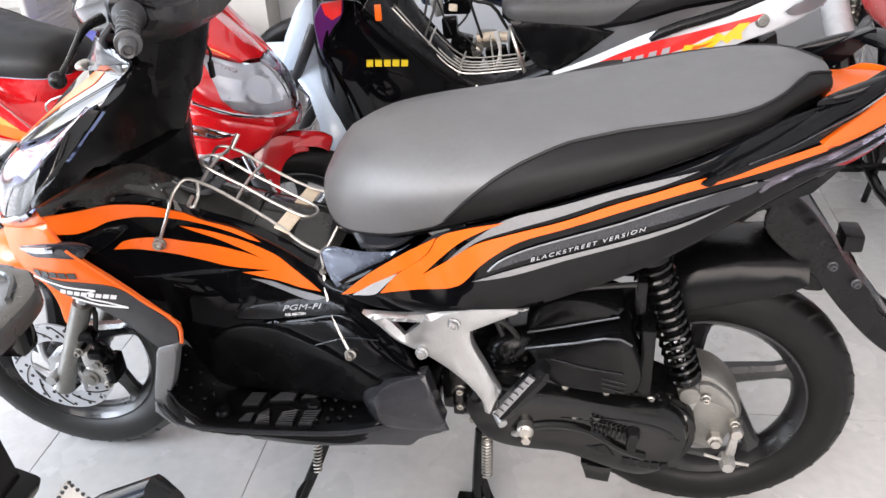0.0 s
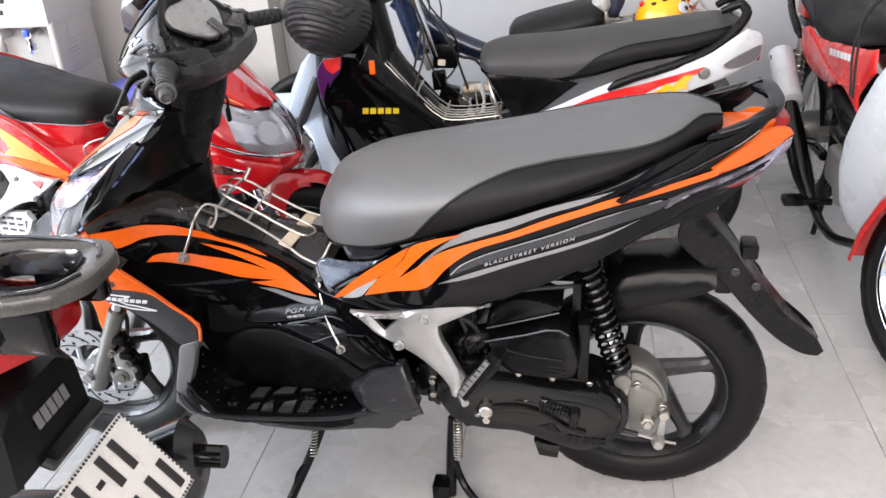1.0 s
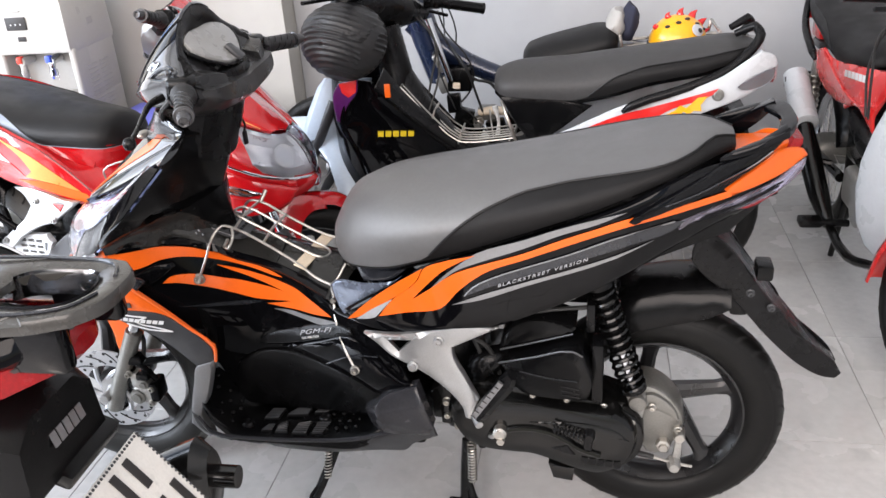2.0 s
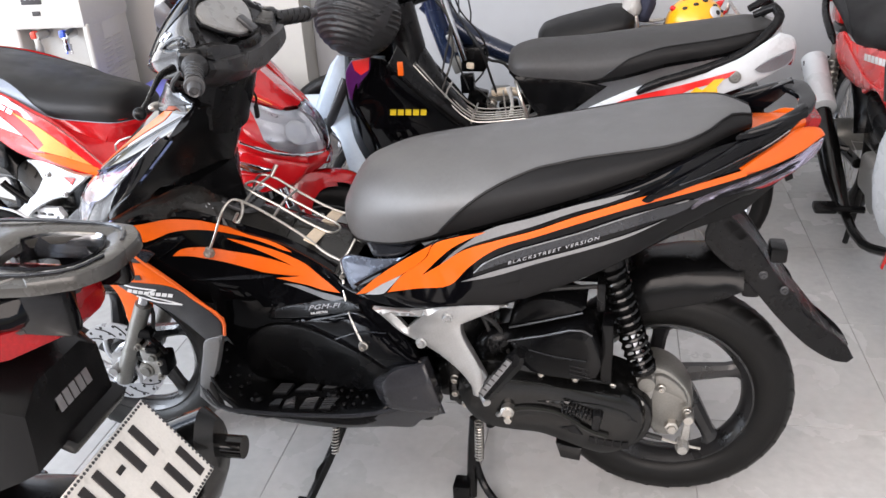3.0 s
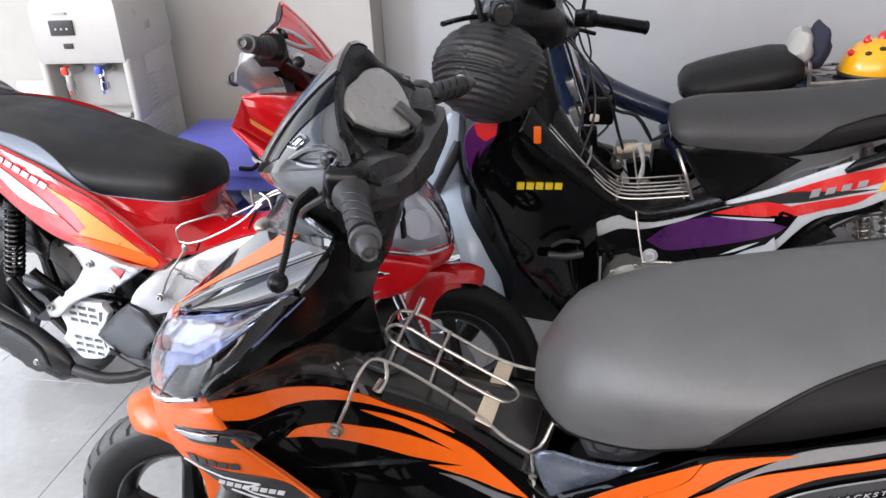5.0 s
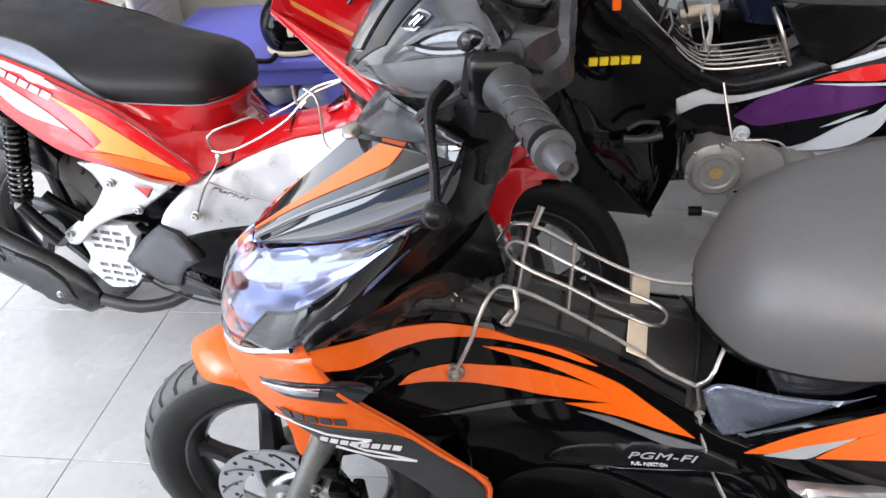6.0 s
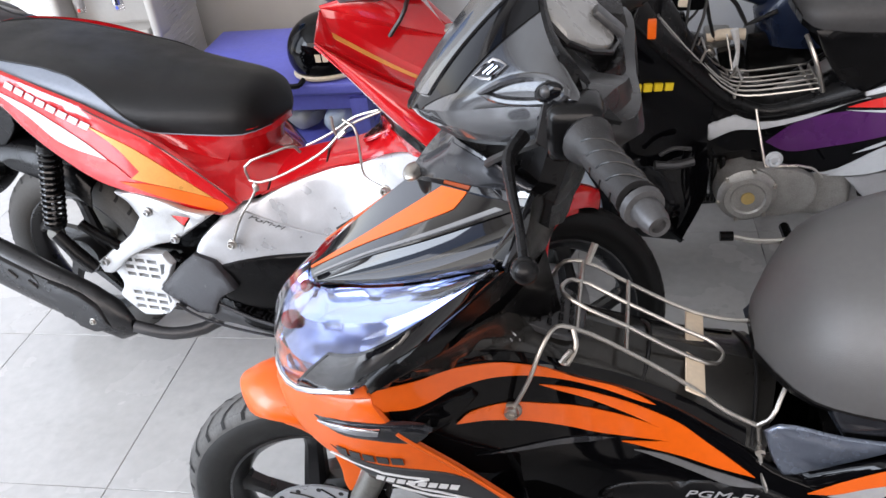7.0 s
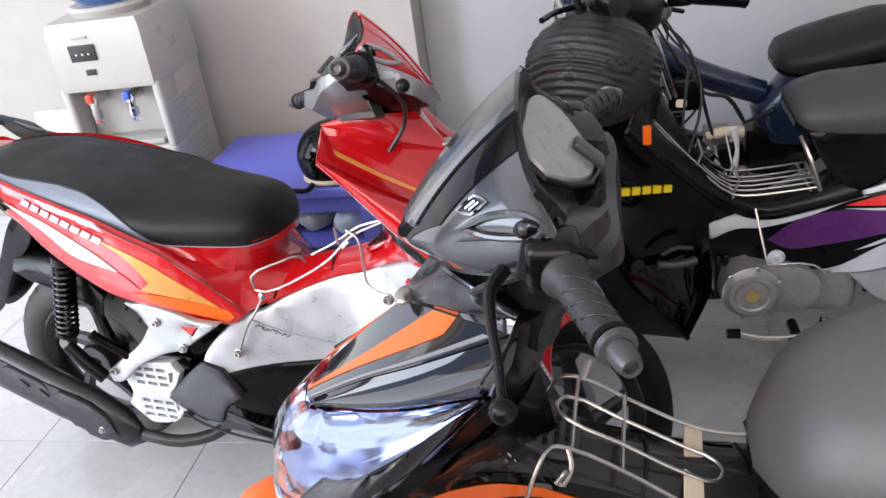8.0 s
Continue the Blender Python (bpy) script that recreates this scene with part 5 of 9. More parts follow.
        part("indicator_tail", panel([(-0.458, 0.612), (-0.415, 0.629), (-0.386, 0.630), (-0.379, 0.620), (-0.407, 0.600), (-0.434, 0.585), (-0.450, 0.598)], lambda u, z: max(FL(u, z) + 0.006, 0.158 - 0.6 * (u + 0.45)), 0.010, 0.003, 0.012, sd, 0.003), tunnel_black if kit == "orange" else body, S, "dark end of the indicator")
        if kit != "orange":
            part("indicator_edge", tube([(u, sd * (nose_w(u, z) + 0.009), z - 0.002) for u, z in ((-0.600, 0.581), (-0.554, 0.574), (-0.505, 0.581), (-0.447, 0.582))], 0.0016, seg=6), body, S)
        part("leg_edge", panel([(-0.346, 0.411), (-0.303, 0.428), (-0.335, 0.33), (-0.356, 0.29), (-0.340, 0.232), (-0.352, 0.225), (-0.388, 0.262), (-0.375, 0.32), (-0.36, 0.37)], lambda u, z: 0.182, 0.02, 0.006, 0.02, sd), paint["edge"], S, "leg shield edge")
        if kit == "orange":
            part("cowl_line", tube([(u, sd * (nose_w(u, z) + 0.003), z) for u, z in ((-0.470, 0.604), (-0.462, 0.596), (-0.412, 0.552), (-0.353, 0.504), (-0.296, 0.462), (-0.297, 0.428))], 0.0034, seg=6), stripe, S, "thin orange edging")
            part("emblem", bars(5, 0.0115, 0.098, -0.563 if sd < 0 else -0.460, 0.537 if sd < 0 else 0.545, 0.08, nose_w, sd, 0.0026), plastic_grey, S, "word in dark grey blocks")
            part("lettering", bars(8, 0.008, 0.110, -0.512 if sd < 0 else -0.40, 0.512, -0.04, nose_w, sd, 0.0058, lean=0.4), white_ink, S, "model word in white blocks")
            for line_ in (((-0.575, 0.533), (-0.50, 0.526), (-0.440, 0.523)), ((-0.440, 0.523), (-0.470, 0.512), (-0.452, 0.504)), ((-0.452, 0.504), (-0.425, 0.500), (-0.385, 0.492)), ((-0.385, 0.492), (-0.44, 0.494), (-0.49, 0.505))):
                part("decal_spear", tube([(u, sd * (nose_w(u, z) + 0.0050), z) for u, z in line_], 0.0016, seg=5, smooth=2), white_ink, S)
        # side flash between headlamp and leg shield
        strake = Skin(list(reversed(front_lines["lamp_low"][3:])), list(reversed(front_lines["rear_edge"])), 0.004, sd)
        part("upper_flank", strake.sheet(0, 1, 0, 1, 0, 0.004, 24, 8), gloss_black if kit == "orange" else body, S, "glossy strake behind the headlamp", 60)
        part("flank_blade", strake.sheet(0.12, 0.95, 0.06, lambda t: 0.40 + 0.1 * t, 0.003, 0.003, 20, 4), lacquer_black if kit == "orange" else body, S, "raised glossy blade", 60)

    # headlamps: faceted reflectors behind long clear lenses
    coat = lacquer_black if kit == "orange" else body
    rng = random.Random(11)
    for sd in sides:
        glass = Skin(front_lines["lamp_top"], front_lines["lamp_low"], 0.020, sd)
        rows = []
        for i in range(23):
            t = i / 22
            rows.append([glass.at(t, j / 12, -0.010 - (0.007 * abs(math.sin(2.6 * math.pi * j / 12 + 0.8 * t)) + 0.0035 * rng.random() + 0.003 * (i // 4 % 2) if 0 < j < 12 and 0 < i < 22 else 0.0) * (1 - 0.6 * t)) for j in range(13)])
        hl = part("headlamp", loft(rows, False, False), chrome_violet if kit == "orange" else silver, S, "faceted chrome headlamp reflector", 22)
        part("lens", glass.sheet(0, 1, 0.0, 1.0, 0.001, 0.002, 26, 12), clear_plastic, hl, "clear headlamp lens", 60)
        if kit == "orange":
            part("bulb", ball(0.013, 0.013, 0.013, tuple(glass.at(0.24, 0.42, -0.012))), red_lens, hl, "small red bulb")
            part("bulb", ball(0.009, 0.009, 0.009, tuple(glass.at(0.16, 0.10, -0.010))), red_lens, hl)
        if kit == "red":
            part("lamp_cheek", glass.sheet(0.52, 1.0, 0.0, 1.0, 0.005, 0.004, 16, 8), body, S, "painted cheek behind the headlamp", 60)
            nb = glass.normal(0.24, 0.50)
            mb = Matrix.Translation(glass.at(0.24, 0.50, -0.006)) @ Vector((0, -1, 0)).rotation_difference(nb).to_matrix().to_4x4()
            part("lamp_bowl", lathe([(0.034, -0.003), (0.031, -0.003), (0.024, 0.008), (0.010, 0.012), (0.006, 0.004), (0, 0.003)], 24, mb), silver, hl, "round reflector bowl")
        part("lens_pillar", glass.sheet(0.42, 1.0, lambda t: max(1.0 - 2.1 * (t - 0.42), 0.58 + 0.20 * (t - 0.42) / 0.58), lambda t: 1.002, 0.0028, 0.004, 26, 5), lacquer_black if kit == "orange" else body, hl, "glossy dark pillar along the lens", 60)
        if kit == "orange":
            part("lens_blade", glass.sheet(0.42, 0.98, lambda t: max(1.0 - 2.1 * (t - 0.42), 0.58 + 0.20 * (t - 0.42) / 0.58) - 0.035, lambda t: max(1.0 - 2.1 * (t - 0.42), 0.58 + 0.20 * (t - 0.42) / 0.58), 0.004, 0.004, 26, 2), graphite_flake, hl, "raised edge of the pillar", 60)
        # faceted brow panels over each lamp
        upper = Skin(front_lines["ridge"], front_lines["crease"], 0.004, sd)
        bro = part("brow", upper.sheet(0, 1, 0, 1, 0, 0.004, 20, 8), coat, S, "glossy brow panel beside the centre ridge", 60)
        lower = Skin(front_lines["crease"], front_lines["lens_top"], -0.006, sd)
        part("brow_hollow", lower.sheet(0, 1, *((0.03, 0.90) if kit == "orange" else (0.0, 1.0)), 0, 0.004, 20, 8), coat, bro, "hollowed glossy panel over the lamp", 60)
        part("brow_ridge", lower.sheet(0.0, 0.97, lambda t: 0.80 + 0.10 * t, lambda t: 1.0, 0.005, 0.006, 20, 3), gloss_graphite if kit == "orange" else body, bro, "dark ridge along the lamp edge", 60)
        if kit == "orange":
            part("brow_flash", upper.sheet(0.01, 0.99, lambda t: 0.56 - 0.20 * t, lambda t: 0.64 + 0.10 * t - 1.2 * max(0, t - 0.86), 0.0012, 0.001, 24, 4), stripe, bro, "orange decal flash", 60)
            part("brow_flash", upper.sheet(0.02, 0.95, lambda t: 0.90, lambda t: 0.955, 0.0012, 0.001, 24, 2), metal_grey, bro, "thin silver decal line", 60)
        else:
            part("brow_flash", lower.sheet(0.1, 0.98, lambda t: 0.30, lambda t: 0.40 + 0.05 * t, 0.0012, 0.001, 24, 2), gold, bro, "gold decal line", 60)
        part("flank_cap", Skin([lift_(p) for p in ((-0.322, 0.193, 0.868), (-0.312, 0.155, 0.884), (-0.306, 0.122, 0.897))], [lift_(p) for p in ((-0.321, 0.193, 0.866), (-0.305, 0.150, 0.878), (-0.300, 0.119, 0.903))], 0.0, sd).sheet(0, 1, 0, 1, 0.001, 0.004, 12, 4), coat, S, "glossy corner of the mask", 60)
        end_line = [Vector(front_lines["ridge"][-1]).lerp(Vector(front_lines["crease"][-1]), k / 3) for k in range(4)]
        part("brow_step", Skin(end_line, front_lines["seam"], 0.0, sd).sheet(0, 1, 0, 1, 0.001, 0.004, 14, 3), coat, bro, "glossy step below the cowl top", 60)
        top = Skin(front_lines["seam"], front_lines["visor"], 0.003, sd)
        part("cowl_top", top.sheet(0, 1, 0, 1, 0, 0.004, 16, 5), graphite_flake if kit == "orange" else body, S, "glossy cowl top below the handlebar", 60)
        if kit == "orange":
            # Extra sheet put where the reflection glints on the cowl top.
            part("cowl_glint", top.sheet(0.35, 0.98, lambda t: 0.06, lambda t: 0.90, 0.001, 0.001, 12, 4), graphite_flake, S, "thin sheet added for the glint on the cowl top's corner", 60)
        part("cowl_shelf", Skin(front_lines["visor"], [(-0.29, 0.0, 0.902), (-0.28, 0.05, 0.902), (-0.275, 0.09, 0.904), (-0.290, 0.116, 0.905)], 0.0, sd).sheet(0, 1, 0, 1, -0.004, 0.004, 14, 4), plastic_black, S, "black shelf under the handlebar")
    part("hinge_knob", ball(0.012, 0.020, 0.008, (-0.452, -0.012, 0.872)), steel_wire, S, "small worn steel catch")
    front = [[Vector((u + 0.10 * abs(a) ** 2, w * a, z)) for a in np.linspace(-1, 1, 13)] for u, w, z in ((-0.680, 0.085, 0.615), (-0.690, 0.09, 0.595), (-0.680, 0.10, 0.572), (-0.64, 0.11, 0.54), (-0.58, 0.11, 0.505))]
    part("nose", loft(front, False, False), cowl, S, "painted nose under the lamps")
    part("lamp_trim", tube([(-0.515, -0.174, 0.670), (-0.60, -0.140, 0.636), (-0.655, -0.075, 0.614), (-0.680, 0, 0.606), (-0.655, 0.075, 0.614), (-0.60, 0.140, 0.636), (-0.515, 0.174, 0.670)], 0.0042, seg=8), chrome, S, "chrome trim under the lamps")
    return S



NECK = ((-0.272, -0.214, 0.090, 1.012), (-0.276, -0.211, 0.096, 0.998), (-0.282, -0.218, 0.098, 0.965), (-0.294, -0.238, 0.099, 0.925), (-0.304, -0.258, 0.102, 0.895), (-0.306, -0.264, 0.096, 0.885), (-0.308, -0.272, 0.090, 0.855))


def steering(S, paint, kit, steer):
    """Front wheel, fork, mudguard and handlebar, turned together about the steering head."""
    head, rake = Vector((-0.385, 0, 0.90)), radians(26)
    axis = Vector((math.sin(rake), 0, math.cos(rake)))
    T = Matrix.Translation(head) @ Matrix.Rotation(radians(steer), 4, axis) @ Matrix.Translation(-head)
    put = lambda nm, bm, mt, par=S, lb="", sh=38: part(nm, moved(bm, T), mt, par, lb, sh)
    wheel(S, (-0.655, 0, 0.253), 0.253, 0.180, 0.085, 5, tyre_front if kit == "orange" else tyre_rubber, T, disc=0.108, name="front_wheel", tread=tread_dusty_lit if kit == "orange" else None)
    for sd in (-1, 1):
        f = put("fork_leg", tube([(-0.650, sd * 0.085, 0.215), (-0.628, sd * 0.085, 0.265), (-0.546, sd * 0.085, 0.432)], 0.019, seg=14, smooth=1), paint["fork"], S, "grey fork slider")
        put("fork_tube", tube([(-0.556, sd * 0.085, 0.412), (-0.475, sd * 0.085, 0.60)], 0.013, seg=12, smooth=1), chrome, f)
    put("fork_crown", box(0.05, 0.20, 0.04, (-0.49, 0, 0.62), 0.01), plastic_black)
    put("axle", lathe([(0, 0.11), (0.011, 0.11), (0.011, -0.11), (0, -0.11)], 12, Matrix.Translation((-0.655, 0, 0.253))), aluminium)
    c = put("brake_caliper", join(box(0.062, 0.040, 0.050, (-0.553, -0.078, 0.262), 0.014, 3), box(0.036, 0.046, 0.040, (-0.562, -0.08, 0.302), 0.012, 3)), engine_alloy, S, "cast brake caliper")
    for u, z, r_ in ((-0.572, 0.258, 0.020), (-0.548, 0.296, 0.013)):
        put("caliper_piston", lathe([(0, -0.020), (r_ * 0.55, -0.020), (r_ * 0.62, -0.015), (r_ * 0.9, -0.014), (r_, -0.006), (r_, 0.02)], 16, Matrix.Translation((u, -0.088, z))), cast_alloy, c)
    for u, z in ((-0.530, 0.284), (-0.538, 0.244), (-0.580, 0.322)):
        put("caliper_bolt", bolt((u, -0.100, z), 0.007, 0.008), steel_wire, c)
    put("caliper_bracket", join(box(0.028, 0.02, 0.085, (-0.588, -0.082, 0.33), 0.006), box(0.05, 0.03, 0.026, (-0.565, -0.085, 0.358), 0.008), box(0.020, 0.05, 0.050, (-0.528, -0.078, 0.272), 0.006), box(0.03, 0.03, 0.018, (-0.545, -0.092, 0.318), 0.005)), plastic_black, c)
    put("caliper_pin", tube([(-0.520, -0.085, 0.300), (-0.545, -0.088, 0.335), (-0.560, -0.088, 0.352)], 0.007, seg=9, smooth=1), plastic_dark, c, "rubber boot of the slide pin")
    put("brake_hose", tube([(-0.555, -0.08, 0.33), (-0.535, -0.075, 0.40), (-0.56, -0.05, 0.48), (-0.50, -0.03, 0.60), (-0.44, -0.02, 0.75)], 0.005, seg=7), cable_black)
    # mudguard hugging the tyre, with a drawn-out beak and side wings
    rings = []
    for a, w, R in spline([(124.8, 0.006, 0.280), (124.0, 0.026, 0.287), (121, 0.046, 0.292), (115, 0.064, 0.294), (105, 0.075, 0.290), (92, 0.077, 0.284), (70, 0.070, 0.277), (50, 0.060, 0.272), (35, 0.052, 0.270)], False, 4, 170):
        t = radians(a - 12)
        ring = []
        for s in np.linspace(-1, 1, 21):
            rr = R - 0.040 * (1 - math.cos(1.35 * s)) / (1 - math.cos(1.35))
            ring.append(Vector((-0.655 + rr * math.cos(t), w * 0.92 * math.sin(1.35 * s) / math.sin(1.35), 0.253 + rr * math.sin(t))))
        rings.append(ring)
    inner = [[p + (Vector((-0.655, p.y, 0.253)) - p).normalized() * 0.004 for p in r] for r in rings]
    shell = [r + list(reversed(q)) for r, q in zip(rings, inner)]
    shell = [s for s in shell if s[10].x < -0.50]
    put("front_mudguard", loft(shell), paint["fender"], S, paint["fender_label"], 80)
    for sd in (-1, 1):
        g = put("mudguard_wing", panel([(-0.690, 0.487), (-0.682, 0.520), (-0.64, 0.530), (-0.56, 0.530), (-0.530, 0.43), (-0.556, 0.378), (-0.575, 0.342), (-0.591, 0.352), (-0.605, 0.380), (-0.607, 0.415), (-0.619, 0.455), (-0.645, 0.480)], lambda u, z: 0.072 + 0.06 * max(0, 0.48 - z) - 0.28 * max(0, -0.64 - u), 0.005, 0.006, 0.03, sd), paint["fender"], S)
        put("lettering", bars(6, 0.007, 0.062, -0.592 if sd < 0 else -0.575, 0.362 if sd < 0 else 0.42, 1.15, lambda u, z: 0.072 + 0.06 * max(0, 0.48 - z), sd, 0.003), white_ink, g, "small white words as bars")
    # handlebar cover: a wedge rising to a small visor
    prof = [(-0.455, 0.975), (-0.42, 1.010), (-0.37, 1.035), (-0.325, 1.050), (-0.300, 1.058), (-0.262, 1.022), (-0.232, 0.999), (-0.200, 0.990), (-0.195, 0.955), (-0.25, 0.925), (-0.32, 0.915), (-0.40, 0.940)]
    loop = spline(prof, True, 3, 60)
    cx, cz = -0.30, 0.985
    rings = []
    for v in np.linspace(-0.165, 0.165, 19):
        k = abs(v) / 0.165
        s = (1 - k**2.6) ** 0.5 * 0.86 + 0.14
        sz = s * (1 - 0.10 * k)
        back = 0.055 * k**1.5
        rings.append([Vector((cx + (p[0] - cx) * (s * 0.75 + 0.25 * (1 - k)) + back, v, cz + (p[1] - cz) * sz + 0.015 * k)) for p in loop])
    whole = loft(rings)
    whole.normal_update()
    bmesh.ops.recalc_face_normals(whole, faces=whole.faces)
    gone = [f for f in whole.faces if f.normal.x < -0.10 and len(f.verts) == 4]
    bmesh.ops.delete(whole, geom=gone, context="FACES")
    hb = put("handlebar_cover", whole, pod_grey if kit == "orange" else metal_grey, S, "moulded handlebar cover", 45)
    brim = [(-0.449, 0.0, 0.956), (-0.440, 0.025, 0.960), (-0.417, 0.055, 0.972), (-0.387, 0.090, 0.986), (-0.340, 0.122, 1.003), (-0.288, 0.152, 1.018), (-0.262, 0.172, 1.026)]
    lip = [(-0.297, 0.0, 1.128), (-0.296, 0.035, 1.122), (-0.294, 0.070, 1.106), (-0.290, 0.098, 1.082), (-0.280, 0.125, 1.062), (-0.266, 0.150, 1.046), (-0.252, 0.172, 1.030)]
    chin = [(-0.425, 0.0, 0.945), (-0.415, 0.03, 0.945), (-0.395, 0.060, 0.950), (-0.370, 0.095, 0.958), (-0.325, 0.125, 0.968), (-0.280, 0.150, 0.985), (-0.258, 0.168, 1.005)]
    under = [(-0.36, 0.0, 0.935), (-0.35, 0.03, 0.935), (-0.335, 0.055, 0.94), (-0.32, 0.08, 0.945), (-0.29, 0.10, 0.955), (-0.26, 0.13, 0.97), (-0.25, 0.15, 0.985)]
    for sd in (-1, 1):
        sk = Skin(brim, lip, 0.010, sd)
        ff = put("front_fairing", sk.sheet(0, 1, 0, 1, 0, 0.005, 26, 12), fairing_grey if kit == "orange" else paint["body"], hb, "satin front fairing", 60)
        put("fairing_top", sk.sheet(0.0, 0.30, lambda t: 0.10, lambda t: 1.02, 0.004, 0.005, 10, 12), fairing_grey if kit == "orange" else paint["body"], ff, "raised top plate of the fairing", 60)
        put("fairing_band", sk.sheet(0.305, 0.48, lambda t: 0.02 + 0.9 * (t - 0.305), lambda t: 1.0, 0.0015, 0.002, 8, 12), gloss_black if kit == "orange" else paint["body"], ff, "glossy black band", 60)
        put("fairing_nose", sk.sheet(0.0, 0.30, 0.0, 0.09, 0.001, 0.003, 8, 3), gloss_black, ff, "glossy black nose of the fairing", 60)
        put("fairing_chin", Skin(brim, chin, 0.003, sd).sheet(0, 1, 0, 1, 0, 0.004, 22, 4), fairing_grey if kit == "orange" else silver, ff, "turned-in lower edge", 60)
        put("fairing_floor", Skin(chin, under, 0.0, sd).sheet(0, 1, 0, 1, 0, 0.003, 18, 3), plastic_black, ff)
        rear = [(-0.303, 0.0, 1.076), (-0.303, 0.04, 1.074), (-0.297, 0.070, 1.066), (-0.283, 0.095, 1.052), (-0.262, 0.118, 1.035), (-0.240, 0.145, 1.022), (-0.218, 0.168, 1.008)]
        put("pod_rim", Skin(lip, rear, -0.004, sd).sheet(0, 1, 0, 1, 0, 0.004, 18, 4), plastic_dark, ff, "dark surround behind the visor", 60)
        rim = [sk.at(t, j, 0.002) for t, j in ((0.60, 0.20), (0.68, 0.46), (0.80, 0.72), (0.90, 0.80), (0.96, 0.55), (0.95, 0.22), (0.86, 0.10), (0.72, 0.10))]
        put("pocket_rim", tube(rim, 0.0042, closed=True, seg=8), fairing_grey if kit == "orange" else silver, ff, "raised teardrop rim")
        put("lamp_pocket", moved(ball(0.017, 0.006, 0.010), Matrix.Translation(sk.at(0.86, 0.42, 0.001)) @ Matrix.Rotation(sd * radians(35), 4, "Z") @ Matrix.Rotation(radians(-25), 4, "Y")), gloss_black, ff, "small dark oval pocket")
        put("pocket_stud", ball(0.006, 0.006, 0.006, tuple(sk.at(0.86, 0.44, 0.005))), plastic_grey, ff)
        if sd < 0:
            fr = [sk.at(t, j, 0.002) for t, j in ((0.515, 0.36), (0.530, 0.56), (0.605, 0.58), (0.59, 0.38))]
            bg_ = put("badge", tube(fr, 0.0015, closed=True, seg=6, smooth=2), chrome, ff, "small chrome framed badge")
            for k in (0.35, 0.65):
                put("badge_bar", tube([fr[0].lerp(fr[1], 0.25).lerp(fr[3].lerp(fr[2], 0.25), k), fr[0].lerp(fr[1], 0.8).lerp(fr[3].lerp(fr[2], 0.8), k)], 0.0016, seg=6, smooth=1), chrome, bg_)
    # instrument pod: dial under a clear cover, facing back and up
    M = Matrix.Translation((-0.268, 0, 1.044)) @ Matrix.Rotation(radians(43), 4, "Y")
    half = [(-0.046, 0.046), (-0.032, 0.086), (-0.008, 0.096), (0.018, 0.074), (0.042, 0.036)]
    dial = [(-0.046, 0.0)] + half + [(0.050, 0.0)] + [(x, -y) for x, y in reversed(half)]
    put("dial", moved(panel(dial, lambda u, v: 0.016, 0.01, 0.006, 0.03, 1, axis="z"), M), meter_face if kit == "orange" else smoke_plastic, hb, "pale scratched instrument cover")
    put("dial_surround", moved(tube([(p[0] * 1.1, p[1] * 1.08, 0.010) for p in dial], 0.0038, closed=True, seg=8, smooth=1), M), plastic_dark, hb)
    put("ignition_tab", moved(box(0.040, 0.026, 0.009, (0.036, 0.012, 0.020), 0.004), M), plastic_grey, hb)
    put("steering_neck", loft([[Vector((u0 + (u1 - u0) * c, w * b, z - 0.03 * c * (z < 0.90))) for c, b in ((1, -0.30), (1, 0.30), (0.85, 0.62), (0.45, 0.95), (0, 1), (-0.4, 0.8), (-0.5, 0), (-0.4, -0.8), (0, -1), (0.45, -0.95), (0.85, -0.62))] for u0, u1, w, z in NECK[: 4 if kit == "red" else 7]]), plastic_grey if kit == "red" else plastic_dark, hb, "broad steering neck", 30)
    for sd in (-1, 1):
        put("pod_shoulder", loft([[Vector((uc + du * c, sd * v, zc + dz * d)) for c, d in ((-1, -0.5), (-0.75, 0.8), (0, 1), (0.75, 0.8), (1, -0.5), (0.5, -1), (-0.5, -1))] for v, uc, zc, du, dz in ((0.085, -0.246, 0.985, 0.048, 0.036), (0.11, -0.248, 0.992, 0.046, 0.036), (0.14, -0.256, 1.000, 0.042, 0.034), (0.168, -0.262, 1.004, 0.032, 0.028))]), pod_grey if kit == "orange" else plastic_dark, hb, "dark shoulder of the handlebar cover")
        a, b = Vector((-0.262, sd * 0.160, 1.006)), Vector((-0.205, sd * 0.286, 0.994))
        d = (b - a).normalized()
        put("bar_tube", tube([a - d * 0.07, b - d * 0.01], 0.011, seg=10, smooth=1), plastic_black, hb)
        g = put("grip", tube([a + d * 0.03, a + d * 0.035, a + d * 0.045, a + d * 0.05, b - d * 0.02, b - d * 0.012], [0.0210, 0.0235, 0.0205, 0.0168, 0.0164, 0.0172], seg=18, smooth=1), grip_grey, hb, "ribbed rubber grip")
        e1 = d.cross(Vector((0, 0, 1))).normalized()
        e2 = e1.cross(d).normalized()
        for i in range(4):
            for ph in (0.4, 3.54):
                q = a + d * (0.056 + 0.019 * i)
                put("grip_wave", tube([q + d * (0.010 * math.sin(w_ * 1.0 - 1.2) + 0.004 * w_) + (e1 * math.cos(ph + w_) + e2 * math.sin(ph + w_)) * 0.0166 for w_ in np.linspace(0, 2.9, 9)], 0.0009, seg=5), plastic_black, g, "dark wave line round the grip")
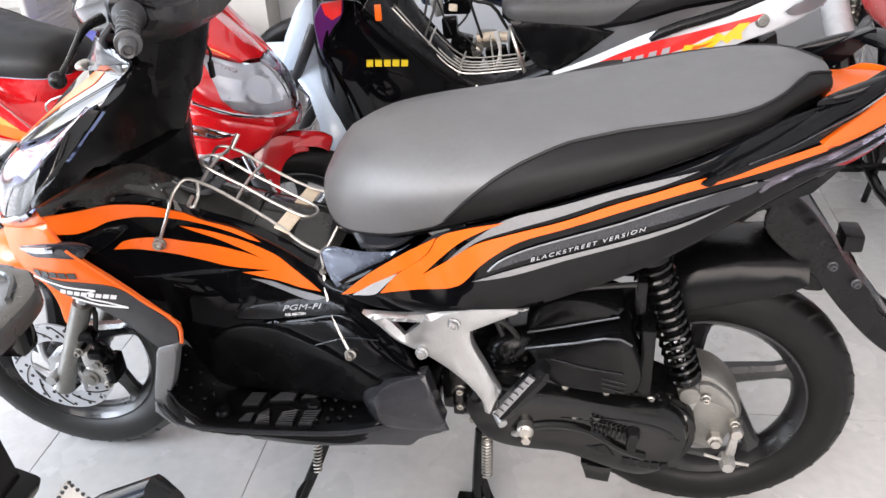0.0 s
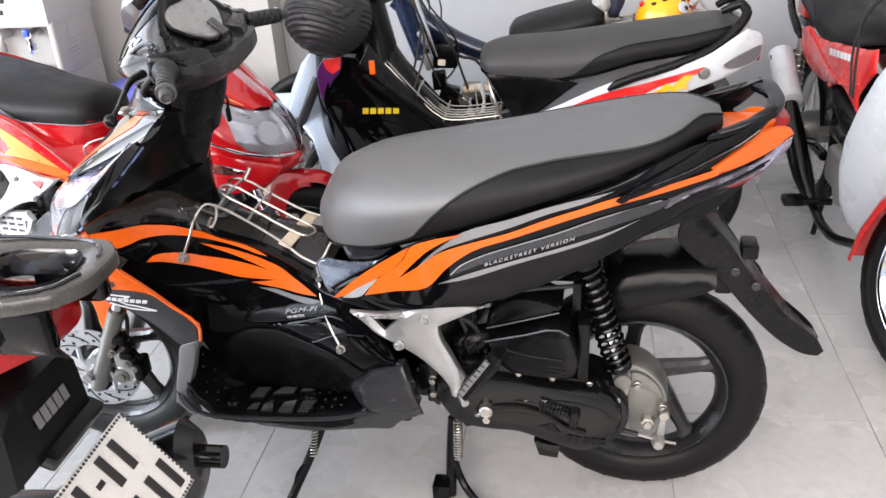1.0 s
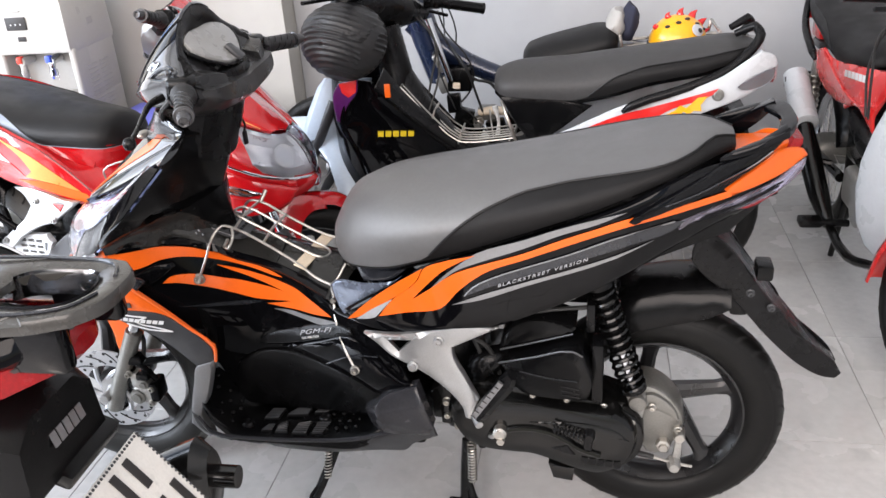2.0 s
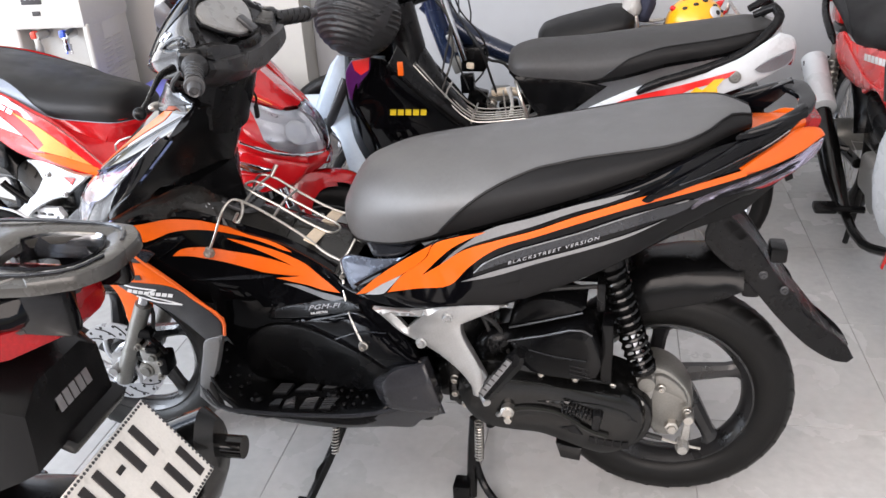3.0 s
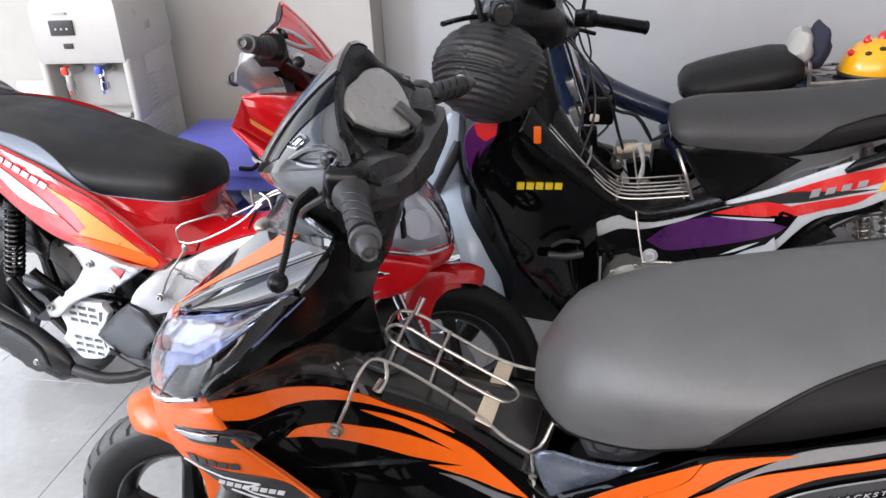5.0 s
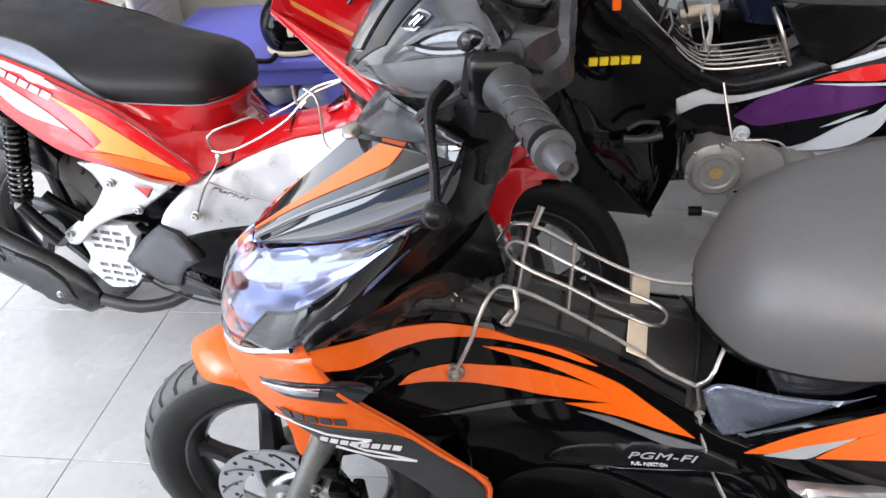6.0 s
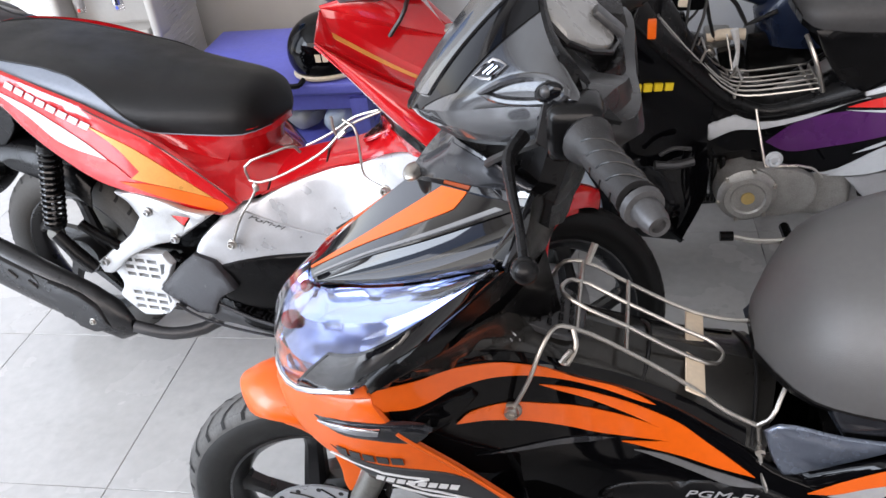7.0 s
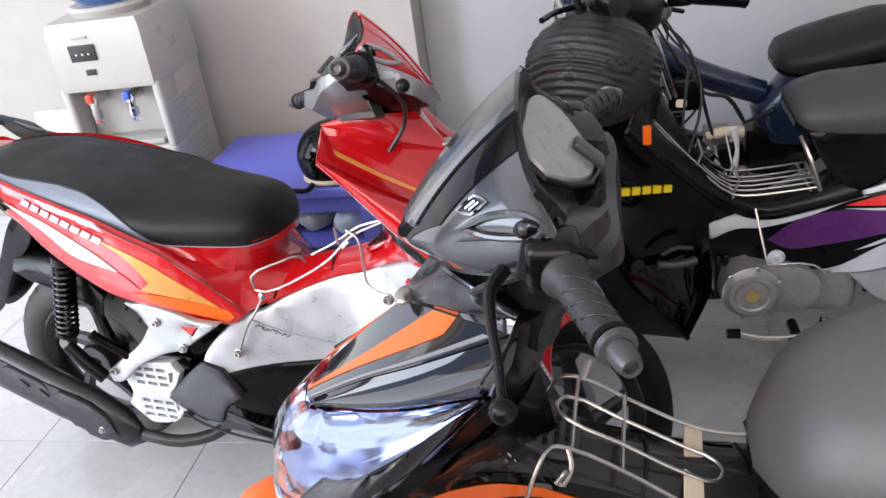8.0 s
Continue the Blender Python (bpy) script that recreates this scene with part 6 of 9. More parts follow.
        put("bar_end", lathe([(0, -0.016), (0.005, -0.016), (0.006, -0.020), (0.009, -0.021), (0.0115, -0.013), (0.0125, 0.002), (0.0172, 0.003), (0.0180, 0.009), (0.0, 0.011)], 18, Matrix.Translation(b + d * 0.006) @ Vector((0, -1, 0)).rotation_difference(d).to_matrix().to_4x4()), metal_dark, g, "bar end weight")
        put("switch_housing", box(0.05, 0.05, 0.055, tuple(a + d * 0.008), 0.014, 3), plastic_black, hb, "black switch housing")
        lev = [a + Vector((-0.045, sd * 0.0, -0.014)), a + Vector((-0.055, sd * 0.03, -0.018)), a + Vector((-0.050, sd * 0.07, -0.028)), a + Vector((-0.040, sd * 0.115, -0.038)), a + Vector((-0.033, sd * 0.160, -0.048))]
        lv = put("brake_lever", tube(lev, [0.008, 0.0062, 0.0048, 0.0042, 0.0042], seg=9), plastic_dark if kit != "red" else white_paint, hb, "brake lever with ball end")
        put("lever_ball", ball(0.0115, 0.0115, 0.0115, tuple(lev[-1])), plastic_dark, lv)
        put("cable", tube([a + Vector((-0.03, 0, -0.02)), a + Vector((-0.08, -sd * 0.04, -0.06)), a + Vector((-0.09, -sd * 0.09, -0.10)), a + Vector((-0.06, -sd * 0.12, -0.15))], 0.0045, seg=6), cable_black, hb)
    if kit == "orange":
        put("key_fob", join(box(0.007, 0.014, 0.030, (-0.262, 0.062, 0.838), 0.003), tube([(-0.264, 0.060, 0.885), (-0.258, 0.062, 0.868), (-0.262, 0.062, 0.852)], 0.0025, seg=6)), plastic_dark, hb, "key with a small fob")


def drivetrain(S, paint, kit):
    wheel(S, (0.612, 0, 0.257), 0.257, 0.180, 0.092, 5, tyre_rubber if kit != "red" else tyre_dusty, None, name="rear_wheel", tread=tyre_dusty if kit == "red" else None)
    # belt case: an inner flange with bolts and a domed outer cover
    case = [(0.200, 0.355), (0.212, 0.318), (0.237, 0.284), (0.268, 0.269), (0.327, 0.261), (0.364, 0.259), (0.401, 0.249), (0.454, 0.233), (0.496, 0.227), (0.531, 0.242), (0.560, 0.275), (0.569, 0.322), (0.556, 0.352), (0.525, 0.373), (0.480, 0.380), (0.410, 0.385), (0.350, 0.390), (0.304, 0.396), (0.247, 0.400), (0.210, 0.381)]
    cw = lambda u, z: 0.200 + 0.012 * math.exp(-((u - 0.50) ** 2 + (z - 0.30) ** 2) / 0.006) + 0.010 * math.exp(-((u - 0.26) ** 2 + (z - 0.335) ** 2) / 0.006)
    e = part("engine", panel(case, cw, 0.08, 0.020, 0.022, -1), engine_black, S, "black belt-drive engine casing")
    part("case_flange", panel([(0.205, 0.375), (0.247, 0.412), (0.326, 0.410), (0.398, 0.403), (0.479, 0.388), (0.541, 0.366), (0.580, 0.325), (0.575, 0.265), (0.540, 0.228), (0.496, 0.216), (0.401, 0.238), (0.327, 0.252), (0.225, 0.285), (0.195, 0.335)], lambda u, z: 0.176, 0.10, 0.008, 0.03, -1), engine_black, e, "bolted flange of the casing")
    part("casing_rib", tube([(u, -cw(u, z) - 0.002, z) for u, z in ((0.300, 0.316), (0.313, 0.324), (0.349, 0.331), (0.401, 0.326), (0.432, 0.313), (0.463, 0.296), (0.500, 0.285))], 0.0065, seg=8), engine_black, e, "moulded rib")
    part("casing_rib", panel([(0.300, 0.322), (0.349, 0.334), (0.401, 0.329), (0.436, 0.314), (0.470, 0.294), (0.430, 0.302), (0.380, 0.316), (0.33, 0.312)], cw, 0.02, 0.005, 0.02, -1, 0.004), engine_black, e, "raised swoosh on the casing")
    part("casing_recess", panel([(0.345, 0.345), (0.411, 0.352), (0.481, 0.355), (0.532, 0.342), (0.555, 0.318), (0.500, 0.330), (0.420, 0.340)], cw, 0.02, 0.005, 0.02, -1, 0.003), engine_black, e, "raised upper web")
    part("casing_badge", panel([(0.404, 0.288), (0.437, 0.299), (0.453, 0.278), (0.427, 0.280)], cw, 0.01, 0.003, 0.02, -1, 0.003), plastic_dark, e)
    part("casing_word", bars(5, 0.015, 0.080, 0.463, 0.262, -0.10, cw, -1, 0.002), plastic_dark, e, "raised word as blocks")
    part("kick_shaft", join(lathe([(0, -0.012), (0.010, -0.012), (0.014, -0.008), (0.014, 0.01)], 14, Matrix.Translation((0.306, -0.214, 0.326))), lathe([(0, -0.018), (0.008, -0.018), (0.008, 0.01)], 6, Matrix.Translation((0.308, -0.212, 0.312)))), steel_wire, e, "worn steel kickstart boss")
    part("kick_clip", tube([(0.286, -0.214, 0.314), (0.291, -0.220, 0.318), (0.298, -0.222, 0.326)], 0.005, seg=7), steel_wire, e)
    spring(e, (0.411, -0.220, 0.346), (0.470, -0.220, 0.334), 0.007, 8, 0.002, plastic_dark, "kick_spring")
    part("kick_pawl", join(lathe([(0, -0.016), (0.008, -0.016), (0.011, -0.010), (0.011, 0.01)], 12, Matrix.Translation((0.479, -0.212, 0.334))), box(0.016, 0.018, 0.030, (0.477, -0.216, 0.318), 0.005)), plastic_dark, e)
    part("case_foot", panel([(0.398, 0.240), (0.450, 0.232), (0.446, 0.200), (0.408, 0.205)], lambda u, z: 0.195, 0.04, 0.003, 0.02, -1), engine_black, e)
    for u, z in ((0.368, 0.394), (0.434, 0.388), (0.505, 0.374), (0.558, 0.340), (0.300, 0.404), (0.235, 0.402), (0.213, 0.305)):
        part("case_bolt", bolt((u, -0.178, z), 0.0055, 0.006), steel_wire, e)
    part("crankcase", join(box(0.22, 0.20, 0.16, (0.27, 0.02, 0.29), 0.03, 3), lathe([(0, 0.13), (0.06, 0.13), (0.075, 0.11), (0.08, -0.08)], 24, Matrix.Translation((0.24, 0, 0.29)))), engine_black, e)
    part("hanger_pivot", join(lathe([(0, -0.15), (0.024, -0.15), (0.030, -0.14), (0.034, 0.12), (0, 0.12)], 18, Matrix.Translation((0.180, 0, 0.355))), box(0.03, 0.05, 0.07, (0.170, -0.12, 0.33), 0.008), box(0.022, 0.03, 0.05, (0.185, -0.14, 0.315), 0.006)), engine_black, e)
    for zz in (0.345, 0.312):
        part("pivot_bolt", bolt((0.188, -0.152, zz), 0.007, 0.008), steel_wire, e)
    # gearbox
    gb = part("gearbox", panel([(0.556, 0.380), (0.580, 0.390), (0.611, 0.382), (0.642, 0.354), (0.661, 0.315), (0.656, 0.278), (0.644, 0.254), (0.634, 0.222), (0.591, 0.222), (0.572, 0.264), (0.560, 0.317)], lambda u, z: 0.118 + 0.008 * math.exp(-((u - 0.605) ** 2 + (z - 0.315) ** 2) / 0.003), 0.07, 0.012, 0.014, -1), cast_alloy, S, "cast alloy final-drive casing")
    part("gear_step", panel([(0.572, 0.372), (0.600, 0.376), (0.640, 0.345), (0.653, 0.312), (0.640, 0.322), (0.612, 0.336), (0.584, 0.340)], lambda u, z: 0.130, 0.02, 0.005, 0.014, -1), cast_alloy, gb, "raised upper face of the casing")
    part("shock_mount", panel([(0.543, 0.388), (0.570, 0.397), (0.583, 0.350), (0.578, 0.318), (0.560, 0.318), (0.556, 0.345)], lambda u, z: 0.142, 0.03, 0.005, 0.014, -1), engine_alloy, gb, "cast lower shock mount")
    part("breather_hose", tube([(0.560, -0.13, 0.405), (0.548, -0.135, 0.43), (0.535, -0.13, 0.46), (0.52, -0.10, 0.49)], 0.005, seg=7), cable_black, gb)
    part("oil_plug", lathe([(0, -0.142), (0.009, -0.142), (0.009, -0.136), (0.014, -0.134), (0.014, -0.11)], 6, Matrix.Translation((0.623, 0, 0.256))), steel_wire, gb)
    for u, z in ((0.598, 0.350), (0.650, 0.299), (0.570, 0.304), (0.566, 0.372)):
        part("gear_bolt", bolt((u, -0.136, z), 0.006), steel_wire, gb)
    arm = part("brake_arm", panel([(0.648, 0.292), (0.658, 0.292), (0.654, 0.222), (0.648, 0.212), (0.639, 0.216)], lambda u, z: 0.140, 0.007, 0.002, 0.02, -1), engine_alloy, S, "rear brake arm")
    part("arm_pivot", lathe([(0, -0.152), (0.009, -0.152), (0.012, -0.146), (0.012, -0.12)], 14, Matrix.Translation((0.652, 0, 0.290))), steel_wire, arm)
    part("brake_rod", tube([(0.575, -0.14, 0.240), (0.60, -0.142, 0.235), (0.648, -0.145, 0.225), (0.680, -0.145, 0.220)], 0.003, seg=7), steel_wire, arm)
    part("rod_boot", tube([(0.572, -0.14, 0.2405), (0.605, -0.142, 0.2345)], [0.006, 0.008, 0.005], seg=8, smooth=1), cable_black, arm)
    part("arm_nut", lathe([(0, -0.160), (0.010, -0.160), (0.014, -0.150), (0.014, -0.130)], 8, Matrix.Translation((0.645, 0, 0.222))), engine_alloy, arm)
    # air filter box
    aw = lambda u, z: 0.168 + 0.32 * (u - 0.30)
    fl = part("air_filter", panel([(0.300, 0.457), (0.378, 0.490), (0.447, 0.521), (0.465, 0.515), (0.477, 0.484), (0.484, 0.450), (0.473, 0.416), (0.410, 0.403), (0.347, 0.399), (0.325, 0.420)], aw, 0.09, 0.008, 0.025, -1), plastic_black, S, "black ribbed air filter box")
    part("filter_top", panel([(0.300, 0.478), (0.341, 0.496), (0.446, 0.541), (0.452, 0.552), (0.397, 0.562), (0.347, 0.552), (0.314, 0.522)], lambda u, z: 0.158 + 0.2 * (u - 0.30), 0.08, 0.010, 0.025, -1), plastic_black, fl, "upper half of the filter box")
    part("filter_ridge", tube([(0.302, -0.170, 0.458), (0.378, -0.194, 0.492), (0.447, -0.217, 0.522), (0.466, -0.222, 0.515)], 0.0020, seg=6), plastic_grey, fl, "slim edge ridge, paler than the box")
    part("filter_ridge", tube([(0.305, -0.162, 0.484), (0.341, -0.168, 0.498), (0.446, -0.188, 0.542)], 0.0018, seg=6), plastic_grey, fl, "slim edge ridge, paler than the box")
    part("filter_ridge", tube([(u, -aw(u, z) - 0.001, z) for u, z in ((0.345, 0.450), (0.399, 0.450), (0.456, 0.457))], 0.0022, seg=6), plastic_dark, fl)
    for i in range(3):
        part("filter_slot", tube([(0.425, -aw(0.425, 0) - 0.0005, 0.438 - 0.009 * i), (0.462, -aw(0.462, 0) - 0.0005, 0.440 - 0.009 * i)], 0.0014, seg=5, smooth=1), plastic_dark, fl)
    part("filter_rear", join(box(0.022, 0.05, 0.13, (0.492, -0.165, 0.455), 0.006), box(0.016, 0.04, 0.06, (0.478, -0.15, 0.565), 0.005)), plastic_black, fl)
    part("intake_duct", tube([(0.305, -0.13, 0.455), (0.285, -0.148, 0.452), (0.262, -0.145, 0.435), (0.25, -0.11, 0.405)], [0.022, 0.028, 0.027, 0.025], seg=14), plastic_black, fl, "rubber intake duct")
    for i in range(3):
        q = Vector((0.268 + 0.007 * i, -0.146, 0.440 + 0.004 * i))
        part("duct_ring", tube([q, q + Vector((0.004, 0, 0.001))], 0.0305, seg=14, smooth=1), plastic_dark, fl)
    for pts in ([(0.22, -0.16, 0.52), (0.27, -0.165, 0.50), (0.29, -0.16, 0.47), (0.30, -0.15, 0.42)], [(0.24, -0.15, 0.53), (0.31, -0.16, 0.55), (0.38, -0.17, 0.578), (0.47, -0.16, 0.585)], [(0.25, -0.15, 0.50), (0.265, -0.155, 0.46), (0.245, -0.15, 0.42)]):
        part("hose", tube(pts, 0.0045, seg=7), cable_black, S, "thin black hose")
    part("frame_rail", join(tube([(0.10, -0.10, 0.46), (0.30, -0.11, 0.56), (0.52, -0.11, 0.64), (0.70, -0.06, 0.74)], 0.016, seg=8), tube([(0.10, 0.10, 0.46), (0.30, 0.11, 0.56), (0.52, 0.11, 0.64), (0.70, 0.06, 0.74)], 0.016, seg=8), box(0.34, 0.20, 0.10, (0.36, 0, 0.60), 0.03), box(0.2, 0.16, 0.12, (0.15, 0, 0.42), 0.02)), plastic_black, S, "black frame rails")
    shock(S, (0.488, -0.137, 0.635), (0.569, -0.137, 0.366), paint["spring"])
    part("shock_bracket", box(0.028, 0.03, 0.04, (0.570, -0.130, 0.362), 0.006), engine_alloy, S)
    shock(S, (0.488, 0.135, 0.635), (0.566, 0.135, 0.388), paint["spring"])
    # inner mudguard: a flat-topped hugger over the tyre
    rings = []
    for u, zt, zs in ((0.48, 0.500, 0.44), (0.52, 0.548, 0.475), (0.57, 0.578, 0.495), (0.63, 0.590, 0.512), (0.70, 0.592, 0.532), (0.735, 0.586, 0.552)):
        rings.append([Vector((u, 0.085 * s, zs + (zt - zs) * (1 - abs(s) ** 4) ** 0.5)) for s in np.linspace(-1, 1, 15)])
    part("rear_hugger", loft([r + [p * 1 + Vector((0, -0.003 * (1 if p.y > 0 else -1), -0.005)) for p in reversed(r)] for r in rings]), plastic_black, S, "matt black rear hugger", 50)
    part("hugger_end", box(0.035, 0.05, 0.045, (0.755, -0.02, 0.535), 0.01, 2), plastic_dark, S)
    part("hugger_end", box(0.04, 0.04, 0.03, (0.735, -0.03, 0.560), 0.01, 2), plastic_dark, S)
    # stands
    st = part("side_stand", join(tube([(-0.075, -0.10, 0.20), (-0.10, -0.14, 0.13), (-0.155, -0.20, 0.012)], [0.012, 0.011, 0.010], seg=9), box(0.045, 0.03, 0.012, (-0.163, -0.205, 0.007), 0.003)), plastic_black, S, "black side stand")
    spring(st, (-0.095, -0.125, 0.195), (-0.10, -0.15, 0.115), 0.008, 12, 0.0018, steel_wire)
    part("stand_tang", tube([(-0.10, -0.15, 0.115), (-0.135, -0.175, 0.08), (-0.14, -0.19, 0.04)], 0.004, seg=6), plastic_black, st)
    if kit != "red":
        cs = part("centre_stand", join(tube([(0.215, -0.10, 0.21), (0.21, -0.115, 0.13), (0.205, -0.125, 0.012)], 0.012, seg=9), tube([(0.215, 0.10, 0.21), (0.21, 0.115, 0.13), (0.205, 0.125, 0.012)], 0.012, seg=9), tube([(0.213, -0.105, 0.17), (0.213, 0.105, 0.17)], 0.011, seg=8, smooth=1), tube([(0.21, -0.115, 0.12), (0.235, -0.13, 0.05), (0.27, -0.16, 0.028), (0.295, -0.18, 0.025)], 0.009, seg=8)), plastic_black, S, "black centre stand")
        part("stand_foot", box(0.04, 0.045, 0.05, (0.185, -0.125, 0.025), 0.008), plastic_black, cs)
        spring(cs, (0.228, -0.12, 0.215), (0.226, -0.125, 0.12), 0.009, 13, 0.002, steel_wire)
    part("belly", join(box(0.34, 0.24, 0.05, (-0.12, 0, 0.20), 0.015), box(0.10, 0.26, 0.05, (0.08, 0, 0.235), 0.012)), plastic_black, S)
    if kit != "orange":
        # exhaust and radiator cover on the right side
        sweep, ush = (0.34, -0.06) if kit == "fore" else (0.0, 0.0)
        x = part("silencer", loft([[Vector((u + ush, 0.185 + (1.3 if kit == "fore" else 1.0) * r * 0.62 * math.cos(a), z + sweep * (u - 0.36) + (1.3 if kit == "fore" else 1.0) * r * math.sin(a) * 1.15)) for a in np.linspace(0, 2 * math.pi, 19)[:-1]] for u, z, r in ((0.36, 0.175, 0.020), (0.40, 0.19, 0.050), (0.46, 0.215, 0.058), (0.60, 0.265, 0.062), (0.78, 0.335, 0.062), (0.84, 0.36, 0.052), (0.86, 0.37, 0.03))]), pod_grey if kit == "red" else engine_black, S, "matt black exhaust silencer")
        part("heat_shield", panel([(u + ush, z + sweep * (u - 0.36)) for u, z in ((0.40, 0.185), (0.43, 0.245), (0.60, 0.315), (0.80, 0.395), (0.83, 0.375), (0.79, 0.32), (0.62, 0.245), (0.46, 0.165))], lambda u, z: 0.222, 0.02, 0.008, 0.03, 1), pod_grey if kit == "red" else gloss_black, x, "black heat shield")
        for k in range(2 if kit == "red" else 6):
            uu = 0.47 + 0.055 * k + (0.12 if kit == "red" else 0.0)
            zz = 0.232 + 0.40 * (uu - 0.47) + sweep * (uu - 0.36)
            part("shield_slot", tube([(uu + ush, 0.2235, zz), (uu + ush + 0.022, 0.2235, zz + 0.018)], 0.0045, seg=6, smooth=1), black_ink, x)
        for uu, zz in ((0.45, 0.20), (0.77, 0.345)):
            part("shield_bolt", bolt((uu + ush, 0.223, zz + sweep * (uu - 0.36)), 0.007, 0.005, 1), steel_wire, x)
        part("outlet", lathe([(0.006, 0.02), (0.016, 0.02), (0.016, -0.03), (0.0, -0.03)], 16, Matrix.Translation((0.862 + ush, 0.185, 0.372 + sweep * 0.5)) @ Matrix.Rotation(radians(90), 4, "Z")), engine_black, x)
        part("exhaust_pipe", tube([(0.36, 0.185, 0.175), (0.27, 0.16, 0.15), (0.18, 0.10, 0.16), (0.15, 0.04, 0.22)], 0.016, seg=10), metal_dark if kit == "red" else cast_alloy, x)
        rad = part("radiator_cover", panel([(0.339, 0.371), (0.306, 0.393), (0.210, 0.402), (0.190, 0.376), (0.208, 0.342), (0.233, 0.315), (0.231, 0.300), (0.201, 0.272), (0.243, 0.233), (0.314, 0.219), (0.340, 0.241), (0.371, 0.269), (0.349, 0.305), (0.358, 0.344)], lambda u, z: 0.188, 0.02, 0.005, 0.02, 1,
                   holes=[[(u - hw, z), (u + hw, z), (u + hw, z + 0.010), (u - hw, z + 0.010)] for z in (0.238, 0.258, 0.278, 0.330, 0.350, 0.370) for u, hw in ((0.248, 0.013), (0.282, 0.014), (0.316, 0.012))] + [[(0.222, 0.345), (0.231, 0.342), (0.226, 0.372), (0.212, 0.374)], [(0.222, 0.270), (0.230, 0.262), (0.230, 0.285), (0.224, 0.283)]]), white_paint, S, "white slotted radiator cover")
        part("radiator_core", box(0.13, 0.02, 0.14, (0.275, 0.160, 0.305), 0.004), engine_black, rad)
        part("kick_lever", tube([(0.31, 0.20, 0.42), (0.36, 0.225, 0.475), (0.37, 0.23, 0.49)], 0.012, seg=10), plastic_black, S)


